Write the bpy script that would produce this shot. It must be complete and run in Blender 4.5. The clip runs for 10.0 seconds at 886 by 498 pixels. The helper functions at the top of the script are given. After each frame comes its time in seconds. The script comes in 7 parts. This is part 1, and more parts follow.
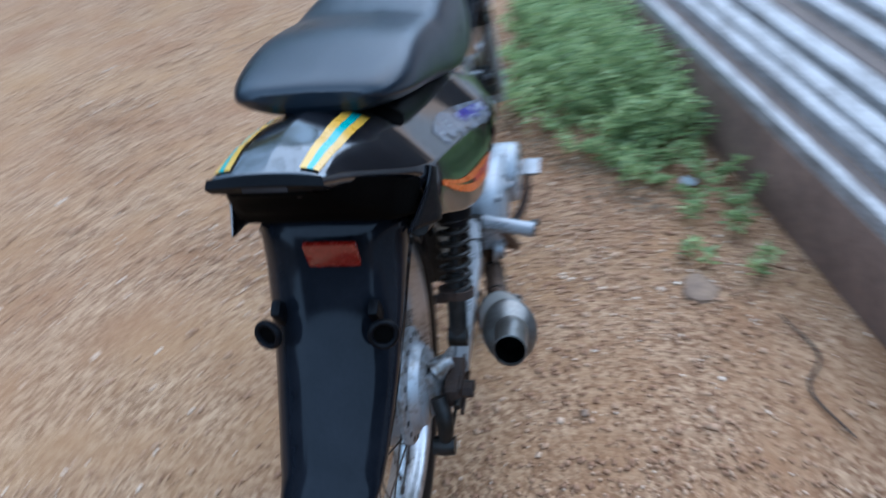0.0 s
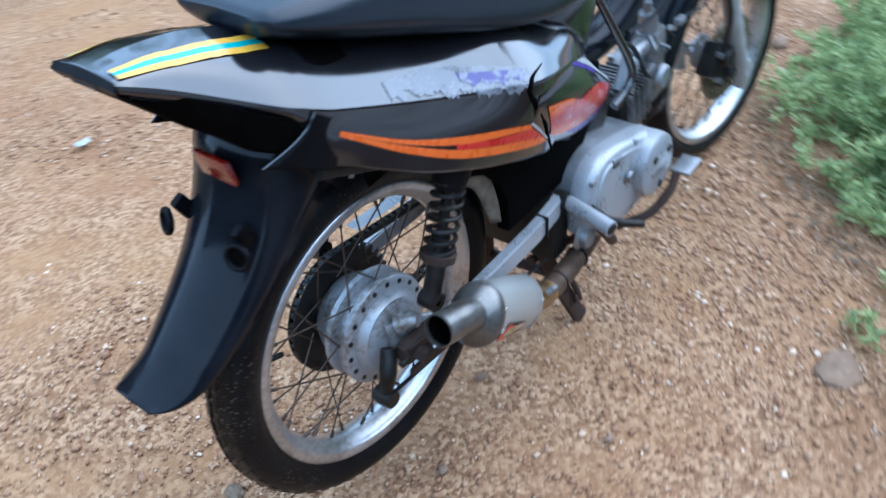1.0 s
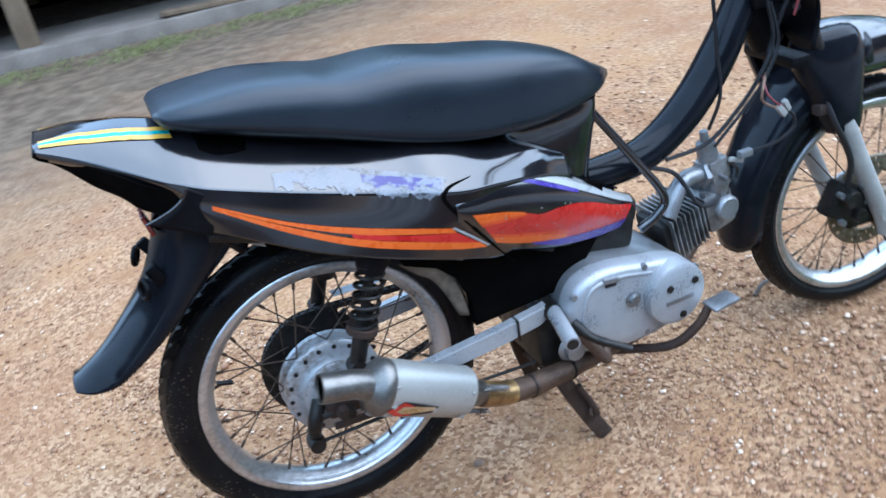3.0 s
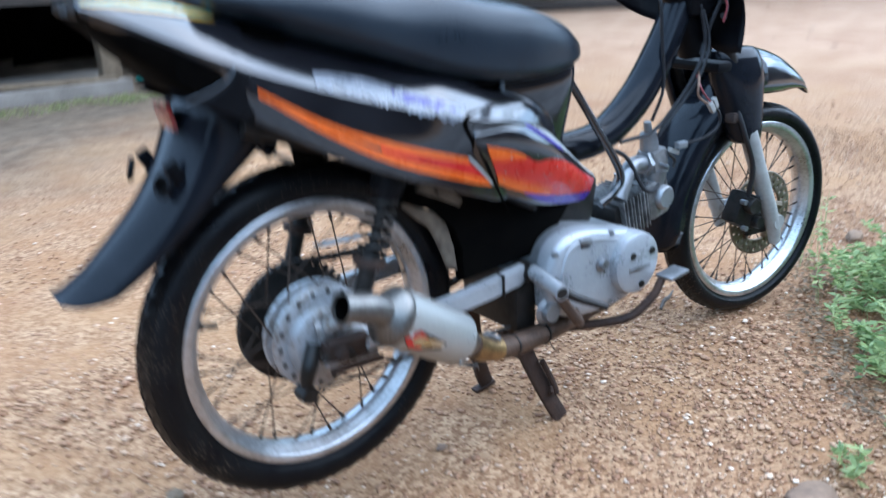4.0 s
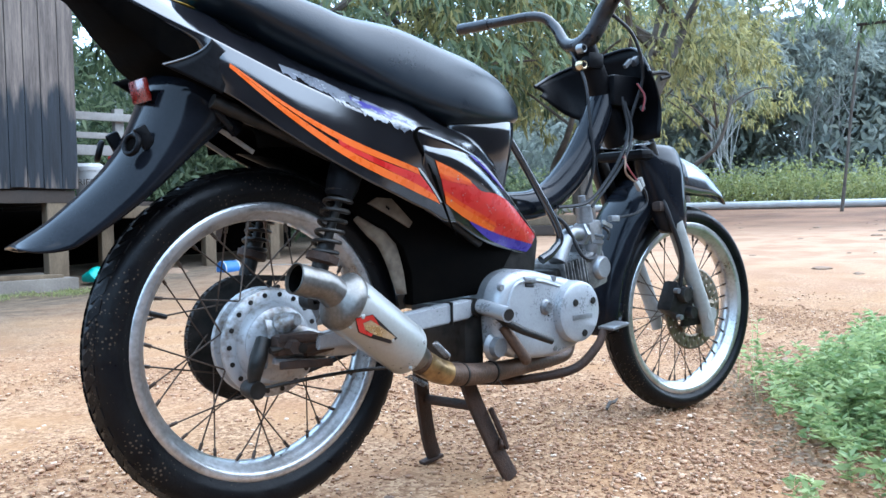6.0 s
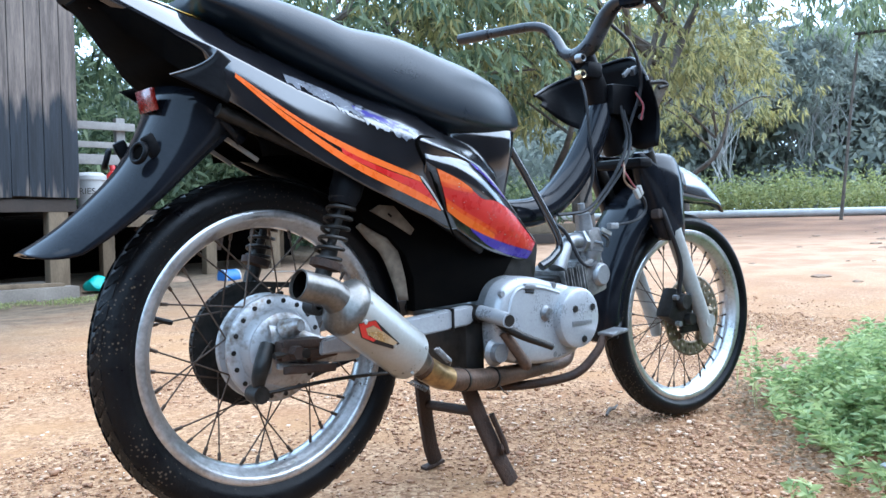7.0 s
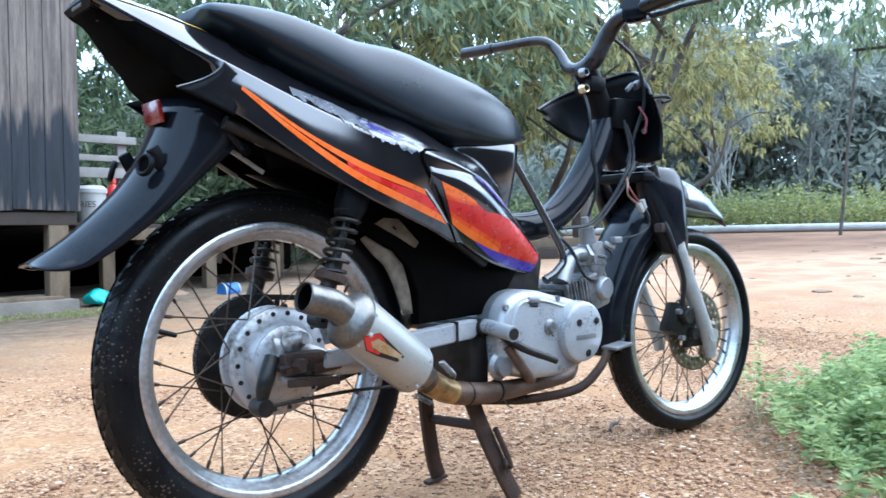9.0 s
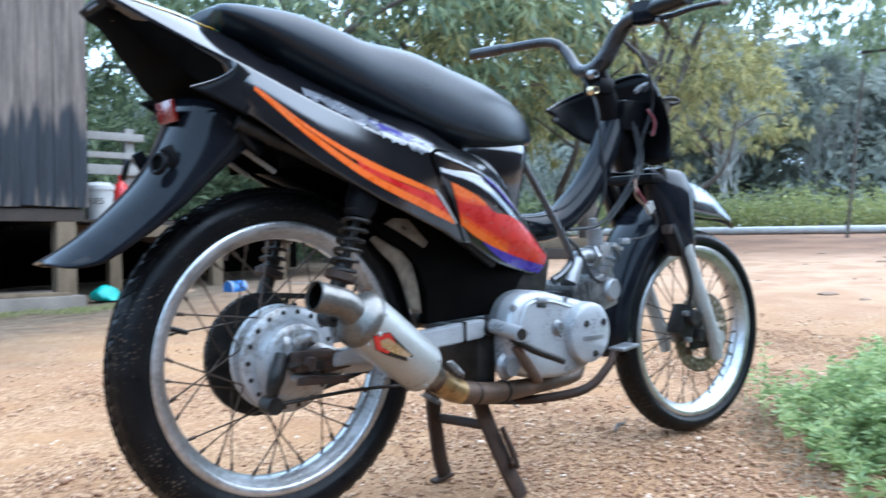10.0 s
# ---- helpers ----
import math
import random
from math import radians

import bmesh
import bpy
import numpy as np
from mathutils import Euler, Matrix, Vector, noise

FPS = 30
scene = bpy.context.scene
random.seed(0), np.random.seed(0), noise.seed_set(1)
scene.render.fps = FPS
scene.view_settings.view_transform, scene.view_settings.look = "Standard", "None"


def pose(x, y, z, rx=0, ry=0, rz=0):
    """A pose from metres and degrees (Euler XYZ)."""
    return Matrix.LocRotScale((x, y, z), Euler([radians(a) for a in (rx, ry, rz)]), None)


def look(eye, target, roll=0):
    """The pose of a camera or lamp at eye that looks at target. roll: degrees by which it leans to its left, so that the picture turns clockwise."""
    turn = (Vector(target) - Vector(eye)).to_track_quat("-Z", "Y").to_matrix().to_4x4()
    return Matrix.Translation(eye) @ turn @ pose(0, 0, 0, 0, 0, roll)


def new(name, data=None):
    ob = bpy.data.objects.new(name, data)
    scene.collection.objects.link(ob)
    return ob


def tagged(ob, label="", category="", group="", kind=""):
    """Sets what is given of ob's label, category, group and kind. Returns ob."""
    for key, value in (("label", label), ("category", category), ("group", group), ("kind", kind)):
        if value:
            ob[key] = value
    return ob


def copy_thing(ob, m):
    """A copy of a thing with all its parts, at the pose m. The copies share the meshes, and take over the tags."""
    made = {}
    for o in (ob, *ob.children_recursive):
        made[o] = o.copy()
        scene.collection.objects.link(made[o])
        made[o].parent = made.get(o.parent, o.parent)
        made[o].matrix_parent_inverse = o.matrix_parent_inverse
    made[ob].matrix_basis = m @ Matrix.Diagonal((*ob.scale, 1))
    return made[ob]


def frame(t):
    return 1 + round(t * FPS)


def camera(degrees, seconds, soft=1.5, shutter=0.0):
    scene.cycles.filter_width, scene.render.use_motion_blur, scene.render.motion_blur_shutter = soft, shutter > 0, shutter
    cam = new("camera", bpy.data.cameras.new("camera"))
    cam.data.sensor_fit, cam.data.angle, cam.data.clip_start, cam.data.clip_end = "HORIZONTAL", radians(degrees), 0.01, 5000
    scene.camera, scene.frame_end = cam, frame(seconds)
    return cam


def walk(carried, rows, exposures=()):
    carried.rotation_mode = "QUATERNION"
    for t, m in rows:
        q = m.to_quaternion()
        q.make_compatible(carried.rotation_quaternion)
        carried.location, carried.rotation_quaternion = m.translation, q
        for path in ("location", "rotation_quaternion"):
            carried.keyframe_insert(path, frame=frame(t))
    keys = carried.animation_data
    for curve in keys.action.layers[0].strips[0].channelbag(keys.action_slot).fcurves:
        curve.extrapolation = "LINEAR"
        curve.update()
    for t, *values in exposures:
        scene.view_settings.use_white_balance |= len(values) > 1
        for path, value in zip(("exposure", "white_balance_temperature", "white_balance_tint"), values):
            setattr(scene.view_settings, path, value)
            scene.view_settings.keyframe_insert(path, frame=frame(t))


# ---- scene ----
cam = camera(56.9, 10.0, shutter=0.8)
# seconds, eye x y z, yaw, pitch, roll; the motorcycle's rear axle stands over the origin, x runs to its front wheel
PATH = [
    (0.0, -0.876, -0.284, 1.200, -79.03, -34.71, -7.64),
    (0.5, -0.763, -0.515, 1.181, -59.29, -37.32, -7.00),
    (1.0, -0.624, -0.726, 1.167, -48.44, -37.07, -5.28),
    (1.5, -0.394, -0.863, 1.169, -32.51, -35.21, -5.70),
    (2.0, -0.224, -1.064, 1.191, -22.28, -34.79, -5.46),
    (2.5, -0.167, -1.179, 1.194, -19.90, -32.06, -5.18),
    (4.0, -0.575, -1.135, 0.908, -37.14, -19.56, -2.12),
    (4.5, -0.610, -1.172, 0.675, -38.49, -12.45, -1.90),
    (5.0, -0.625, -1.197, 0.582, -40.47, -9.41, -1.64),
    (5.5, -0.655, -1.211, 0.540, -41.67, -3.49, -0.93),
    (7.0, -0.691, -1.236, 0.530, -41.76, -1.74, -1.20),
    (7.5, -0.697, -1.229, 0.532, -41.60, -1.12, -1.03),
    (8.0, -0.701, -1.233, 0.531, -41.15, -0.82, -1.28),
    (8.5, -0.701, -1.232, 0.529, -41.33, -0.70, -1.29),
    (9.0, -0.697, -1.228, 0.528, -41.84, -0.74, -1.04),
    (9.5, -0.699, -1.230, 0.531, -44.35, -0.46, -1.29),
    (10.0, -0.708, -1.230, 0.530, -41.48, -0.79, -0.58),
]
rows = [(t, pose(x, y, z, 90 + pitch, 0, yaw) @ pose(0, 0, 0, 0, 0, roll)) for t, x, y, z, yaw, pitch, roll in PATH]
rows += [(2.7, look((-0.138, -1.213, 1.185), (0.400, 0.448, 0.211), -8.3)), (3.8, look((-0.534, -1.181, 1.090), (0.494, 0.318, 0.254), -5.4))]
walk(cam, sorted(rows, key=lambda r: r[0]), exposures=[(0.0, 0.55, 5520, 10), (1.0, 0.98, 5560, 10), (2.5, 1.16, 5700, 10), (4.5, 1.28, 5700, 10), (5.5, 1.48, 5920, 10), (9.3, 1.56, 5960, 10), (10.0, 1.45, 5960, 10)])

# ---- light: a bright overcast sky, a broad weak sun ----
world = bpy.data.worlds.new("world")
scene.world = world
world.use_nodes = True
wn, wl = world.node_tree.nodes, world.node_tree.links
sky = wn.new("ShaderNodeTexSky")
sky.sky_type = "NISHITA"
sky.sun_disc = False
sky.sun_elevation, sky.sun_rotation = radians(55), radians(120)
sky.dust_density, sky.air_density = 3.0, 1.0
cloud = wn.new("ShaderNodeMix")
cloud.data_type = "RGBA"
cloud.inputs[0].default_value = 0.7
cloud.inputs[7].default_value = (8.9, 12.8, 17.4, 1)
wl.new(sky.outputs[0], cloud.inputs[6])
back = wn["Background"]
back.inputs[1].default_value = 0.13
wl.new(cloud.outputs[2], back.inputs[0])
sun = new("sun", bpy.data.lights.new("sun", "SUN"))
sun.data.energy, sun.data.angle, sun.data.color = 1.5, radians(90), (0.97, 0.98, 1.0)
sun.matrix_world = look((0, 0, 30), (-18.0, 10.5, 0))


# ---- materials ----
def material(name, a, b=None, rough=0.6, metal=0.0, scale=8.0, bump=0.0, fine=90.0, spread=0.15, coat=0.0, low=0.35, high=0.65, stretch=(1, 1, 1), sheen=0.4):
    """Two tones mixed by coarse and fine noise, with uneven gloss and a fine relief."""
    m = bpy.data.materials.new(name)
    m.use_nodes = True
    n, l = m.node_tree.nodes, m.node_tree.links
    p = n["Principled BSDF"]
    b = b or a
    at = n.new("ShaderNodeTexCoord")
    mp = n.new("ShaderNodeMapping")
    mp.inputs["Scale"].default_value = stretch
    l.new(at.outputs["Object"], mp.inputs[0])
    big = n.new("ShaderNodeTexNoise")
    big.inputs["Scale"].default_value, big.inputs["Detail"].default_value = scale, 6
    small = n.new("ShaderNodeTexNoise")
    small.inputs["Scale"].default_value, small.inputs["Detail"].default_value = fine, 4
    l.new(mp.outputs[0], big.inputs[0])
    l.new(mp.outputs[0], small.inputs[0])
    mixed = n.new("ShaderNodeMath")
    mixed.operation = "MULTIPLY_ADD"
    mixed.inputs[1].default_value = 0.35
    l.new(small.outputs[0], mixed.inputs[0])
    part_of = n.new("ShaderNodeMath")
    part_of.operation = "MULTIPLY"
    part_of.inputs[1].default_value = 0.65
    l.new(big.outputs[0], part_of.inputs[0])
    l.new(part_of.outputs[0], mixed.inputs[2])
    ramp = n.new("ShaderNodeValToRGB")
    ramp.color_ramp.elements[0].position, ramp.color_ramp.elements[1].position = low, high
    ramp.color_ramp.elements[0].color, ramp.color_ramp.elements[1].color = (*a, 1), (*b, 1)
    l.new(mixed.outputs[0], ramp.inputs[0])
    l.new(ramp.outputs[0], p.inputs["Base Color"])
    gloss = n.new("ShaderNodeMapRange")
    gloss.inputs["From Min"].default_value, gloss.inputs["From Max"].default_value = 0.3, 0.7
    gloss.inputs["To Min"].default_value = max(0.03, rough - spread)
    gloss.inputs["To Max"].default_value = min(1, rough + spread)
    l.new(mixed.outputs[0], gloss.inputs[0])
    l.new(gloss.outputs[0], p.inputs["Roughness"])
    p.inputs["Metallic"].default_value = metal
    p.inputs["Specular IOR Level"].default_value = 0.5 if metal else sheen
    p.inputs["Coat Weight"].default_value = coat
    p.inputs["Coat Roughness"].default_value = 0.12
    if bump:
        bp = n.new("ShaderNodeBump")
        bp.inputs["Strength"].default_value, bp.inputs["Distance"].default_value = min(1, bump), 0.004
        l.new(small.outputs[0], bp.inputs["Height"])
        l.new(bp.outputs[0], p.inputs["Normal"])
    return m


FINS = material("oily_fins", (0.05, 0.045, 0.04), (0.30, 0.29, 0.28), 0.45, 0.6, scale=18, bump=0.2)
BLACK = material("black_paint", (0.004, 0.004, 0.005), (0.009, 0.009, 0.011), 0.12, scale=14, fine=160, spread=0.05, sheen=0.85, coat=0.4)
PLASTIC = material("black_plastic", (0.004, 0.005, 0.007), (0.009, 0.010, 0.013), 0.13, scale=20, fine=220, spread=0.05, sheen=0.15)
# near-zero black with recess shade put into the colour; also the pipe's soot
SHADEBLACK = material("shade_soot_black", (0.0008, 0.0008, 0.0008), (0.003, 0.0025, 0.002), 0.8, scale=18, bump=0.15, sheen=0.02)
MATTE = material("matte_black", (0.001, 0.001, 0.0015), (0.004, 0.004, 0.005), 0.5, scale=20, fine=160, bump=0.1, sheen=0.1)
SEATMAT = material("seat_vinyl", (0.005, 0.009, 0.014), (0.010, 0.016, 0.023), 0.32, scale=9, fine=420, bump=0.08, spread=0.08, sheen=0.38)
RUBBER = material("tyre_rubber", (0.002, 0.002, 0.003), (0.005, 0.005, 0.004), 0.38, scale=24, fine=160, bump=0.15, sheen=0.3)
DIRTYALLOY = material("oily_alloy", (0.13, 0.102, 0.076), (0.345, 0.35, 0.355), 0.42, 0.5, scale=7, fine=120, bump=0.1, low=0.36, high=0.50)
RIM = material("rim_chrome", (0.36, 0.35, 0.335), (0.60, 0.60, 0.60), 0.34, 0.9, scale=14, fine=140, spread=0.10, low=0.38, high=0.56)
ALLOY = material("cast_alloy", (0.184, 0.186, 0.190), (0.306, 0.312, 0.318), 0.42, 0.75, scale=16, fine=190, bump=0.15)
GREYPAINT = material("silver_paint", (0.270, 0.278, 0.285), (0.370, 0.377, 0.384), 0.34, 0.35, scale=16, fine=200, bump=0.1)
SATIN = material("muffler_alloy", (0.312, 0.309, 0.287), (0.391, 0.386, 0.358), 0.38, 0.45, scale=5, fine=180, bump=0.05)
BURNT = material("heat_stained_steel", (0.105, 0.096, 0.085), (0.215, 0.206, 0.190), 0.36, 0.8, scale=14, fine=190, spread=0.08)
RUSTPIPE = material("rusty_pipe", (0.036, 0.020, 0.013), (0.125, 0.076, 0.050), 0.55, 0.45, scale=28, fine=190, bump=0.3)
RUST = material("rust", (0.018, 0.010, 0.007), (0.056, 0.028, 0.016), 0.75, 0.2, scale=30, fine=160, bump=0.5)
SPOKE = material("spoke_steel", (0.036, 0.024, 0.017), (0.112, 0.079, 0.059), 0.5, 0.7, scale=60)
DARKSTEEL = material("dark_steel", (0.009, 0.009, 0.008), (0.033, 0.028, 0.024), 0.48, 0.6, scale=40, bump=0.2)
ORANGE = material("orange_decal", (0.591, 0.089, 0.008), (0.651, 0.122, 0.016), 0.3, scale=30, coat=0.3)
REDORANGE = material("blended_decal", (0.52, 0.040, 0.008), (0.60, 0.066, 0.012), 0.3, scale=30, coat=0.3)
RED = material("red_decal", (0.403, 0.009, 0.009), (0.499, 0.022, 0.017), 0.3, scale=26, coat=0.3)
PURPLE = material("purple_decal", (0.033, 0.013, 0.198), (0.053, 0.026, 0.251), 0.3, scale=26, coat=0.3)
WHITE = material("white_decal", (0.290, 0.296, 0.290), (0.380, 0.386, 0.370), 0.35, scale=26, coat=0.2)
SCUFF = material("peeled_decal", (0.007, 0.008, 0.009), (0.124, 0.130, 0.146), 0.18, scale=34, fine=230, low=0.36, high=0.50, sheen=0.7)
YELLOW = material("yellow_decal", (0.475, 0.238, 0.020), (0.528, 0.304, 0.040), 0.32, scale=26, coat=0.3)
TEAL = material("teal_decal", (0.000, 0.218, 0.211), (0.007, 0.277, 0.264), 0.32, scale=26, coat=0.3)
REFLECT = material("red_reflector", (0.134, 0.005, 0.002), (0.198, 0.008, 0.004), 0.25, scale=160, coat=0.8)
BAR = material("worn_bar", (0.008, 0.008, 0.010), (0.030, 0.029, 0.031), 0.32, 0.2, scale=30)
PURPLETAG = material("violet_label", (0.035, 0.028, 0.154), (0.168, 0.175, 0.217), 0.25, scale=60, low=0.46, high=0.52)
FORK = material("fork_grey", (0.238, 0.231, 0.211), (0.343, 0.337, 0.310), 0.45, 0.1, scale=14, bump=0.1)
COPPER = material("bare_wire", (0.132, 0.066, 0.040), (0.277, 0.178, 0.119), 0.5, 0.3, scale=50)
REDWIRE = material("red_wire", (0.158, 0.020, 0.026), (0.224, 0.040, 0.040), 0.5)
DUSTYTAN = material("dusty_tan", (0.09, 0.066, 0.046), (0.22, 0.170, 0.120), 0.8, scale=30)
CABLE = material("black_cable", (0.006, 0.006, 0.007), (0.015, 0.015, 0.017), 0.5)
WIRE = material("pale_wire", (0.023, 0.025, 0.030), (0.079, 0.083, 0.086), 0.5)
TIMBER = material("old_timber", (0.090, 0.060, 0.034), (0.162, 0.116, 0.073), 0.85, scale=6, fine=50, bump=0.4, stretch=(3, 3, 0.7))
DARKTIMBER = material("dark_timber", (0.020, 0.015, 0.011), (0.050, 0.036, 0.028), 0.85, scale=6, fine=50, bump=0.4)
PALEWOOD = material("pale_paint_wood", (0.177, 0.161, 0.146), (0.261, 0.243, 0.220), 0.7, scale=9, fine=60, bump=0.2)
CONCRETE = material("old_concrete", (0.122, 0.100, 0.080), (0.206, 0.175, 0.145), 0.9, scale=5, fine=60, bump=0.5)
EARTHWALL = material("stained_wall", (0.140, 0.086, 0.062), (0.270, 0.165, 0.118), 0.9, scale=5, fine=50, bump=0.5)
PALEBOARD = material("bleached_planks", (0.16, 0.14, 0.125), (0.42, 0.385, 0.36), 0.7, scale=7, fine=50, bump=0.3, stretch=(1, 5, 5))
BROWNBOARD = material("brown_planks", (0.073, 0.050, 0.040), (0.140, 0.101, 0.079), 0.8, scale=7, fine=50, bump=0.3, stretch=(1, 5, 5))
BARK = material("bark", (0.053, 0.041, 0.032), (0.132, 0.109, 0.089), 0.9, scale=7, fine=40, bump=0.8)
PALEBARK = material("pale_bark", (0.198, 0.185, 0.165), (0.343, 0.330, 0.304), 0.9, scale=7, fine=40, bump=0.5)
BLUECAN = material("blue_tin", (0.013, 0.092, 0.277), (0.026, 0.132, 0.343), 0.4, scale=30)
TURQUOISE = material("turquoise_plastic", (0.000, 0.238, 0.198), (0.013, 0.297, 0.251), 0.45, scale=20)
PVC = material("white_pipe", (0.309, 0.303, 0.292), (0.415, 0.409, 0.393), 0.5, scale=6)
STONE = material("stone", (0.149, 0.092, 0.060), (0.259, 0.165, 0.105), 0.85, scale=20, fine=90, bump=0.5)
PAPER = material("pale_litter", (0.309, 0.325, 0.337), (0.420, 0.432, 0.438), 0.6, scale=30)
CLOTH = material("pale_metal_sheet", (0.253, 0.258, 0.258), (0.348, 0.353, 0.353), 0.5, 0.2, scale=12)


def stained_board():
    """Grey weathered boards whose lower part keeps worn dark blue paint with a ragged upper edge."""
    m = material("weathered_boards", (0.062, 0.048, 0.041), (0.200, 0.157, 0.130), 0.85, scale=5, fine=34, bump=0.5, stretch=(9, 9, 0.5))
    n, l = m.node_tree.nodes, m.node_tree.links
    at = [x for x in n if x.type == "TEX_COORD"][0]
    ramp = [x for x in n if x.type == "VALTORGB"][0]
    place = n.new("ShaderNodeSeparateXYZ")
    l.new(at.outputs["Object"], place.inputs[0])
    mp = n.new("ShaderNodeMapping")
    mp.inputs["Scale"].default_value = (7, 7, 0.9)
    l.new(at.outputs["Object"], mp.inputs[0])
    rag = n.new("ShaderNodeTexNoise")
    rag.inputs["Scale"].default_value, rag.inputs["Detail"].default_value = 1.6, 8
    l.new(mp.outputs[0], rag.inputs[0])
    edge = n.new("ShaderNodeMath")
    edge.operation = "MULTIPLY_ADD"
    edge.inputs[1].default_value = 0.95
    l.new(rag.outputs[0], edge.inputs[0])
    l.new(place.outputs[2], edge.inputs[2])
    fade = n.new("ShaderNodeMapRange")
    fade.inputs["From Min"].default_value, fade.inputs["From Max"].default_value = 1.92, 2.06
    l.new(edge.outputs[0], fade.inputs[0])
    streak_map = n.new("ShaderNodeMapping")
    streak_map.inputs["Scale"].default_value = (16, 16, 1.1)
    l.new(at.outputs["Object"], streak_map.inputs[0])
    streak = n.new("ShaderNodeTexNoise")
    streak.inputs["Scale"].default_value, streak.inputs["Detail"].default_value = 1.3, 5
    l.new(streak_map.outputs[0], streak.inputs[0])
    drop = n.new("ShaderNodeMath")
    drop.operation = "MULTIPLY_ADD"
    drop.inputs[1].default_value = -0.55
    l.new(place.outputs[2], drop.inputs[0])
    l.new(streak.outputs[0], drop.inputs[2])
    low = n.new("ShaderNodeMapRange")
    low.inputs["From Min"].default_value, low.inputs["From Max"].default_value = 0.05, 0.16
    low.inputs["To Min"].default_value, low.inputs["To Max"].default_value = 0.0, 0.8
    l.new(drop.outputs[0], low.inputs[0])
    keep = n.new("ShaderNodeMath")
    keep.operation = "MAXIMUM"
    l.new(fade.outputs[0], keep.inputs[0])
    l.new(low.outputs[0], keep.inputs[1])
    blue = n.new("ShaderNodeMix")
    blue.data_type, blue.blend_type = "RGBA", "MULTIPLY"
    blue.inputs[0].default_value = 1.0
    blue.inputs[7].default_value = (0.15, 0.22, 0.32, 1)
    l.new(ramp.outputs[0], blue.inputs[6])
    mix = n.new("ShaderNodeMix")
    mix.data_type = "RGBA"
    l.new(keep.outputs[0], mix.inputs[0])
    l.new(blue.outputs[2], mix.inputs[6])
    l.new(ramp.outputs[0], mix.inputs[7])
    l.new(mix.outputs[2], n["Principled BSDF"].inputs["Base Color"])
    return m


BOARD = stained_board()


def muddy_rubber():
    """Tyre rubber with small dried specks of mud in uneven patches."""
    m = material("tyre_rubber", (0.002, 0.002, 0.003), (0.006, 0.006, 0.006), 0.38, scale=24, fine=160, bump=0.15, sheen=0.16)
    n, l = m.node_tree.nodes, m.node_tree.links
    at = [x for x in n if x.type == "TEX_COORD"][0]
    ramp = [x for x in n if x.type == "VALTORGB"][0]
    cell = n.new("ShaderNodeTexVoronoi")
    cell.inputs["Scale"].default_value = 150
    l.new(at.outputs["Object"], cell.inputs[0])
    patch = n.new("ShaderNodeTexNoise")
    patch.inputs["Scale"].default_value, patch.inputs["Detail"].default_value = 9, 4
    l.new(at.outputs["Object"], patch.inputs[0])
    size = n.new("ShaderNodeMapRange")
    size.inputs["From Min"].default_value, size.inputs["From Max"].default_value = 0.46, 0.72
    size.inputs["To Min"].default_value, size.inputs["To Max"].default_value = 0.06, 0.34
    l.new(patch.outputs[0], size.inputs[0])
    speck = n.new("ShaderNodeMath")
    speck.operation = "LESS_THAN"
    l.new(cell.outputs["Distance"], speck.inputs[0])
    l.new(size.outputs[0], speck.inputs[1])
    mix = n.new("ShaderNodeMix")
    mix.data_type = "RGBA"
    mix.inputs[7].default_value = (0.085, 0.062, 0.042, 1)
    half = n.new("ShaderNodeMath")
    half.operation = "MULTIPLY"
    half.inputs[1].default_value = 0.75
    l.new(speck.outputs[0], half.inputs[0])
    l.new(half.outputs[0], mix.inputs[0])
    l.new(ramp.outputs[0], mix.inputs[6])
    l.new(mix.outputs[2], n["Principled BSDF"].inputs["Base Color"])
    return m


TYRE = muddy_rubber()


def leaf_material(name, a, b, rough=0.5):
    """Leaves that differ one from the next and let some light through."""
    m = bpy.data.materials.new(name)
    m.use_nodes = True
    n, l = m.node_tree.nodes, m.node_tree.links
    p = n["Principled BSDF"]
    geo = n.new("ShaderNodeNewGeometry")
    ramp = n.new("ShaderNodeValToRGB")
    ramp.color_ramp.elements[0].color, ramp.color_ramp.elements[1].color = (*a, 1), (*b, 1)
    l.new(geo.outputs["Random Per Island"], ramp.inputs[0])
    l.new(ramp.outputs[0], p.inputs["Base Color"])
    p.inputs["Roughness"].default_value = rough
    glow = n.new("ShaderNodeBsdfTranslucent")
    l.new(ramp.outputs[0], glow.inputs[0])
    mix = n.new("ShaderNodeMixShader")
    mix.inputs[0].default_value = 0.5
    l.new(p.outputs[0], mix.inputs[1])
    l.new(glow.outputs[0], mix.inputs[2])
    l.new(mix.outputs[0], n["Material Output"].inputs[0])
    return m


MANGO = leaf_material("mango_leaf", (0.044, 0.080, 0.042), (0.280, 0.330, 0.175))
OLIVE = leaf_material("olive_leaf", (0.110, 0.125, 0.055), (0.480, 0.415, 0.165))
# paled and greyed: distance haze is put into this leaf colour
HAZELEAF = leaf_material("haze_leaf", (0.150, 0.172, 0.148), (0.315, 0.330, 0.270))
HEDGE = leaf_material("hedge_leaf", (0.143, 0.179, 0.062), (0.343, 0.348, 0.137))
WEED = leaf_material("weed_leaf", (0.135, 0.230, 0.080), (0.485, 0.560, 0.250))
DRYLEAF = leaf_material("dry_leaf", (0.158, 0.101, 0.059), (0.370, 0.275, 0.178))


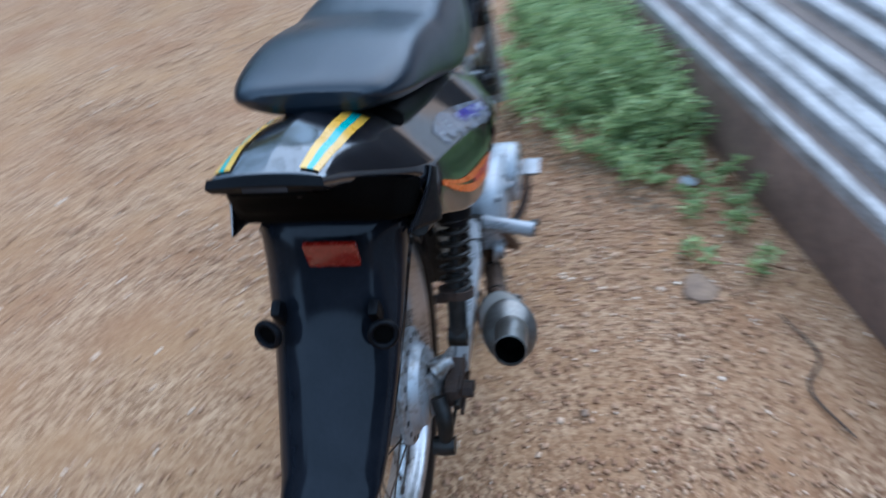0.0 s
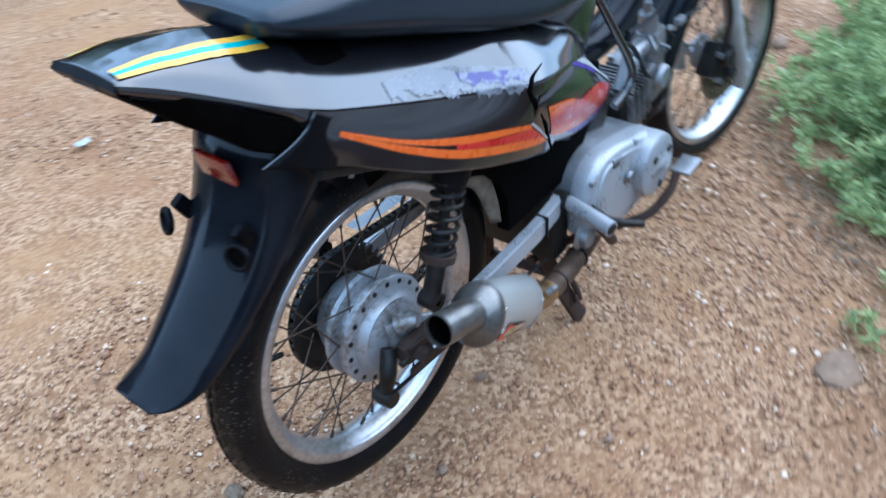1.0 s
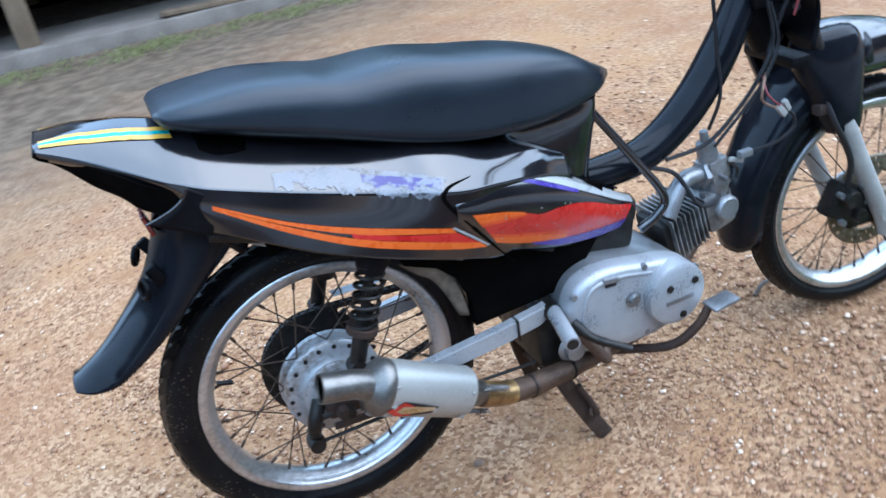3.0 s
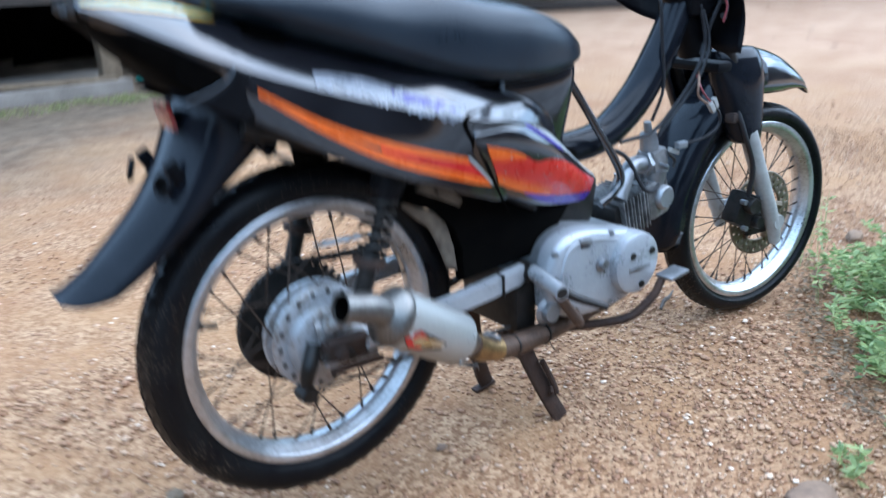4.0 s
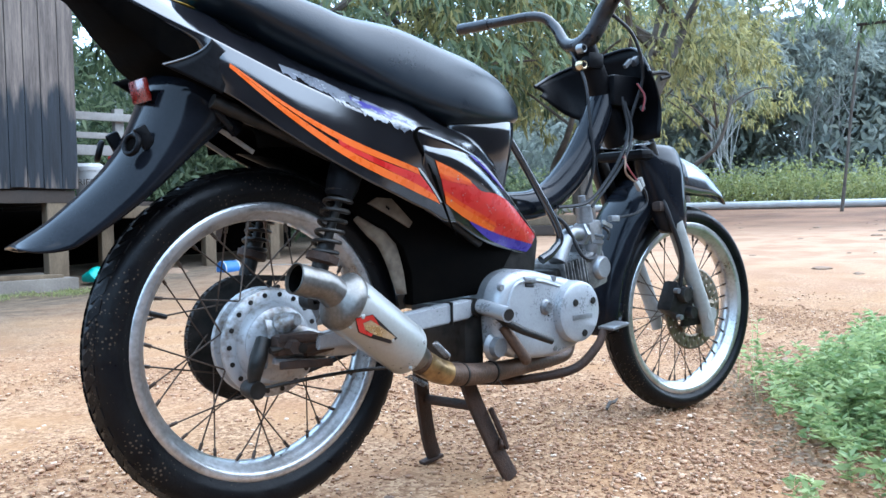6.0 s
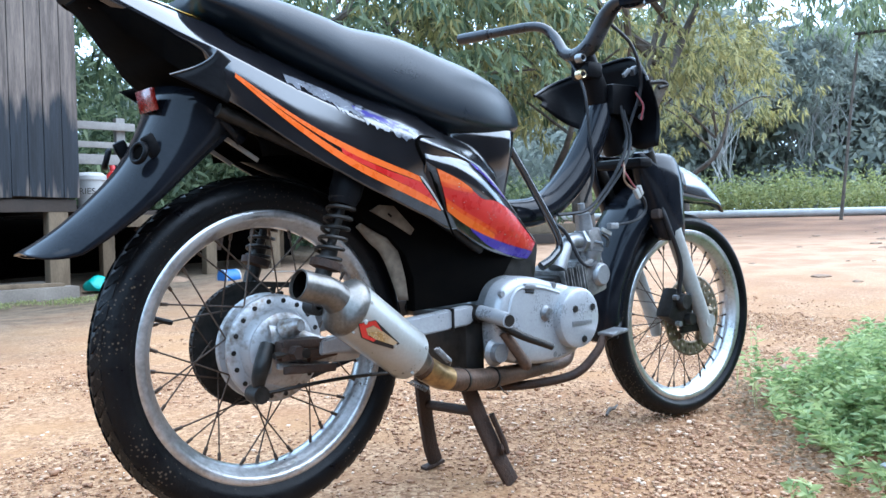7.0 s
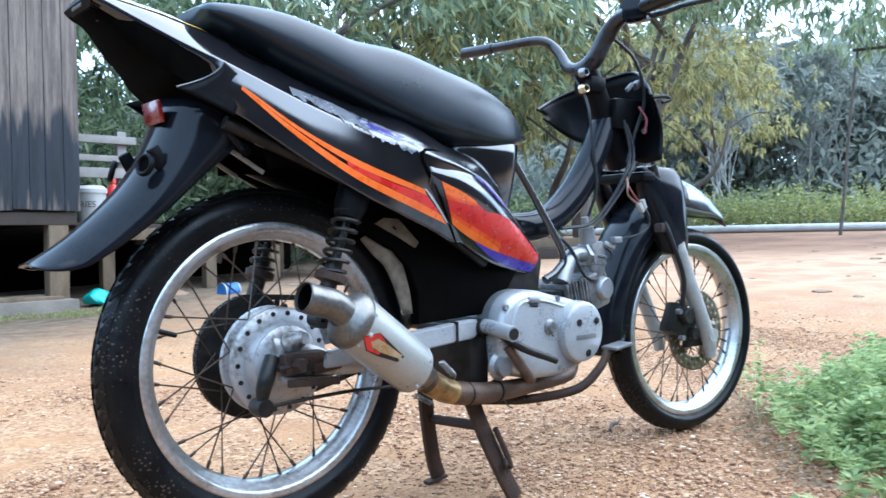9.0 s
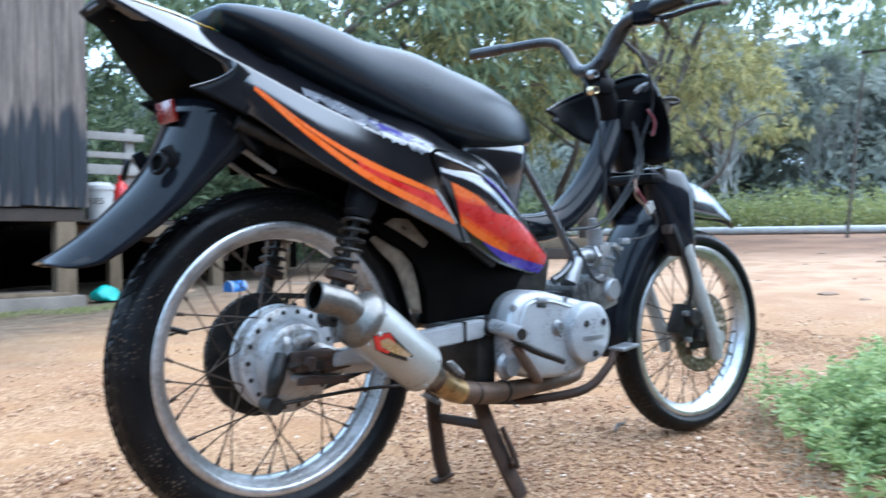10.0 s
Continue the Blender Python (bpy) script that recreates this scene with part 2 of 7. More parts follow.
def rise(x, y):
    """The height of the ground: level round the motorcycle, climbing gently towards the road."""
    d = 0.90 * x + 0.43 * y
    return np.where(d > 3.0, 0.036 * (np.minimum(d, 22.0) - 3.0) * np.clip((d - 3.0) / 2.0, 0, 1) ** 0.5, 0.0)


def soil():
    m = bpy.data.materials.new("gravel_soil")
    m.use_nodes = True
    n, l = m.node_tree.nodes, m.node_tree.links
    p = n["Principled BSDF"]
    at = n.new("ShaderNodeTexCoord")

    def noise_of(scale, detail=5):
        t = n.new("ShaderNodeTexNoise")
        t.inputs["Scale"].default_value, t.inputs["Detail"].default_value = scale, detail
        l.new(at.outputs["Object"], t.inputs[0])
        return t

    def blend(fac, a, b):
        t = n.new("ShaderNodeMix")
        t.data_type = "RGBA"
        for socket, v in ((t.inputs[0], fac), (t.inputs[6], a), (t.inputs[7], b)):
            if isinstance(v, (tuple, float)):
                socket.default_value = (*v, 1) if isinstance(v, tuple) else v
            else:
                l.new(v, socket)
        return t.outputs[2]

    def steps(value, a, b, low=0.0, high=1.0):
        t = n.new("ShaderNodeMapRange")
        t.inputs["From Min"].default_value, t.inputs["From Max"].default_value = a, b
        t.inputs["To Min"].default_value, t.inputs["To Max"].default_value = low, high
        l.new(value, t.inputs[0])
        return t.outputs[0]

    grains = n.new("ShaderNodeTexVoronoi")
    grains.inputs["Scale"].default_value = 120
    l.new(at.outputs["Object"], grains.inputs[0])
    hue = n.new("ShaderNodeSeparateColor")
    l.new(grains.outputs["Color"], hue.inputs[0])
    base = blend(steps(noise_of(1.6).outputs[0], 0.38, 0.62), (0.252, 0.122, 0.055), (0.315, 0.170, 0.077))
    base = blend(steps(noise_of(0.7).outputs[0], 0.45, 0.68, 0.0, 0.65), base, (0.215, 0.098, 0.047))
    pebble = blend(steps(hue.outputs[0], 0.2, 0.9), (0.130, 0.062, 0.032), (0.500, 0.320, 0.185))
    base = blend(steps(noise_of(5.0).outputs[0], 0.36, 0.62, 0.15, 0.65), base, pebble)
    # a belt of dry pale sand across the yard, darker earth past it
    place = n.new("ShaderNodeSeparateXYZ")
    l.new(at.outputs["Object"], place.inputs[0])
    along = n.new("ShaderNodeMath")
    along.operation = "MULTIPLY_ADD"
    along.inputs[1].default_value = 0.90
    l.new(place.outputs[0], along.inputs[0])
    half = n.new("ShaderNodeMath")
    half.operation = "MULTIPLY"
    half.inputs[1].default_value = 0.43
    l.new(place.outputs[1], half.inputs[0])
    l.new(half.outputs[0], along.inputs[2])
    wob = n.new("ShaderNodeMath")
    wob.operation = "MULTIPLY_ADD"
    wob.inputs[1].default_value = 1.6
    l.new(noise_of(0.9).outputs[0], wob.inputs[0])
    l.new(along.outputs[0], wob.inputs[2])
    right_of = n.new("ShaderNodeMath")
    right_of.operation = "MULTIPLY_ADD"
    right_of.inputs[1].default_value = -0.55
    l.new(place.outputs[1], right_of.inputs[0])
    l.new(place.outputs[0], right_of.inputs[2])
    sand = blend(steps(noise_of(3.0).outputs[0], 0.42, 0.62), (0.414, 0.253, 0.156), (0.321, 0.180, 0.106))
    base = blend(steps(wob.outputs[0], 4.4, 7.4), base, sand)
    earth = blend(steps(noise_of(1.2).outputs[0], 0.35, 0.65), (0.128, 0.067, 0.038), (0.243, 0.125, 0.072))
    base = blend(steps(wob.outputs[0], 10.0, 12.8), base, earth)
    # darker earth and litter beside hut and porch, their shade put into the colour
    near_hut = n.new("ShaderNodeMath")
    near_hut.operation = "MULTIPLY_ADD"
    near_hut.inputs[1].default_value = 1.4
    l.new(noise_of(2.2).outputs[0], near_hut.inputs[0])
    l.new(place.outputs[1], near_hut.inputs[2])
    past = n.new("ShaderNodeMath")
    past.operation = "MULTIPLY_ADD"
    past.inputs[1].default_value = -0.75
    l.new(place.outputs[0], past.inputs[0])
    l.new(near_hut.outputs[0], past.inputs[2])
    shaded_earth = blend(steps(noise_of(9.0).outputs[0], 0.35, 0.65), (0.055, 0.043, 0.030), (0.14, 0.105, 0.072))
    base = blend(steps(past.outputs[0], 2.7, 4.6, 0.0, 0.9), base, shaded_earth)
    grass = blend(steps(noise_of(1.0).outputs[0], 0.35, 0.65), (0.038, 0.043, 0.009), (0.078, 0.067, 0.017))
    base = blend(steps(wob.outputs[0], 22.0, 23.5), base, grass)
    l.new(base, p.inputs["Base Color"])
    p.inputs["Roughness"].default_value = 0.9
    p.inputs["Specular IOR Level"].default_value = 0.25
    lift = n.new("ShaderNodeMath")
    lift.operation = "MULTIPLY_ADD"
    lift.inputs[1].default_value = -0.6
    l.new(grains.outputs["Distance"], lift.inputs[0])
    l.new(noise_of(30.0).outputs[0], lift.inputs[2])
    bp = n.new("ShaderNodeBump")
    bp.inputs["Strength"].default_value, bp.inputs["Distance"].default_value = 0.7, 0.006
    l.new(lift.outputs[0], bp.inputs["Height"])
    l.new(bp.outputs[0], p.inputs["Normal"])
    return m


SOIL = soil()


# ---- mesh helpers ----
def as_object(name, bm, mat, smooth=40):
    me = bpy.data.meshes.new(name)
    bm.normal_update()
    bm.to_mesh(me)
    bm.free()
    me.materials.append(mat)
    if smooth:
        me.shade_smooth()
        me.set_sharp_from_angle(angle=radians(smooth))
    return new(name, me)


def under(ob, parent):
    """Hang ob under parent without moving it."""
    ob.parent = parent
    ob.matrix_parent_inverse = world_of(parent).inverted()
    return ob


def world_of(ob):
    m = ob.matrix_basis.copy()
    return world_of(ob.parent) @ ob.matrix_parent_inverse @ m if ob.parent else m


def part(name, bm, mat, parent, label="", smooth=40):
    ob = under(as_object(name, bm, mat, smooth), parent)
    return tagged(ob, label) if label else ob


def thing(name, at, label, category, group="", kind=""):
    ob = new(name)
    ob.empty_display_size = 0.1
    ob.location = at
    return tagged(ob, label, category, group, kind)


def single(name, bm, mat, label, category, group="", kind="", smooth=40):
    return tagged(as_object(name, bm, mat, smooth), label, category, group, kind)


def spline(points, n):
    """n points on a smooth curve through the given ones."""
    p = np.asarray(points, float)
    k = len(p)
    if k == 2:
        return p[0] + np.linspace(0, 1, n)[:, None] * (p[1] - p[0])
    full = np.vstack([2 * p[0] - p[1], p, 2 * p[-1] - p[-2]])
    u = np.linspace(0, k - 1, n)
    i = np.minimum(u.astype(int), k - 2)
    f = (u - i)[:, None]
    a, b, c, d = full[i], full[i + 1], full[i + 2], full[i + 3]
    return 0.5 * (2 * b + (c - a) * f + (2 * a - 5 * b + 4 * c - d) * f**2 + (3 * b - a - 3 * c + d) * f**3)


def soften(poly, times=2):
    """Corner cutting of an open polyline, ends kept."""
    p = np.asarray(poly, float)
    for _ in range(times):
        q = np.empty((2 * (len(p) - 1), p.shape[1]))
        q[0::2], q[1::2] = 0.75 * p[:-1] + 0.25 * p[1:], 0.25 * p[:-1] + 0.75 * p[1:]
        p = np.vstack([p[:1], q, p[-1:]])
    return p


def skin(rows, bm=None, ring=False, caps=False):
    """Quads over a grid of points, rows x columns."""
    bm = bm or bmesh.new()
    v = [[bm.verts.new(c) for c in row] for row in rows]
    m = len(v[0])
    for a, b in zip(v, v[1:]):
        for j in range(m if ring else m - 1):
            bm.faces.new((a[j], a[(j + 1) % m], b[(j + 1) % m], b[j]))
    if caps:
        bm.faces.new(v[0][::-1])
        bm.faces.new(v[-1])
    return bm


def tube(points, radius, n=24, sides=10, bm=None, caps=True, flat=1.0):
    """A round bar along a smooth curve; radius may be a list along it. flat: squash across the up direction."""
    c = spline(points, n)
    r = np.interp(np.linspace(0, 1, n), np.linspace(0, 1, len(radius)), radius) if isinstance(radius, (list, tuple)) else np.full(n, radius)
    rows = []
    side = None
    for i in range(n):
        way = Vector(c[min(i + 1, n - 1)] - c[max(i - 1, 0)]).normalized()
        if side is None:
            side = way.cross(Vector((0, 0, 1)) if abs(way.z) < 0.9 else Vector((1, 0, 0))).normalized()
        side = (side - way * side.dot(way)).normalized()
        up = side.cross(way)
        rows.append([Vector(c[i]) + float(r[i]) * (math.cos(a) * side + flat * math.sin(a) * up) for a in np.linspace(0, 2 * math.pi, sides, endpoint=False)])
    bm = skin(rows, bm, True, caps)
    return bm


def turned(profile, centre, axis=(0, 1, 0), sides=32, bm=None):
    """A lathe: (radius, along) pairs spun round an axis through centre."""
    axis = Vector(axis).normalized()
    u = axis.cross(Vector((0, 0, 1)) if abs(axis.z) < 0.9 else Vector((1, 0, 0))).normalized()
    w = axis.cross(u)
    rows = [[Vector(centre) + axis * float(h) + max(float(r), 1e-4) * (math.cos(a) * u + math.sin(a) * w) for a in np.linspace(0, 2 * math.pi, sides, endpoint=False)] for r, h in profile]
    bm = skin(rows, bm, True)
    bmesh.ops.recalc_face_normals(bm, faces=bm.faces)
    return bm


def block(size, centre=(0, 0, 0), turn=None, bevel=0.004, bm=None):
    """A box with rounded edges."""
    bm2 = bmesh.new()
    bmesh.ops.create_cube(bm2, size=1)
    bmesh.ops.scale(bm2, vec=size, verts=bm2.verts)
    if bevel:
        bmesh.ops.bevel(bm2, geom=bm2.edges[:], offset=min(bevel, min(size) * 0.45), segments=2, affect="EDGES", profile=0.6)
    m = Matrix.Translation(centre) @ (turn.to_4x4() if turn else Matrix.Identity(4))
    bmesh.ops.transform(bm2, matrix=m, verts=bm2.verts)
    if bm is None:
        return bm2
    return join(bm, bm2)


def join(bm, other):
    me = bpy.data.meshes.new("tmp")
    other.to_mesh(me)
    other.free()
    bm.from_mesh(me)
    bpy.data.meshes.remove(me)
    return bm


def outline(points, depth, axis="y", at=0.0, bevel=0.004):
    """A plate cut to an outline in x, z (axis y) and given a thickness."""
    bm = bmesh.new()
    front = [bm.verts.new((p[0], at - depth / 2, p[1])) for p in points]
    back = [bm.verts.new((p[0], at + depth / 2, p[1])) for p in points]
    k = len(points)
    f = [bm.faces.new(front), bm.faces.new(back[::-1])]
    for i in range(k):
        bm.faces.new((front[i], back[i], back[(i + 1) % k], front[(i + 1) % k]))
    bmesh.ops.recalc_face_normals(bm, faces=bm.faces)
    if bevel:
        rim = [e for e in bm.edges if abs(e.verts[0].co.y - e.verts[1].co.y) < 1e-6]
        bmesh.ops.bevel(bm, geom=rim, offset=bevel, segments=2, affect="EDGES", profile=0.6)
    return bm


def thicken(ob, depth, offset=-1):
    mod = ob.modifiers.new("thickness", "SOLIDIFY")
    mod.thickness, mod.offset = depth, offset
    return ob


def leaves(centres, ways, length, width, rng, droop=0.25):
    """Lance-shaped leaves, each folded along its rib: eight corners and six faces' worth of triangles kept to four."""
    n = len(centres)
    ways = ways / np.linalg.norm(ways, axis=1, keepdims=True)
    side = np.cross(ways, rng.normal(size=(n, 3)))
    side /= np.linalg.norm(side, axis=1, keepdims=True)
    up = np.cross(side, ways)
    le = (length * rng.uniform(0.65, 1.25, n))[:, None]
    wi = (width * rng.uniform(0.7, 1.25, n))[:, None]
    tip = centres + ways * le - np.array([0, 0, 1.0]) * le * droop
    mid = centres + ways * le * 0.45 - np.array([0, 0, 1.0]) * le * droop * 0.3
    v = np.stack([centres, mid + side * wi + up * wi * 0.3, tip, mid - side * wi + up * wi * 0.3], 1).reshape(-1, 3)
    i = np.arange(n)[:, None] * 4
    return v, i + np.array([0, 1, 2, 3])


def leaf_mesh(name, verts, quads, mat):
    me = bpy.data.meshes.new(name)
    n, k = len(verts), len(quads)
    me.vertices.add(n)
    me.vertices.foreach_set("co", verts.astype(np.float32).ravel())
    me.loops.add(4 * k)
    me.loops.foreach_set("vertex_index", quads.astype(np.int32).ravel())
    me.polygons.add(k)
    me.polygons.foreach_set("loop_start", np.arange(0, 4 * k, 4, dtype=np.int32))
    me.materials.append(mat)
    me.update(calc_edges=True)
    me.validate()
    return me


# ---- the ground, the road and what stands round the yard ----
def ground():
    fine = np.concatenate([np.arange(-3, 6, 0.06), np.geomspace(6, 400, 60)])
    xs = np.concatenate([-np.geomspace(400, 3.1, 30), fine])
    ys = np.concatenate([-np.geomspace(400, 1.7, 26), np.arange(-1.65, 7, 0.06), np.geomspace(7, 400, 50)])
    gx, gy = np.meshgrid(xs, ys, indexing="ij")
    z = rise(gx, gy)
    near = np.clip((16 - np.hypot(gx, gy)) / 8, 0, 1)
    rough = np.array([[noise.noise((a * 1.3, b * 1.3, 0)) * 0.012 + noise.noise((a * 4.1, b * 4.1, 5)) * 0.005 for b in ys] for a in xs])
    flat = np.exp(-((gx - 0.5) ** 2 + (gy * 1.2) ** 2) / 0.9)
    z = z + rough * near * (1 - 0.8 * flat) - 0.003
    nx, ny = len(xs), len(ys)
    v = np.stack([gx, gy, z], -1).reshape(-1, 3)
    i = (np.arange(nx - 1)[:, None] * ny + np.arange(ny - 1)[None]).ravel()
    q = np.stack([i, i + ny, i + ny + 1, i + 1], 1)
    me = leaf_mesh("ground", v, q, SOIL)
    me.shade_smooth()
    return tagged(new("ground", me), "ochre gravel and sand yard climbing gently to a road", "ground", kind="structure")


ground()


def lumps(n, rng, spots, sizes, mat_name, mat):
    """Many small angular stones in one mesh: squashed, bent cubes."""
    corner = np.array([[a, b, c] for a in (-1, 1) for b in (-1, 1) for c in (-1, 1)], float)
    faces = np.array([[0, 1, 3, 2], [4, 6, 7, 5], [0, 4, 5, 1], [2, 3, 7, 6], [0, 2, 6, 4], [1, 5, 7, 3]])
    v = corner[None] * rng.uniform(0.45, 1.0, (n, 8, 3))
    v *= np.stack([np.ones(n), rng.uniform(0.6, 0.95, n), rng.uniform(0.28, 0.5, n)], 1)[:, None]
    a = rng.uniform(0, 6.283, n)
    c, s = np.cos(a)[:, None], np.sin(a)[:, None]
    x, y = v[..., 0] * c - v[..., 1] * s, v[..., 0] * s + v[..., 1] * c
    v = np.stack([x, y, v[..., 2]], -1) * sizes[:, None, None] * 0.5
    v += spots[:, None]
    q = (np.arange(n)[:, None, None] * 8 + faces[None]).reshape(-1, 4)
    return leaf_mesh(mat_name, v.reshape(-1, 3), q, mat)


def pebble_material():
    m = leaf_material("pebbles", (0.210, 0.095, 0.045), (0.720, 0.560, 0.420), 0.8)
    n, l = m.node_tree.nodes, m.node_tree.links
    l.new(n["Principled BSDF"].outputs[0], n["Material Output"].inputs[0])
    ramp = [x for x in n if x.type == "VALTORGB"][0]
    e = ramp.color_ramp.elements.new(0.55)
    e.color = (0.33, 0.175, 0.092, 1)
    e = ramp.color_ramp.elements.new(0.93)
    e.color = (0.46, 0.285, 0.170, 1)
    return m


PEBBLE = pebble_material()


def gravel():
    rng = np.random.default_rng(4)
    n = 170000
    x = rng.uniform(-1.0, 3.6, n)
    y = rng.uniform(-1.0, 2.0, n)
    thin = np.array([noise.noise((a * 1.7, b * 1.7, 9)) for a, b in zip(x, y)])
    density = 0.55 + 0.9 * thin - 0.35 * np.clip(y, 0, 2) + 0.25 * (y < 0.2) - 0.5 * np.clip(-0.2 - x, 0, 1)
    keep = rng.uniform(0, 1, n) < np.clip(density, 0.16, 1)
    x, y = x[keep], y[keep]
    n = len(x)
    size = 0.0028 + 0.0027 * rng.gamma(1.2, 1.0, n).clip(0, 6)
    size[rng.uniform(0, 1, n) < 0.006] *= 2.0
    # sparse larger pebbles, paler than the rest
    m = 2600
    x, y = np.concatenate([x, rng.uniform(-1.2, 4.2, m)]), np.concatenate([y, rng.uniform(-0.9, 2.6, m)])
    size = np.concatenate([size, rng.uniform(0.007, 0.013, m) + 0.006 * rng.gamma(0.6, 1.0, m).clip(0, 2)])
    n = len(x)
    z = rise(x, y) - size * 0.02
    me = lumps(n, rng, np.stack([x, y, z], 1), size, "gravel", PEBBLE)
    tagged(new("gravel", me), "loose tan and pinkish gravel scattered over the yard", "gravel", kind="stuff")


gravel()


def stone(at, size, seed, label):
    bm = bmesh.new()
    bmesh.ops.create_icosphere(bm, subdivisions=3, radius=1)
    for v in bm.verts:
        d = 1 + 0.35 * noise.noise(v.co * 1.3 + Vector((seed, 0, 0))) + 0.12 * noise.noise(v.co * 4 + Vector((0, seed, 0)))
        v.co = Vector((v.co.x * size[0] * d, v.co.y * size[1] * d, max(v.co.z, -0.4) * size[2] * d))
    bmesh.ops.translate(bm, vec=at, verts=bm.verts)
    return single("stone", bm, STONE, label, "stone", "loose stones")


stone((0.64, -0.57, 0.002), (0.050, 0.036, 0.013), 1, "flat grey-brown stone half sunk in gravel")
stone((0.245, -0.025, 0.006), (0.011, 0.009, 0.006), 2, "small pale pebble on the gravel")
stone((0.253, -0.30, 0.006), (0.010, 0.008, 0.005), 3, "small grey pebble on the gravel")
stone((2.00, 0.05, 0.010), (0.034, 0.024, 0.020), 4, "small white stone beside the weeds")
stone((0.03, -0.10, 0.006), (0.010, 0.009, 0.005), 5, "small pale pebble on the gravel")
clod_rng = random.Random(6)
for k in range(60):
    sx = clod_rng.uniform(5.0, 12.5)
    sy = 2.9 + 0.42 * (sx - 7) + clod_rng.uniform(-2.6, 1.6)
    sr = clod_rng.choice((0.02, 0.025, 0.03, 0.04, 0.05, 0.08))
    stone((sx, sy, float(rise(sx, sy)) - 0.004), (sr, sr * clod_rng.uniform(0.5, 0.8), sr * 0.22), 7 + k, "flat clod of earth on the pale sand")


def scrap(name, at, size, turn, mat, label, category):
    rng = np.random.default_rng(int(abs(at[0]) * 1000))
    rows = [[((i / 4 - 0.5) * size[0] * (1 - 0.2 * abs(j - 2)), (j / 4 - 0.5) * size[1], 0.004 + 0.012 * rng.uniform()) for j in range(5)] for i in range(5)]
    bm = skin(rows)
    bmesh.ops.transform(bm, matrix=pose(*at, 0, 0, turn), verts=bm.verts)
    return thicken(single(name, bm, mat, label, category), 0.0015)


scrap("paper_scrap", (0.34, 1.54, 0.002), (0.055, 0.04), 20, PAPER, "crumpled pale paper scrap on the gravel", "litter")
scrap("foil_wrapper", (1.10, -0.60, 0.004), (0.05, 0.035), 50, PAPER, "crumpled white wrapper lying beside the weeds", "litter")
scrap("dry_leaf", (-0.22, 0.16, 0.002), (0.045, 0.03), 70, DRYLEAF, "yellowed dry leaf on the gravel", "leaf")


def twig():
    bm = tube([(1.09, 0.11, 0.006), (1.13, 0.13, 0.012), (1.17, 0.145, 0.006), (1.22, 0.17, 0.004)], [0.004, 0.006, 0.005, 0.002], 14, 6)
    single("twig", bm, BARK, "short dry brown twig lying on gravel", "twig")
    bm = tube([(0.20, -0.78, 0.004), (0.32, -0.73, 0.006), (0.42, -0.77, 0.004), (0.55, -0.72, 0.004)], [0.002, 0.003, 0.003, 0.0015], 20, 5)
    single("root", bm, DARKTIMBER, "thin dark root lying across the gravel", "root")


twig()


# ---- a low wall topped with old planks, along the yard's side ----
def plank_wall():
    way = Vector((1.0, 0.245, 0)).normalized()
    side = Vector((way.y, -way.x, 0))
    turn = Matrix((way, -side, (0, 0, 1))).transposed()
    origin = Vector((0.6, -0.862, 0))

    def at(along, out, z):
        return origin + way * along + side * out + Vector((0, 0, z))

    wall = thing("wall_low", at(0.5, 0.5, 0), "low stained wall topped with old planks, beside a weed patch", "wall", kind="structure")
    part("footing", block((9.0, 1.6, 0.21), at(0.8, 0.80, 0.105), turn, 0.006), EARTHWALL, wall)
    # planks lie one behind the other, each a little higher or lower than the next
    rows = ((0.018, 0.030, 0.222, PALEBOARD), (0.070, 0.066, 0.192, BROWNBOARD), (0.130, 0.044, 0.228, PALEBOARD), (0.186, 0.058, 0.236, PALEBOARD), (0.232, 0.024, 0.205, BROWNBOARD),
            (0.284, 0.066, 0.243, PALEBOARD), (0.334, 0.022, 0.210, DARKTIMBER), (0.384, 0.066, 0.226, BROWNBOARD), (0.452, 0.060, 0.245, PALEBOARD), (0.515, 0.050, 0.218, BROWNBOARD),
            (0.600, 0.104, 0.252, PALEBOARD), (0.715, 0.110, 0.232, BROWNBOARD), (0.880, 0.200, 0.260, PALEBOARD), (1.10, 0.22, 0.245, BROWNBOARD), (1.36, 0.3, 0.25, PALEBOARD))
    for k, (out, width, top, mat) in enumerate(rows):
        bm = bmesh.new()
        for a, b in ((-3.6, -0.9), (-0.89, 1.6), (1.61, 4.6)):
            c = 0.5 * (a + b)
            block((b - a, width, 0.05), at(c, out, top + 0.004 * math.sin(5 * k + c)), turn, 0.006, bm)
        part("plank", bm, mat, wall)


plank_wall()


def unseen_walls():
    """Plain unseen timber walls, added beyond the planks and behind to darken reflections."""
    turn = Matrix.Rotation(math.atan2(0.19, 1), 3, "Z")
    bm = block((24.0, 0.2, 3.3), Vector((0.6, -0.862, 1.65)) + turn @ Vector((2.5, -5.6, 0)), turn, 0.01)
    single("wall_added_side", bm, DARKTIMBER, "unseen plain dark timber wall added to darken reflections beyond the planks", "wall", kind="structure")
    bm = block((0.2, 16.0, 3.3), (-8.6, 0.5, 1.65), None, 0.01)
    single("wall_added_rear", bm, DARKTIMBER, "unseen plain dark timber wall added to darken reflections behind the yard", "wall", kind="structure")


unseen_walls()


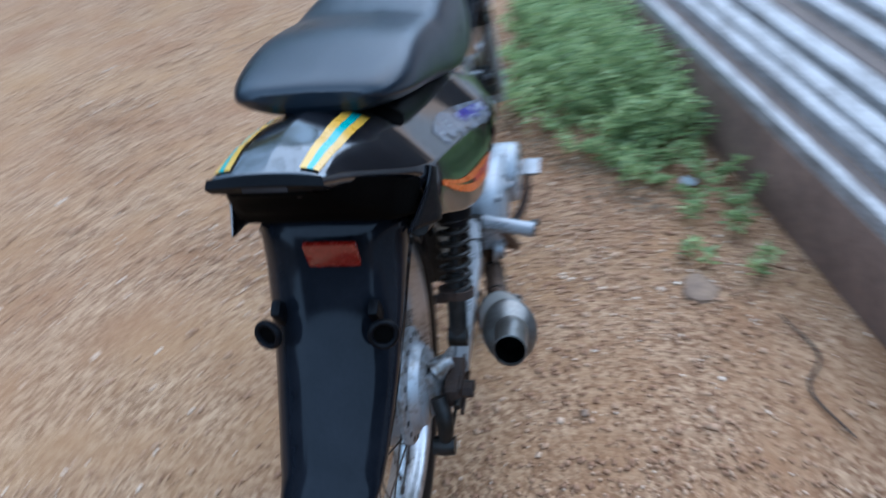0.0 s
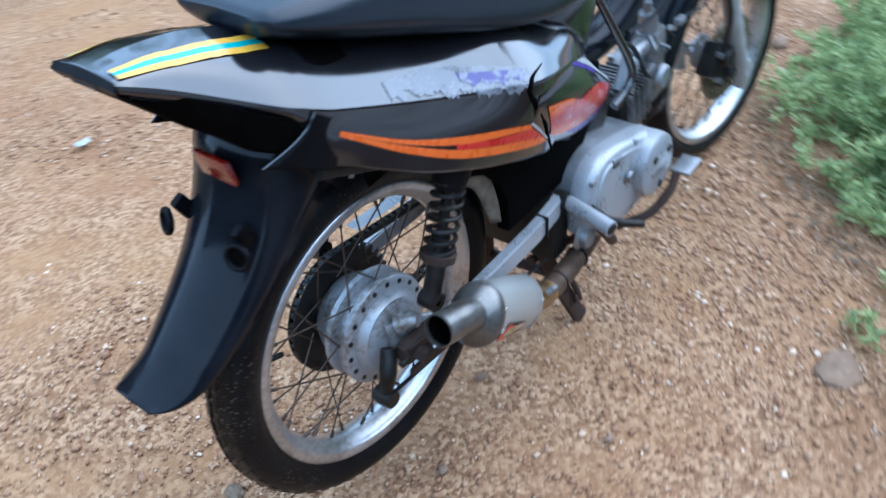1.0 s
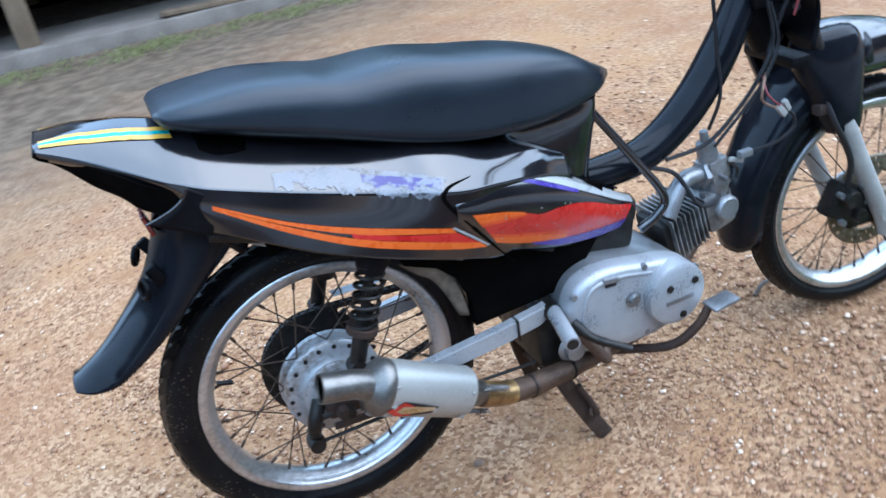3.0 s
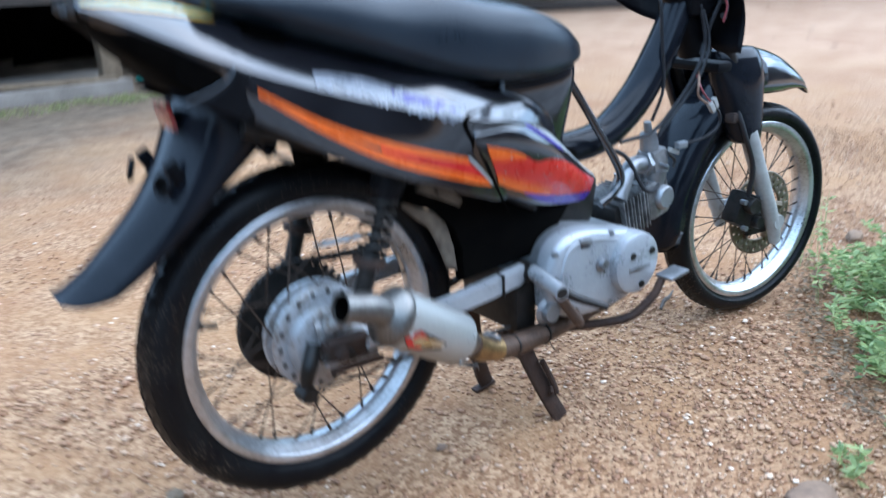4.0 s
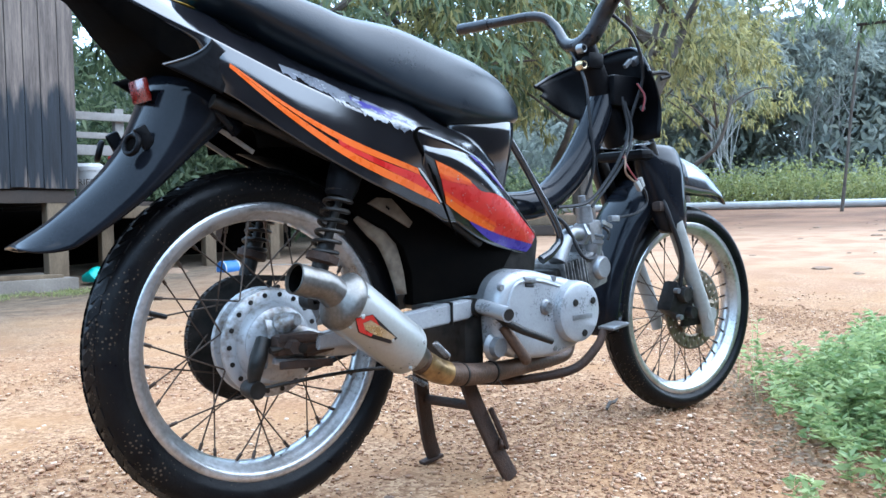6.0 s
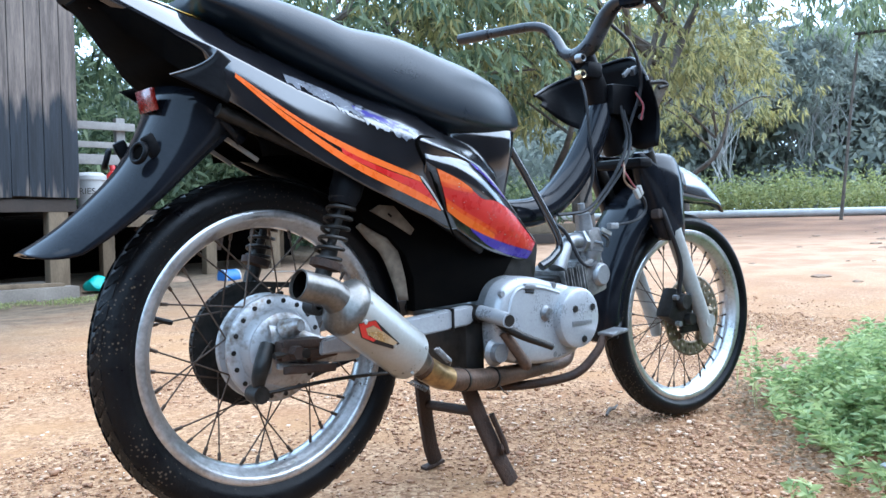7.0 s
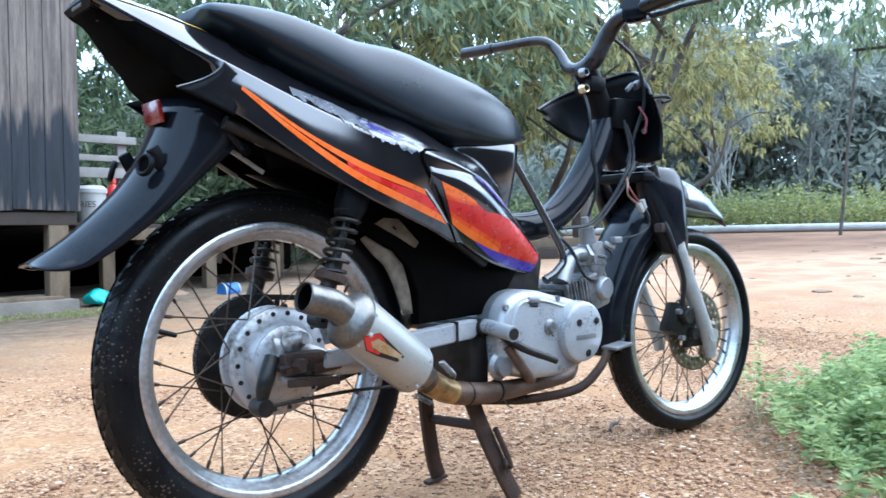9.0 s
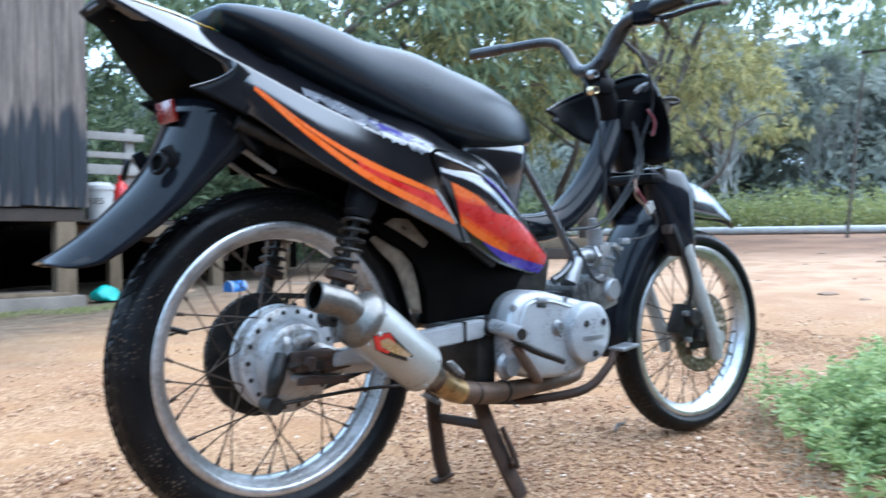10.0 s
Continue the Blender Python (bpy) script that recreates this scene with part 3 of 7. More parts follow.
# ---- weeds ----
def plant(rng, at, height, n, spread):
    """Leaf places and directions of one leafy stalk."""
    t = rng.uniform(0.1, 1, n) ** 0.8
    a = rng.uniform(0, 6.283, n)
    lean = rng.normal(0, spread * 0.5, 2)
    c = np.stack([at[0] + lean[0] * t, at[1] + lean[1] * t, at[2] + height * t], 1)
    w = np.stack([np.cos(a), np.sin(a), rng.uniform(0.0, 0.9, n)], 1)
    return c, w


def weeds():
    rng = np.random.default_rng(11)
    centres, ways, stems = [], [], []
    count = 0
    while count < 760:
        x, y = rng.uniform(0.85, 3.4), rng.uniform(-0.72, 0.22)
        wall_y = -0.862 + 0.245 * (x - 0.6) + 0.04
        left = -0.56 + 0.78 * (x - 1.02) if x < 1.62 else -0.09 + 0.06 * (x - 1.62)
        left += 0.05 * noise.noise((x * 6.0, y * 6.0, 2.0))
        if y < wall_y or y > left or (0.95 < x < 1.28 and y < -0.50 and rng.uniform() < 0.85):
            continue
        edge = min(1, max(0.10, (left - y) / 0.28))
        if rng.uniform() > 0.25 + 0.75 * edge:
            continue
        h = rng.uniform(0.04, 0.19) * (0.25 + 0.85 * edge) * (1.0 + 0.25 * (x > 1.25))
        c, w = plant(rng, (x, y, 0), h, int(rng.uniform(34, 60)), 0.08)
        centres.append(c)
        ways.append(w)
        stems.append((x, y, h))
        count += 1
    # low sprigs and a few lone tall seedlings at the patch's edge
    for x, y, h in ((0.78, -0.60, 0.05), (0.86, -0.66, 0.07), (0.92, -0.58, 0.06), (1.32, -0.26, 0.10), (1.20, -0.36, 0.08), (1.12, -0.43, 0.10), (1.50, -0.14, 0.14), (0.70, -0.70, 0.05)):
        for _ in range(3):
            c, w = plant(rng, (x + rng.normal(0, 0.025), y + rng.normal(0, 0.025), 0), h, 24, 0.05)
            centres.append(c)
            ways.append(w)
    for x, y, h in ((1.62, 0.03, 0.13), (1.68, 0.00, 0.10), (1.60, -0.04, 0.15), (1.72, 0.05, 0.12), (1.85, 0.08, 0.17), (1.50, -0.09, 0.11), (1.40, -0.16, 0.10)):
        c, w = plant(rng, (x, y, h * 0.45), h * 0.6, 12, 0.03)
        centres.append(c)
        ways.append(w)
        stems.append((x, y, h))
    c, w = np.vstack(centres), np.vstack(ways)
    v, q = leaves(c, w, 0.030, 0.0046, rng, 0.2)
    foot = np.array([(x, y, 0.0) for x, y, h in stems])
    rise_ = np.array([h for x, y, h in stems])
    sv, sq = [], []
    for k in range(2):
        a, b = leaves(foot + rng.normal(size=foot.shape) * (0.006, 0.006, 0), rng.normal(size=foot.shape) * (0.10, 0.10, 0) + (0, 0, 1), rise_ / 0.95, 0.0014, rng, 0.0)
        sv.append(a)
        sq.append(b + k * len(a))
    sv, sq = np.vstack(sv), np.vstack(sq)
    v, q = np.vstack([v, sv]), np.vstack([q, sq + len(v)])
    tagged(new("weeds", leaf_mesh("weeds", v, q, WEED)), "patch of leafy green weeds along the low wall", "weeds", kind="stuff")
    n = 900
    x = rng.uniform(0.95, 1.75, n)
    y = -0.46 + 0.76 * (x - 1.02) + rng.normal(0, 0.06, n)
    c = np.stack([x, y, rng.uniform(0.002, 0.02, n)], 1)
    v, q = leaves(c, rng.normal(size=(n, 3)) * (1, 1, 0.2), 0.020, 0.0036, rng, 0.0)
    tagged(new("leaf_litter", leaf_mesh("leaf_litter", v, q, DRYLEAF)), "dry brown leaf litter at the foot of the weeds", "leaf litter", kind="stuff")


weeds()


# ---- the wooden hut on posts ----
def hut():
    rng = random.Random(3)
    h = thing("hut", (0.2, 6.4, 0.0), "weathered board hut raised on timber posts over concrete", "hut")
    y0, z0 = 5.6, 0.80
    x, k = 1.52, 0
    while x > -2.6:
        w = rng.uniform(0.115, 0.15)
        low = z0 + rng.uniform(-0.012, 0.012)
        part("board", block((w - 0.006, 0.022, 2.85), (x - w / 2, y0 + rng.uniform(-0.004, 0.004), low + 1.425), None, 0.003), BOARD, h)
        x -= w
        k += 1
    # the side wall, running back from the corner
    y = y0 + 0.02
    while y < 8.6:
        w = rng.uniform(0.12, 0.15)
        part("board", block((0.022, w - 0.006, 2.8), (1.50, y + w / 2, z0 + 1.4), None, 0.003), BOARD, h)
        y += w
    part("corner_post", block((0.05, 0.05, 2.8), (1.475, y0 + 0.04, z0 + 1.4), None, 0.004), BOARD, h)
    part("floor_beam", block((4.2, 0.08, 0.10), (-0.6, y0 + 0.06, z0 - 0.06), None, 0.006), DARKTIMBER, h)
    part("floor_beam", block((0.08, 3.0, 0.10), (1.44, y0 + 1.6, z0 - 0.06), None, 0.006), DARKTIMBER, h)
    part("floor", block((4.1, 3.0, 0.05), (-0.6, y0 + 1.55, z0 + 0.02), None, 0.004), DARKTIMBER, h)
    part("roof", block((5.0, 4.0, 0.06), (-0.6, y0 + 1.5, z0 + 2.9), Matrix.Rotation(radians(6), 3, "X"), 0.006), CLOTH, h)
    for px, py in ((1.36, y0 + 0.10), (1.36, y0 + 2.8), (-0.6, y0 + 0.1), (-2.4, y0 + 0.1), (-0.6, y0 + 2.8)):
        part("post", block((0.15, 0.15, z0 - 0.18), (px, py, 0.08 + (z0 - 0.18) / 2), None, 0.008), TIMBER, h)
    bm = block((4.4, 1.0, 0.15), (-0.75, y0 + 0.35, 0.03), None, 0.012)
    single("slab", bm, CONCRETE, "broken grey concrete slab under the hut's posts", "slab", kind="structure")
    bm = block((1.0, 0.12, 0.035), (0.86, y0 - 0.02, 0.125), Matrix.Rotation(radians(1.5), 3, "Y"), 0.005)
    single("loose_plank", bm, TIMBER, "short weathered plank lying on a concrete slab", "plank")
    # near-black sheets stand in for the deep shade under the hut
    part("side_shade_sheet", block((0.05, 3.2, 0.8), (-2.85, 7.1, 0.42), None, 0.004), SHADEBLACK, h)
    part("rear_shade_sheet", block((6.0, 0.05, 0.84), (0.1, 8.7, 0.42), None, 0.004), SHADEBLACK, h)


hut()


def porch():
    """The open floor beside the hut, with its rails, seen past the mudguard."""
    p = thing("porch", (2.6, 7.0, 0.0), "old timber porch floor with pale rails and posts", "porch")
    part("floor_edge", block((3.2, 0.07, 0.11), (3.12, 6.3, 0.62), None, 0.006), TIMBER, p)
    part("floor", block((3.2, 1.6, 0.05), (3.12, 7.1, 0.69), None, 0.004), DARKTIMBER, p)
    for z, w in ((1.47, 0.07), (1.30, 0.055), (1.17, 0.09)):
        part("rail", block((0.62, 0.035, w), (1.92, 6.25, z), None, 0.004), PALEWOOD, p)
    part("rail_post", block((0.08, 0.08, 0.95), (2.12, 6.33, 1.08), None, 0.004), PALEWOOD, p)
    for px, py in ((2.0, 6.4), (3.0, 6.4), (3.72, 6.4), (4.6, 6.4), (2.0, 7.8), (4.6, 7.8)):
        part("post", block((0.11, 0.11, 0.60), (px, py, 0.32), None, 0.006), TIMBER, p)
    part("stringer", block((0.9, 0.05, 0.16), (2.75, 6.5, 0.50), Matrix.Rotation(radians(14), 3, "Y"), 0.006), RUST, p)
    # another near-black sheet, added for the shade beneath the porch floor
    part("back_shade_sheet", block((3.8, 0.05, 0.74), (3.0, 8.0, 0.40), None, 0.004), SHADEBLACK, p)
    # a bucket on the rail's foot, with the end of a word on it
    b = thing("bucket", (1.78, 6.12, 0.72), "white plastic bucket with dark lettering and a white lid", "bucket")
    part("pail", turned([(0.0, 0), (0.10, 0), (0.125, 0.26), (0.118, 0.26)], (1.78, 6.12, 0.72), (0, 0, 1), 28), PVC, b)
    part("lid", turned([(0.0, 0.325), (0.10, 0.32), (0.133, 0.29), (0.133, 0.255), (0.126, 0.255)], (1.78, 6.12, 0.72), (0, 0, 1), 28), PVC, b)
    bottle = thing("bottle", (1.98, 6.14, 0.72), "red plastic bottle standing beside a white bucket", "bottle")
    part("body", turned([(0.0, 0.0), (0.058, 0.0), (0.062, 0.02), (0.062, 0.26), (0.050, 0.31), (0.022, 0.34), (0.022, 0.355)], (1.98, 6.14, 0.72), (0, 0, 1), 24), RED, bottle)
    part("cap", turned([(0.025, 0.350), (0.026, 0.385), (0.022, 0.392), (0.0, 0.392)], (1.98, 6.14, 0.72), (0, 0, 1), 20), RED, bottle)
    cu = bpy.data.curves.new("lettering", "FONT")
    cu.body, cu.size, cu.extrude, cu.align_x = "RIES", 0.075, 0.001, "CENTER"
    tmp = new("lettering_curve", cu)
    me = bpy.data.meshes.new_from_object(tmp.evaluated_get(bpy.context.evaluated_depsgraph_get()))
    bpy.data.objects.remove(tmp)
    me.materials.append(DARKTIMBER)
    ob = new("lettering", me)
    ob.matrix_basis = pose(1.71, 5.998, 0.85, 90, 0, -28)
    under(ob, b)
    part("shelf", block((0.5, 0.34, 0.03), (1.85, 6.14, 0.705), None, 0.004), DARKTIMBER, p)


porch()


def yard_clutter():
    def can(at, r, h, turn, label):
        c = thing("paint_tin", at, label, "tin")
        axis = Matrix.Rotation(radians(turn), 3, "Z") @ Vector((1, 0, 0))
        part("body", turned([(0.0, -h / 2), (r, -h / 2), (r, h / 2), (0.0, h / 2)], (at[0], at[1], r + 0.01), axis, 24), BLUECAN, c)
        for e in (-1, 1):
            part("rim", turned([(r * 1.03, e * h / 2 - 0.006), (r * 1.05, e * h / 2), (r * 1.03, e * h / 2 + 0.006), (r * 0.9, e * h / 2)], (at[0], at[1], r + 0.01), axis, 24), PVC, c)
        return c

    can((2.80, 5.6, 0), 0.075, 0.15, 8, "blue and white paint tin lying on its side")
    bm = bmesh.new()
    bmesh.ops.create_icosphere(bm, subdivisions=3, radius=0.13)
    for v in bm.verts:
        v.co *= 1 + 0.5 * noise.noise(v.co * 9)
        v.co.z = max(v.co.z * 0.75, -0.02)
    bmesh.ops.translate(bm, vec=(1.72, 5.75, 0.06), verts=bm.verts)
    single("tarpaulin", bm, TURQUOISE, "crumpled turquoise plastic sheet beside the post", "plastic sheet")
    for x, y, r, s in ((2.2, 5.75, 0.16, 21), (2.45, 6.0, 0.2, 22), (3.0, 6.2, 0.14, 23), (3.3, 6.1, 0.18, 24), (2.05, 6.1, 0.12, 25), (2.62, 5.9, 0.09, 26)):
        stone((x, y, 0.0), (r, r * 0.7, r * 0.45), s, "rough grey rubble stone under the porch")
    # a pile of old beams with a short black drain pipe on it, past the motorcycle
    pile = thing("beam_pile", (7.4, 6.6, 0.25), "heap of dark weathered beams lying in the yard", "timber pile")
    base = float(rise(7.4, 6.6))
    for k in range(7):
        part("beam", block((2.6 - 0.2 * k, 0.16, 0.13), (7.2 + 0.12 * k, 6.4 + 0.17 * (k % 4), base + 0.07 + 0.135 * (k // 4)), Matrix.Rotation(radians(4 * (k % 3) - 36), 3, "Z"), 0.01), (DARKTIMBER, TIMBER, BARK)[k % 3], pile)
    d = thing("drain_pipe", (7.3, 6.6, 0.5), "short black plastic drain pipe lying on beams", "pipe")
    part("wall", turned([(0.135, -0.3), (0.16, -0.3), (0.16, 0.3), (0.135, 0.3), (0.135, -0.3)], (7.0, 6.55, base + 0.45), (0.67, 0.74, 0), 28), CABLE, d)


yard_clutter()


def road_edge():
    # a long pale pipe lies along the far edge of the yard
    bm = tube([(x, y, float(rise(x, y)) + 0.085) for x, y in ((12.6, 15.2), (14.4, 11.3), (15.86, 8.09), (17.13, 5.33), (19.0, 1.3), (21.5, -4.1))], 0.085, 60, 12)
    single("long_pipe", bm, PVC, "long white pipe lying along the road's edge", "pipe")
    p = thing("pole", (15.03, 5.21, 0.4), "thin crooked wooden pole with a cross-arm on top", "pole")
    b = float(rise(15.03, 5.21))
    part("shaft", tube([(15.03, 5.21, b - 0.1), (15.08, 5.13, b + 0.9), (15.12, 5.02, b + 2.3), (15.16, 4.90, b + 3.4)], [0.036, 0.030, 0.027, 0.024], 20, 8), BARK, p)
    part("cross_arm", block((0.05, 1.3, 0.05), (15.3, 4.35, b + 3.4), Matrix.Rotation(radians(20), 3, "Z"), 0.006), DARKTIMBER, p)


road_edge()


# ---- trees ----
def grow(name, seed, height, trunk_r, crown, clumps, per, leaf_len, leaf_w, leaf_mat, bark, label, droop=0.5, stems=1, base=0.3):
    """A tree at the origin: trunk, forking limbs, and a crown of hanging leaf clumps. crown: centre height, radii."""
    rng = np.random.default_rng(seed)
    t = thing(name, (0, 0, 0), label, "tree")
    wood = bmesh.new()
    ends = []
    for s in range(stems):
        a0 = rng.uniform(0, 6.283)
        foot = Vector((math.cos(a0), math.sin(a0), 0)) * (0.22 if stems > 1 else 0)
        top = foot + Vector((rng.normal(0, 0.12 * height), rng.normal(0, 0.12 * height), height * rng.uniform(0.55, 0.7)))
        tube([foot - Vector((0, 0, 0.2)), foot * 1.1 + Vector((0, 0, height * base * 0.6)), 0.5 * (foot + top) + Vector((rng.normal(0, 0.1), rng.normal(0, 0.1), 0)), top], [trunk_r * 1.25, trunk_r, trunk_r * 0.7, trunk_r * 0.4], 16, 9, wood)
        for k in range(7):
            f = rng.uniform(0.35, 1.0)
            start = foot.lerp(top, f)
            a = rng.uniform(0, 6.283)
            reach = crown[1] * rng.uniform(0.5, 0.95)
            end = Vector((math.cos(a) * reach, math.sin(a) * reach * crown[2] / crown[1], crown[0] + rng.uniform(-0.5, 0.75) * crown[3]))
            tube([start, start.lerp(end, 0.5) + Vector((0, 0, 0.12 * reach)), end], [trunk_r * 0.42, trunk_r * 0.24, trunk_r * 0.08], 10, 6, wood)
            ends.append(end)
    part("trunk", wood, bark, t)
    # whorls of leaves sit in an uneven shell, thinner inside, bunched on boughs
    bough = rng.normal(size=(max(12, clumps // 14), 3))
    bough /= np.linalg.norm(bough, axis=1, keepdims=True)
    d = bough[rng.integers(0, len(bough), clumps)] + rng.normal(size=(clumps, 3)) * 0.20
    d /= np.linalg.norm(d, axis=1, keepdims=True)
    r = rng.uniform(0.25, 1.0, clumps) ** 0.5
    lump = np.array([1 + 0.45 * noise.noise((a * 1.9 + seed, b * 1.9, c * 1.9)) for a, b, c in d])
    c = d * (r * lump)[:, None] * np.array(crown[1:4]) + np.array([0, 0, crown[0]])
    cc = np.repeat(c, per, axis=0) + rng.normal(size=(clumps * per, 3)) * leaf_len * 0.28
    out = np.repeat(d, per, axis=0) * 0.5 + rng.normal(size=cc.shape)
    out[:, 2] -= droop
    v, q = leaves(cc, out, leaf_len, leaf_w, rng, 0.25)
    ob = new("crown", leaf_mesh("crown", v, q, leaf_mat))
    under(ob, t)
    return t


def planted(tree, spots):
    """The first spot takes the tree itself, the rest copies."""
    for k, (x, y, turn, size) in enumerate(spots):
        m = pose(x, y, float(rise(x, y)) - 0.02, 0, 0, turn)
        ob = tree if k == 0 else copy_thing(tree, m)
        ob.matrix_basis = m @ Matrix.Diagonal((size, size, size, 1))


def ring(azimuth, far):
    a = radians(azimuth)
    return -0.7 + far * math.cos(a), -1.23 + far * math.sin(a)


mango = grow("mango_tree", 5, 4.7, 0.15, (3.5, 3.3, 3.3, 2.1), 560, 14, 0.23, 0.026, MANGO, BARK, "dense dark-green mango tree with hanging leaves", 0.9)
planted(mango, [(*ring(56, 11.5), 0, 1.0), (*ring(50.5, 14.0), 130, 1.05), (*ring(68, 14.0), 70, 1.1), (*ring(80, 14.5), 200, 1.1), (*ring(94, 16.0), 20, 1.15)])
wide_mango = grow("mango_tree", 6, 6.0, 0.15, (4.9, 5.2, 5.2, 1.7), 560, 13, 0.23, 0.026, MANGO, BARK, "tall mango tree whose wide crown hangs over the yard", 1.2)
planted(wide_mango, [(*ring(38.2, 13.0), 40, 1.0)])
thin_mango = grow("mango_tree", 9, 6.4, 0.06, (5.0, 4.8, 4.8, 1.8), 480, 13, 0.23, 0.026, MANGO, PALEBARK, "thin-stemmed mango tree with hanging leaves", 1.2)
planted(thin_mango, [(*ring(17.0, 15.0), 10, 1.0)])
yellow_tree = grow("broadleaf_tree", 8, 5.2, 0.075, (3.5, 3.0, 3.0, 1.9), 360, 14, 0.20, 0.024, OLIVE, BARK, "yellow-green broadleaf tree with drooping branches", 1.1)
planted(yellow_tree, [(*ring(40.5, 14.0), 30, 0.92), (*ring(35.0, 17.0), 160, 0.90), (*ring(45.5, 13.0), 250, 0.95), (*ring(31.5, 20.0), 80, 0.90)])
slim_tree = grow("slender_tree", 12, 5.0, 0.038, (4.3, 2.0, 2.0, 1.6), 240, 16, 0.24, 0.030, HAZELEAF, PALEBARK, "slender tree with several pale stems", 0.6, stems=5)
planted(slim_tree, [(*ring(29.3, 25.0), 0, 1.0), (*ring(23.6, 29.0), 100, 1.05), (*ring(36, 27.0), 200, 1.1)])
forest_tree = grow("forest_tree", 17, 8.0, 0.16, (3.9, 3.8, 3.8, 3.9), 1100, 16, 0.50, 0.085, HAZELEAF, PALEBARK, "tall tree at the forest's edge, its leaf colour paled for haze", 0.4)
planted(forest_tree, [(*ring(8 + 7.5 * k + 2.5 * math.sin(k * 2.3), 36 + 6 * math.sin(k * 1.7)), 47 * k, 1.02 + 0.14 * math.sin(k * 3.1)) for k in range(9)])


def hedge():
    rng = np.random.default_rng(21)
    n = 1300
    f = rng.uniform(0, 1, n)
    x = 14.0 + 13.5 * f + rng.uniform(0.4, 3.2, n)
    y = 17.5 - 26.5 * f + rng.uniform(0.0, 1.5, n)
    h = np.abs(rng.normal(0.34, 0.2, n)) + 0.08
    c = np.stack([x, y, rise(x, y) + h], 1)
    cc = np.repeat(c, 34, axis=0) + rng.normal(size=(n * 34, 3)) * np.array([0.28, 0.28, 0.20])
    v, q = leaves(cc, rng.normal(size=cc.shape) + (0, 0, 0.4), 0.13, 0.026, rng, 0.3)
    tagged(new("roadside_bushes", leaf_mesh("roadside_bushes", v, q, HEDGE)), "low bright-green bushes growing along the road", "bushes", kind="stuff")
    n = 1100
    a, far = np.radians(rng.uniform(4, 62, n)), rng.uniform(28, 36, n)
    x, y = far * np.cos(a) - 0.7, far * np.sin(a) - 1.23
    c = np.stack([x, y, rise(x, y) + rng.uniform(0.1, 2.8, n)], 1)
    cc = np.repeat(c, 16, axis=0) + rng.normal(size=(n * 16, 3)) * 0.4
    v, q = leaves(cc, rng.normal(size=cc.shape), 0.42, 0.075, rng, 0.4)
    tagged(new("forest_edge", leaf_mesh("forest_edge", v, q, HAZELEAF)), "grey-green thicket at the forest's edge, haze in its leaf colour", "thicket", kind="stuff")
    n = 1300
    x, y = rng.uniform(2.4, 11, n), rng.uniform(8.6, 11.5, n)
    c = np.stack([x, y, rise(x, y) + np.abs(rng.normal(0.3, 0.22, n)) + (x < 6.5) * rng.uniform(0, 1.7, n)], 1)
    cc = np.repeat(c, 26, axis=0) + rng.normal(size=(n * 26, 3)) * 0.2
    v, q = leaves(cc, rng.normal(size=cc.shape), 0.17, 0.025, rng, 0.4)
    tagged(new("undergrowth", leaf_mesh("undergrowth", v, q, MANGO)), "dark undergrowth beneath the mango trees", "undergrowth", kind="stuff")


hedge()


def yard_grass():
    rng = np.random.default_rng(31)
    n = 150
    x, y = rng.uniform(-2.6, 1.7, n), 5.05 + rng.normal(0, 0.12, n)
    c = np.stack([x, y, rise(x, y) + 0.01], 1)
    cc = np.repeat(c, 26, axis=0) + rng.normal(size=(n * 26, 3)) * np.array([0.05, 0.05, 0.006])
    v, q = leaves(cc, rng.normal(size=cc.shape) * (0.5, 0.5, 0.2) + (0, 0, 1), 0.045, 0.003, rng, 0.3)
    tagged(new("grass", leaf_mesh("grass", v, q, HEDGE)), "thin tufts of grass along the concrete slab", "grass", kind="stuff")


yard_grass()


# ---- the motorcycle: rear axle over the origin, front wheel towards +x, its right side at -y ----
bike = thing("motorcycle", (0.45, 0.0, 0.0), "black underbone motorcycle with orange-red stripes on its centre stand", "motorcycle")
YC = -0.028
REAR, FRONT = Vector((0, 0, 0.331)), Vector((1.267, -0.002, 0.272))
STEER = -0.125


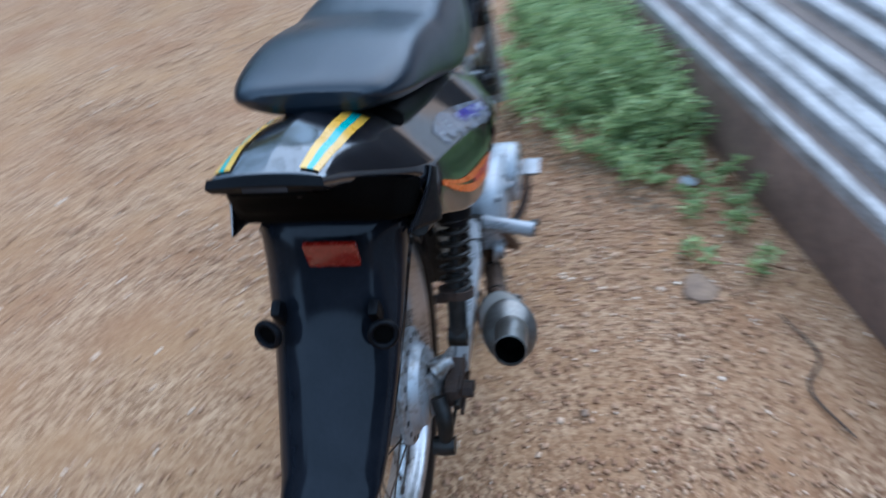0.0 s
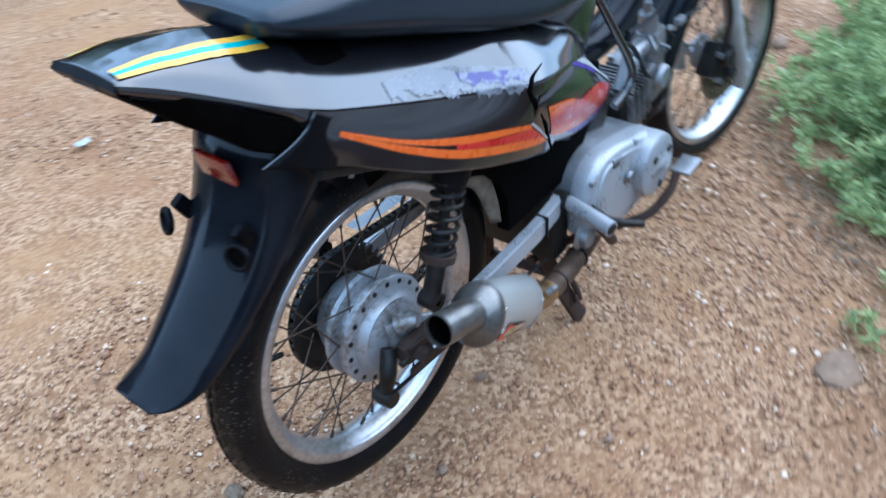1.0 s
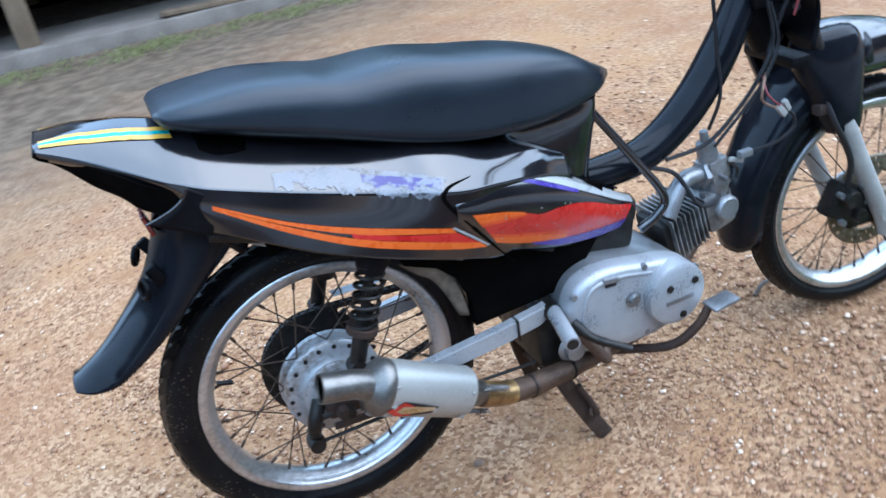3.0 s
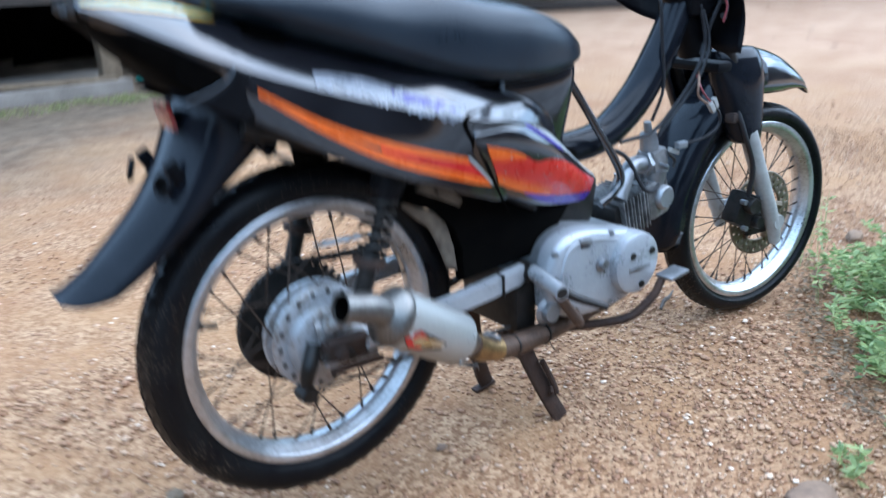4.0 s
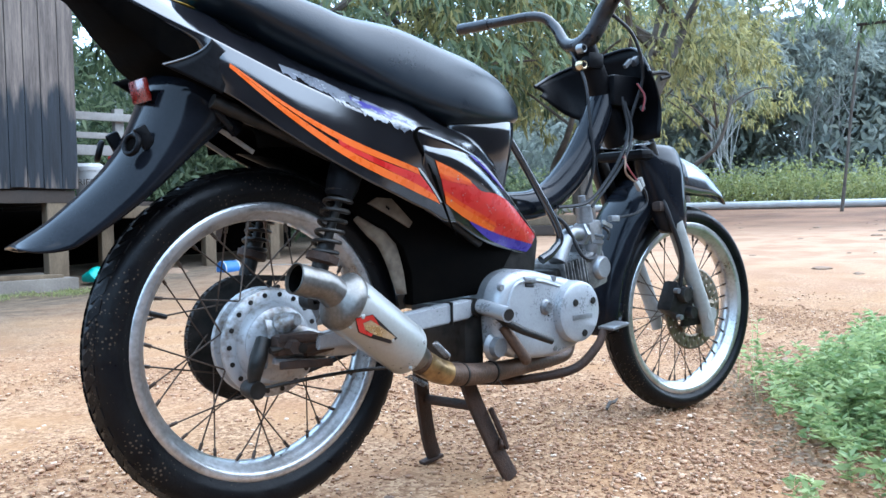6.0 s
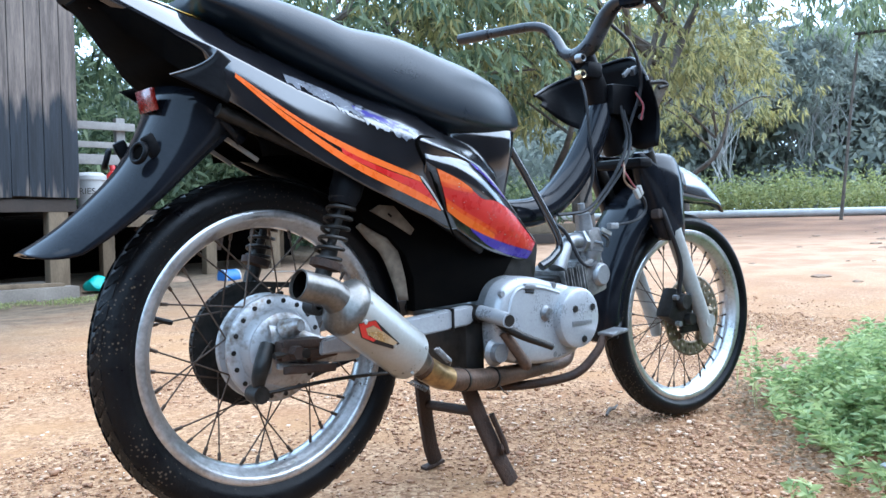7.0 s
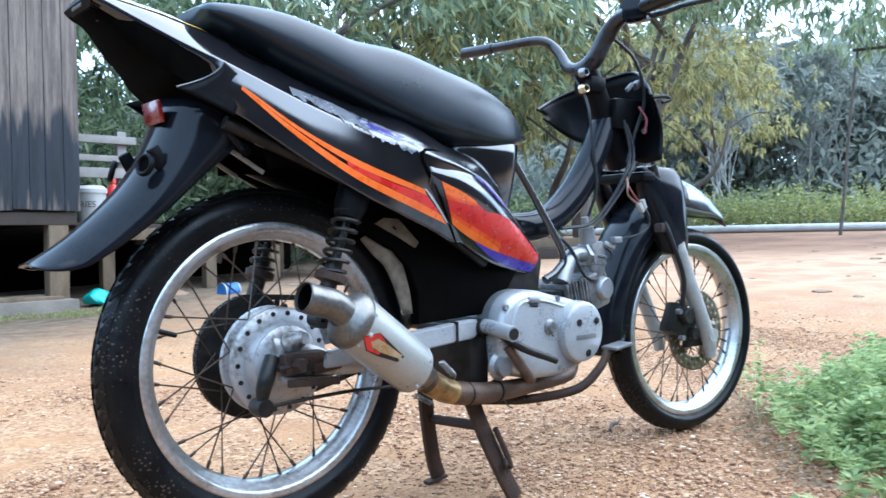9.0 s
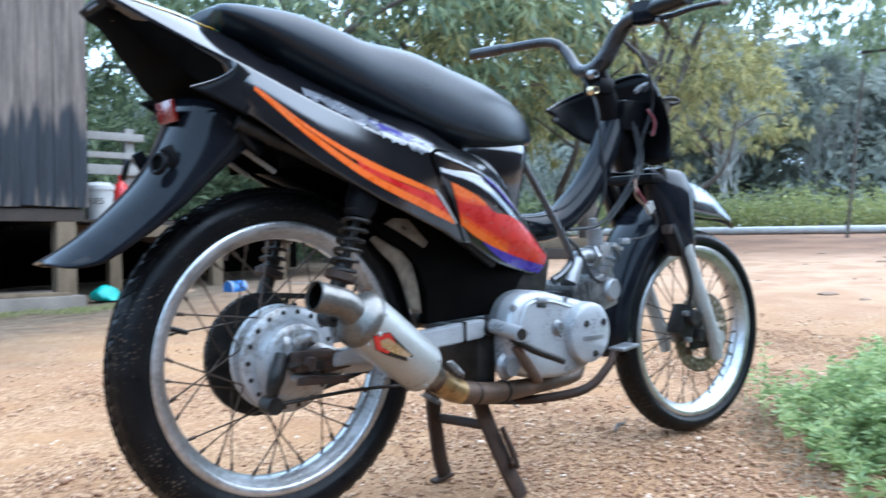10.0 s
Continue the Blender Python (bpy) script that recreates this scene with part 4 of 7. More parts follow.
def wheel(name, centre, turn, label, tyre_r, hub_profile):
    """Hub with rim, tyre and thirty-six laced spokes."""
    m = Matrix.Translation(centre) @ Matrix.Rotation(turn, 4, "Z")
    hub = part(name, turned(hub_profile, (0, 0, 0), (0, 1, 0), 40), DIRTYALLOY, bike, label)
    hub.matrix_basis = m
    hub.matrix_parent_inverse = world_of(bike).inverted()

    def piece(kind, bm, mat, text=""):
        ob = as_object(kind, bm, mat)
        ob.parent = hub
        if text:
            tagged(ob, text)
        return ob

    rim_r = 0.231
    prof = [(rim_r, -0.0275), (rim_r - 0.004, -0.031), (rim_r - 0.016, -0.029), (rim_r - 0.020, -0.022), (rim_r - 0.030, -0.012), (rim_r - 0.032, 0.0), (rim_r - 0.030, 0.012),
            (rim_r - 0.020, 0.022), (rim_r - 0.016, 0.029), (rim_r - 0.004, 0.031), (rim_r, 0.0275)]
    piece("rim", turned(soften(prof, 1), (0, 0, 0), (0, 1, 0), 96), RIM, "worn chromed spoked-wheel rim")
    d = tyre_r - rim_r
    prof = [(rim_r - 0.010, -0.024), (rim_r + 0.004, -0.031), (rim_r + 0.25 * d, -0.037), (rim_r + 0.55 * d, -0.038), (rim_r + 0.82 * d, -0.030), (tyre_r - 0.002, -0.015), (tyre_r, 0)]
    prof = prof + [(r, -y) for r, y in prof[-2::-1]]
    piece("tyre", turned(soften(prof, 2), (0, 0, 0), (0, 1, 0), 120), TYRE)
    tread = bmesh.new()
    for k in range(56):
        a = 2 * math.pi * k / 56
        for e in (-1, 1):
            mat4 = Matrix.Rotation(a + (0.05 if e > 0 else 0), 4, "Y")
            quad = []
            for yy, s in ((0.007, -0.012), (0.026, 0.010), (0.026, 0.030), (0.007, 0.010)):
                rr = tyre_r + 0.0016 - max(0.0, yy - 0.012) * 0.62
                quad.append(mat4 @ Vector((s, e * yy, rr)))
            lower = [q * (1 - 0.004 / q.length) for q in quad]
            qs, ls = [tread.verts.new(q) for q in quad], [tread.verts.new(q) for q in lower]
            tread.faces.new(qs)
            for i in range(4):
                tread.faces.new((qs[i], ls[i], ls[(i + 1) % 4], qs[(i + 1) % 4]))
    bmesh.ops.recalc_face_normals(tread, faces=tread.faces)
    piece("tread", tread, TYRE)
    spoke_me = None
    for k in range(36):
        e = 1 if k % 2 else -1
        j = k // 2
        a = 2 * math.pi * (j + 0.25 * e) / 18
        b = a + (0.62 if j % 2 else -0.62) * 1.0
        r0 = 0.080 if name == "rear_wheel" else 0.036
        p0 = Vector((math.cos(b) * r0, e * 0.030, math.sin(b) * r0))
        p1 = Vector((math.cos(a) * (rim_r - 0.030), e * 0.004, math.sin(a) * (rim_r - 0.030)))
        if spoke_me is None:
            ob = piece("spoke", turned([(0.0, 0), (0.0014, 0), (0.0014, 0.9), (0.0030, 0.9), (0.0030, 1.0), (0.0, 1.0)], (0, 0, 0), (0, 0, 1), 6), SPOKE)
            spoke_me = ob.data
        else:
            ob = new("spoke", spoke_me)
            ob.parent = hub
        way = p1 - p0
        ob.matrix_basis = Matrix.Translation(p0) @ way.to_track_quat("Z", "Y").to_matrix().to_4x4() @ Matrix.Diagonal((1, 1, way.length, 1))
    return hub, piece


# rear wheel: brake drum on the right, sprocket on the left
rear, rear_piece = wheel("rear_wheel", REAR, 0.0, "spoked rear wheel with drum hub", 0.286,
                         [(0.0, -0.060), (0.060, -0.060), (0.066, -0.052), (0.068, -0.046), (0.086, -0.044), (0.089, -0.041), (0.089, -0.034), (0.078, -0.030), (0.077, -0.016), (0.089, -0.012), (0.090, -0.004), (0.072, 0.0), (0.068, 0.030), (0.060, 0.044), (0.0, 0.044)])
for k in range(18):
    a = 2 * math.pi * k / 18
    rear_piece("spoke_hole", turned([(0.0, -0.0462), (0.0042, -0.0462), (0.0042, -0.043)], (math.cos(a) * 0.079, 0, math.sin(a) * 0.079), (0, 1, 0), 8), DARKSTEEL)
n_t = 36
ringv = []
for i in range(n_t * 4):
    r = 0.108 if i % 4 in (0, 1) else 0.098
    a = 2 * math.pi * i / (n_t * 4)
    ringv.append((math.cos(a) * r, math.sin(a) * r))
sprocket = outline(ringv, 0.006, at=0.050, bevel=0)
rear_piece("sprocket", sprocket, DARKSTEEL, "oily steel sprocket")
rear_piece("valve", turned([(0.0, 0), (0.0045, 0), (0.0045, 0.024), (0.0038, 0.028), (0.0, 0.028)], (-0.186, 0, 0.062), (0.95, 0, -0.31), 10), RUBBER, "black rubber tyre valve")

# brake panel, its arm and rod on the rear hub's right face
panel = part("brake_panel", turned([(0.0, -0.012), (0.020, -0.012), (0.024, -0.004), (0.052, -0.002), (0.060, 0.003), (0.060, 0.010)], REAR + Vector((0, -0.066, 0)), (0, 1, 0), 36), DIRTYALLOY, bike, "dull alloy brake drum cover")
part("brake_arm", tube([(-0.040, -0.085, 0.345), (-0.055, -0.094, 0.318), (-0.062, -0.094, 0.296), (-0.064, -0.092, 0.272)], [0.012, 0.0135, 0.012, 0.008], 16, 10), DARKSTEEL, bike, "dark greasy brake arm")
part("arm_end", turned([(0.0, -0.016), (0.014, -0.016), (0.016, 0), (0.014, 0.016), (0.0, 0.016)], (-0.064, -0.090, 0.270), (0, 1, 0), 12), DARKSTEEL, bike)
part("brake_rod", tube([(-0.062, -0.095, 0.270), (0.12, -0.105, 0.275), (0.36, -0.10, 0.255)], 0.0032, 12, 6), DARKSTEEL, bike)
part("axle_block", block((0.078, 0.026, 0.034), (0.004, -0.104, 0.335), None, 0.009), RUST, bike, "oily chain adjuster block")
part("axle_bolt", tube([(0, -0.135, 0.331), (0, 0.12, 0.331)], 0.008, 4, 10), DARKSTEEL, bike)
part("axle_nut", turned([(0.0, -0.012), (0.011, -0.012), (0.012, -0.004), (0.012, 0.008)], (-0.012, -0.122, 0.333), (0, 1, 0), 6), RUST, bike)
part("panel_lug", tube([(-0.004, -0.076, 0.362), (0.006, -0.092, 0.370), (0.010, -0.104, 0.372)], [0.020, 0.014, 0.010], 10, 14), DIRTYALLOY, panel)
rows = []
for x, y, z, h, d in ((-0.030, -0.070, 0.334, 0.040, 0.012), (0.010, -0.080, 0.334, 0.034, 0.014), (0.060, -0.092, 0.326, 0.022, 0.012), (0.105, -0.100, 0.318, 0.015, 0.009), (0.122, -0.102, 0.316, 0.011, 0.006)):
    rows.append([(x, y + d * math.cos(t), z + h * math.sin(t)) for t in np.linspace(0, 2 * math.pi, 14, endpoint=False)])
part("panel_arm", skin(rows, None, True, True), DIRTYALLOY, panel, "cast alloy arm of the drum cover")
for z in (0.350, 0.308):
    part("adjuster_plate", block((0.098, 0.006, 0.013), (0.018, -0.116, z - 0.006), Matrix.Rotation(radians(4), 3, "Y"), 0.003), RUST, bike)
part("panel_rib", block((0.10, 0.012, 0.010), (0.02, -0.094, 0.304), Matrix.Rotation(radians(6), 3, "Y"), 0.004), DIRTYALLOY, panel)
part("adjuster_bolt", tube([(-0.045, -0.112, 0.330), (0.04, -0.112, 0.334)], 0.0055, 4, 8), DARKSTEEL, bike)
part("torque_arm", tube([(0.02, -0.108, 0.318), (0.07, -0.112, 0.324)], 0.007, 4, 8), RUST, bike)

# swing arm, a pair of rectangular legs
for e in (-1, 1):
    bm = skin([[Vector((x, e * y + sy * 0.010, z + sz * h)) for sy, sz in ((-1, -1), (1, -1), (1, 1), (-1, 1))] for x, y, z, h in ((0.035, 0.112, 0.334, 0.012), (0.10, 0.112, 0.338, 0.017), (0.30, 0.112, 0.352, 0.018), (0.375, 0.105, 0.356, 0.018), (0.40, 0.095, 0.357, 0.014))], None, True, True)
    bmesh.ops.bevel(bm, geom=bm.edges[:], offset=0.003, segments=2, affect="EDGES")
    part("swing_arm", bm, GREYPAINT, bike, "chipped silver-painted swing arm")
part("arm_pivot", tube([(0.40, -0.12, 0.357), (0.40, 0.12, 0.357)], 0.017, 4, 14), DARKSTEEL, bike)
part("strap", block((0.003, 0.026, 0.042), (0.325, -0.112, 0.353), None, 0.002), DARKSTEEL, bike)


# rear shock absorbers
def shock(e):
    top, low = Vector((0.108, e * 0.118, 0.628)), Vector((0.030, e * 0.114, 0.402))
    s = part("shock_absorber", tube([low, low.lerp(top, 0.42)], 0.014, 6, 12), DARKSTEEL, bike, "rusty rear shock absorber")
    part("sleeve", tube([low.lerp(top, 0.40), top], 0.008, 6, 10), DARKSTEEL, s)
    part("collar", turned([(0.012, -0.012), (0.026, -0.008), (0.027, 0.004), (0.012, 0.008)], low.lerp(top, 0.30), top - low, 18), RUST, s)
    part("cap", turned([(0.010, -0.050), (0.022, -0.050), (0.0275, -0.03), (0.028, 0.0), (0.020, 0.03), (0.010, 0.03)], low.lerp(top, 0.93), top - low, 18), MATTE, s)
    axis = (top - low).normalized()
    u = axis.cross(Vector((0, 1, 0))).normalized()
    w = axis.cross(u)
    pts = []
    turns = 8
    for i in range(turns * 14 + 1):
        f = i / (turns * 14)
        a = 2 * math.pi * turns * f
        pts.append(low.lerp(top, 0.32 + 0.58 * f) + 0.0215 * (math.cos(a) * u + math.sin(a) * w))
    part("spring", tube(pts, 0.0036, len(pts), 7), DARKSTEEL, s, "dark coil spring")
    part("eye", turned([(0.006, -0.014), (0.015, -0.014), (0.015, 0.014), (0.006, 0.014)], low, (0, 1, 0), 16), DARKSTEEL, s)


shock(-1)
shock(1)


# chain, two runs and the wrap round the sprocket
def chain():
    path = []
    for a in np.linspace(100, 262, 24):
        path.append((math.cos(radians(a)) * 0.103, 0.331 + math.sin(radians(a)) * 0.103))
    for x in np.linspace(0.0, 0.47, 34)[1:]:
        path.append((x, 0.229 + (x / 0.47) * 0.105))
    upper = [(x, 0.433 - (x / 0.47) * 0.036) for x in np.linspace(0.47, 0.0, 34)]
    pts = path + upper
    bm = bmesh.new()
    for (x0, z0), (x1, z1) in zip(pts, pts[1:] + pts[:1]):
        length = math.hypot(x1 - x0, z1 - z0)
        if length < 0.004 or length > 0.05:
            continue
        turn = Matrix.Rotation(-math.atan2(z1 - z0, x1 - x0), 3, "Y")
        c = ((x0 + x1) / 2, 0.050, (z0 + z1) / 2)
        for e in (-1, 1):
            block((length * 0.98, 0.002, 0.0095), (c[0], c[1] + e * 0.0055, c[2]), turn, 0, bm)
        block((length * 0.42, 0.011, 0.0075), c, turn, 0, bm)
    part("chain", bm, DARKSTEEL, bike, "rusty drive chain", smooth=0)


chain()
part("chain_guard", skin([[(x, y, z) for y in (0.040, 0.066)] for x, z in ((0.05, 0.452), (0.20, 0.446), (0.36, 0.425))]), GREYPAINT, bike)

# ---- bodywork: stations along x of half profiles (y out, z), tail to nose ----
PANEL = [  # x, then half profile: middle, inner shoulder, bulge, shoulder edge, flank, lower edge
    (-0.303, [(0.0, 0.877), (0.026, 0.877), (0.043, 0.875), (0.051, 0.871), (0.051, 0.864), (0.045, 0.859)]),
    (-0.280, [(0.0, 0.878), (0.032, 0.877), (0.049, 0.871), (0.056, 0.861), (0.056, 0.853), (0.050, 0.847)]),
    (-0.250, [(0.0, 0.879), (0.036, 0.876), (0.053, 0.864), (0.064, 0.846), (0.064, 0.838), (0.057, 0.831)]),
    (-0.200, [(0.0, 0.874), (0.042, 0.866), (0.068, 0.846), (0.084, 0.819), (0.084, 0.810), (0.076, 0.803)]),
    (-0.165, [(0.0, 0.866), (0.048, 0.854), (0.080, 0.829), (0.100, 0.801), (0.100, 0.791), (0.091, 0.784)]),
    (-0.148, [(0.0, 0.860), (0.052, 0.846), (0.086, 0.820), (0.106, 0.794), (0.107, 0.777), (0.101, 0.762)]),
    (-0.130, [(0.0, 0.850), (0.055, 0.836), (0.091, 0.810), (0.111, 0.786), (0.116, 0.752), (0.110, 0.722)]),
    (-0.100, [(0.0, 0.836), (0.057, 0.820), (0.094, 0.797), (0.115, 0.774), (0.120, 0.740), (0.116, 0.703)]),
    (0.000, [(0.0, 0.798), (0.060, 0.780), (0.097, 0.759), (0.118, 0.738), (0.125, 0.695), (0.126, 0.645)]),
    (0.100, [(0.0, 0.766), (0.064, 0.748), (0.102, 0.727), (0.124, 0.706), (0.130, 0.655), (0.128, 0.598)]),
    (0.160, [(0.0, 0.748), (0.068, 0.731), (0.109, 0.710), (0.132, 0.689), (0.134, 0.635), (0.128, 0.574)]),
    (0.205, [(0.0, 0.736), (0.074, 0.720), (0.117, 0.699), (0.141, 0.678), (0.137, 0.620), (0.126, 0.556)]),
    (0.250, [(0.0, 0.724), (0.078, 0.711), (0.119, 0.690), (0.142, 0.667), (0.134, 0.605), (0.122, 0.540)]),
    (0.310, [(0.0, 0.712), (0.080, 0.702), (0.111, 0.684), (0.130, 0.656), (0.122, 0.590), (0.110, 0.520)]),
    (0.400, [(0.0, 0.690), (0.072, 0.682), (0.092, 0.664), (0.104, 0.632), (0.098, 0.580), (0.088, 0.530)]),
    (0.470, [(0.0, 0.655), (0.056, 0.645), (0.068, 0.630), (0.076, 0.600), (0.072, 0.570), (0.068, 0.540)]),
]
COVER = [
    (0.225, [(0.128, 0.662), (0.140, 0.655), (0.146, 0.640), (0.138, 0.620)]),
    (0.262, [(0.106, 0.676), (0.128, 0.668), (0.147, 0.632), (0.126, 0.570)]),
    (0.300, [(0.098, 0.677), (0.122, 0.668), (0.143, 0.622), (0.112, 0.535)]),
    (0.360, [(0.086, 0.660), (0.112, 0.651), (0.133, 0.600), (0.098, 0.505)]),
    (0.430, [(0.072, 0.626), (0.098, 0.616), (0.116, 0.565), (0.082, 0.478)]),
    (0.500, [(0.056, 0.577), (0.080, 0.568), (0.094, 0.525), (0.066, 0.462)]),
    (0.570, [(0.036, 0.528), (0.056, 0.521), (0.066, 0.492), (0.048, 0.450)]),
    (0.625, [(0.020, 0.496), (0.034, 0.491), (0.037, 0.474), (0.030, 0.447)]),
]


def dense(stations, n, rounds):
    xs = np.array([s[0] for s in stations])
    prof = np.array([soften(s[1], rounds) for s in stations])
    flat = np.concatenate([xs[:, None], prof.reshape(len(xs), -1)], 1)
    out = spline(flat, n)
    return out[:, 0], out[:, 1:].reshape(n, -1, 2)


def out_at(grid, x, z):
    """How far the right-hand skin stands out at x, z."""
    xs, prof = grid
    i = int(np.clip(np.searchsorted(xs, x) - 1, 0, len(xs) - 2))
    f = (x - xs[i]) / (xs[i + 1] - xs[i])
    p = prof[i] * (1 - f) + prof[i + 1] * f
    order = np.argsort(p[:, 1])
    return float(np.interp(z, p[order, 1], p[order, 0]))


def firm(x, p):
    """An even slope on the shoulder, a firm edge at its foot."""
    (y0, z0), (y1, z1), (yb, zb), (y2, z2), (y3, z3), (y4, z4) = p
    k = min(1.0, max(0.0, (x + 0.22) / 0.08)) * min(1.0, max(0.0, (0.33 - x) / 0.08))
    z1 = z1 * (1 - k) + (z2 + (y2 - y1) * 1.02) * k
    z0 = z0 * (1 - k) + (z1 + 0.012) * k
    yb, zb = yb * (1 - k) + 0.5 * (y1 + y2) * k, zb * (1 - k) + (0.5 * (z1 + z2) + 0.0008) * k
    near = [(y2 + (yb - y2) * 0.16, z2 + (zb - z2) * 0.16), (y2, z2), (y2 + (y3 - y2) * 0.14, z2 + (z3 - z2) * 0.14)]
    return [(y0, z0), (y1, z1), (yb, zb)] + near + [(y3, z3), (y4, z4)]


panel_grid = dense([(x, firm(x, p)) for x, p in PANEL], 110, 2)
cover_grid = dense(COVER, 48, 2)


def mirrored(grid):
    """Both flanks in one skin, joined over the middle."""
    xs, prof = grid
    rows = []
    for x, p in zip(xs, prof):
        right = [(x, YC - y, z) for y, z in p]
        left = [(x, YC + y, z) for y, z in p]
        rows.append(left[::-1] + right[1:])
    return rows


tail = part("tail_fairing", skin(mirrored(panel_grid)), BLACK, bike, "scuffed black tail fairing")
thicken(tail, 0.003, -1)
for e, text in ((-1, "black side cover with red and orange decal"), (1, "black side cover")):
    ob = part("side_cover", skin([[(x, YC + e * y, z) for y, z in p] for x, p in zip(*cover_grid)]), BLACK, bike, text)
    thicken(ob, 0.004, -1 if e < 0 else 1)

# the tail's closed end, and an underside with its shade put into the colour
part("tail_end", skin([[(-0.303, YC + w * 0.051, 0.877 - 0.004 * w * w), (-0.3075, YC + w * 0.053, 0.868 - 0.002 * w * w), (-0.303, YC + w * 0.050, 0.859), (-0.292, YC + w * 0.053, 0.853)] for w in np.linspace(-1, 1, 13)]), MATTE, bike)
part("tail_badge", block((0.002, 0.040, 0.006), (-0.3055, YC, 0.864), Matrix.Rotation(radians(6), 3, "Y"), 0), BAR, bike, "worn dull badge")
rows = []
for x, p in zip(*panel_grid):
    if x > -0.10:
        break
    y, z = p[-1]
    rows.append([(x, YC + w * y * 0.97, z + 0.012 * (1 - w * w) - 0.002) for w in np.linspace(-1, 1, 9)])
part("under_tail", skin(rows), SHADEBLACK, bike)
# the empty lamp housing, narrowing to the tail's tip; its hollow's shade is in the colour
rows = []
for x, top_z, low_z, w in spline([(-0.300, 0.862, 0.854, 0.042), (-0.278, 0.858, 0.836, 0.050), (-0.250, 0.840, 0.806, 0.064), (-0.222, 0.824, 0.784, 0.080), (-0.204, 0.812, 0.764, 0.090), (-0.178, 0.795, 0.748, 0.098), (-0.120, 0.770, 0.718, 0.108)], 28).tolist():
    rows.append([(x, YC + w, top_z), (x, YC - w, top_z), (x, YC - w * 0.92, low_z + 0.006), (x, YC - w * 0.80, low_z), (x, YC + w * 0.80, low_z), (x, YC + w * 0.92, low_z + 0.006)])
housing = part("lamp_housing", skin(rows, None, True, True), SHADEBLACK, bike, "empty black tail lamp housing")
part("lamp_bracket", tube([(-0.285, YC - 0.020, 0.846), (-0.268, YC - 0.030, 0.838), (-0.262, YC + 0.010, 0.836), (-0.278, YC + 0.020, 0.845)], 0.004, 16, 7), RUST, housing, "rusty lamp bracket")
# a pointed lip where each flank reaches back beneath the tail
for e in (-1, 1):
    edge = spline([(-0.140, 0.788), (-0.150, 0.774), (-0.172, 0.760), (-0.204, 0.748)], 16)
    foot = spline([(-0.118, 0.772), (-0.118, 0.752), (-0.120, 0.730), (-0.126, 0.712)], 16)
    lip = part("flank_lip", skin([[(p[0] * (1 - f) + q[0] * f, YC + e * (0.1145 - 0.020 * min(1, max(0, (-0.135 - p[0] * (1 - f) - q[0] * f) / 0.07))), p[1] * (1 - f) + q[1] * f) for f in np.linspace(0, 1, 6)] for p, q in zip(edge, foot)]), MATTE, bike)
    thicken(lip, 0.003, -e)
    part("lip_bead", tube([(p[0], YC + e * (0.114 - 0.020 * min(1, max(0, (-0.135 - p[0]) / 0.07))), p[1]) for p in edge[::3]], 0.0016, 24, 6), BLACK, bike)


def decal(name, grid, upper, lower, mat, label="", lift=0.0012, n=40, rag=0.0, e=-1, seed=0):
    """A thin foil on a flank between two curves given in x, z."""
    rng = np.random.default_rng(seed)
    a, b = spline(upper, n), spline(lower, n)
    if rag:
        j = rng.normal(0, rag, (n, 2))
        j = np.array([[noise.noise((x * 70, 3.3 * seed, 0)) + 0.7 * noise.noise((x * 190, seed, 4)), noise.noise((x * 110, seed, 9))] for x in a[:, 0]])
        b = b + np.stack([0 * j[:, 0], rag * (0.8 + 2.0 * j[:, 0])], 1)
        a = a + np.stack([0 * j[:, 0], 0.3 * rag * j[:, 1]], 1)
    rows = []
    for p, q in zip(a, b):
        row = []
        for f in np.linspace(0, 1, 7):
            x, z = p * (1 - f) + q * f
            row.append((x, YC + e * (out_at(grid, x, z) + lift), z))
        rows.append(row)
    ob = part(name, skin(rows), mat, bike, label)
    return ob


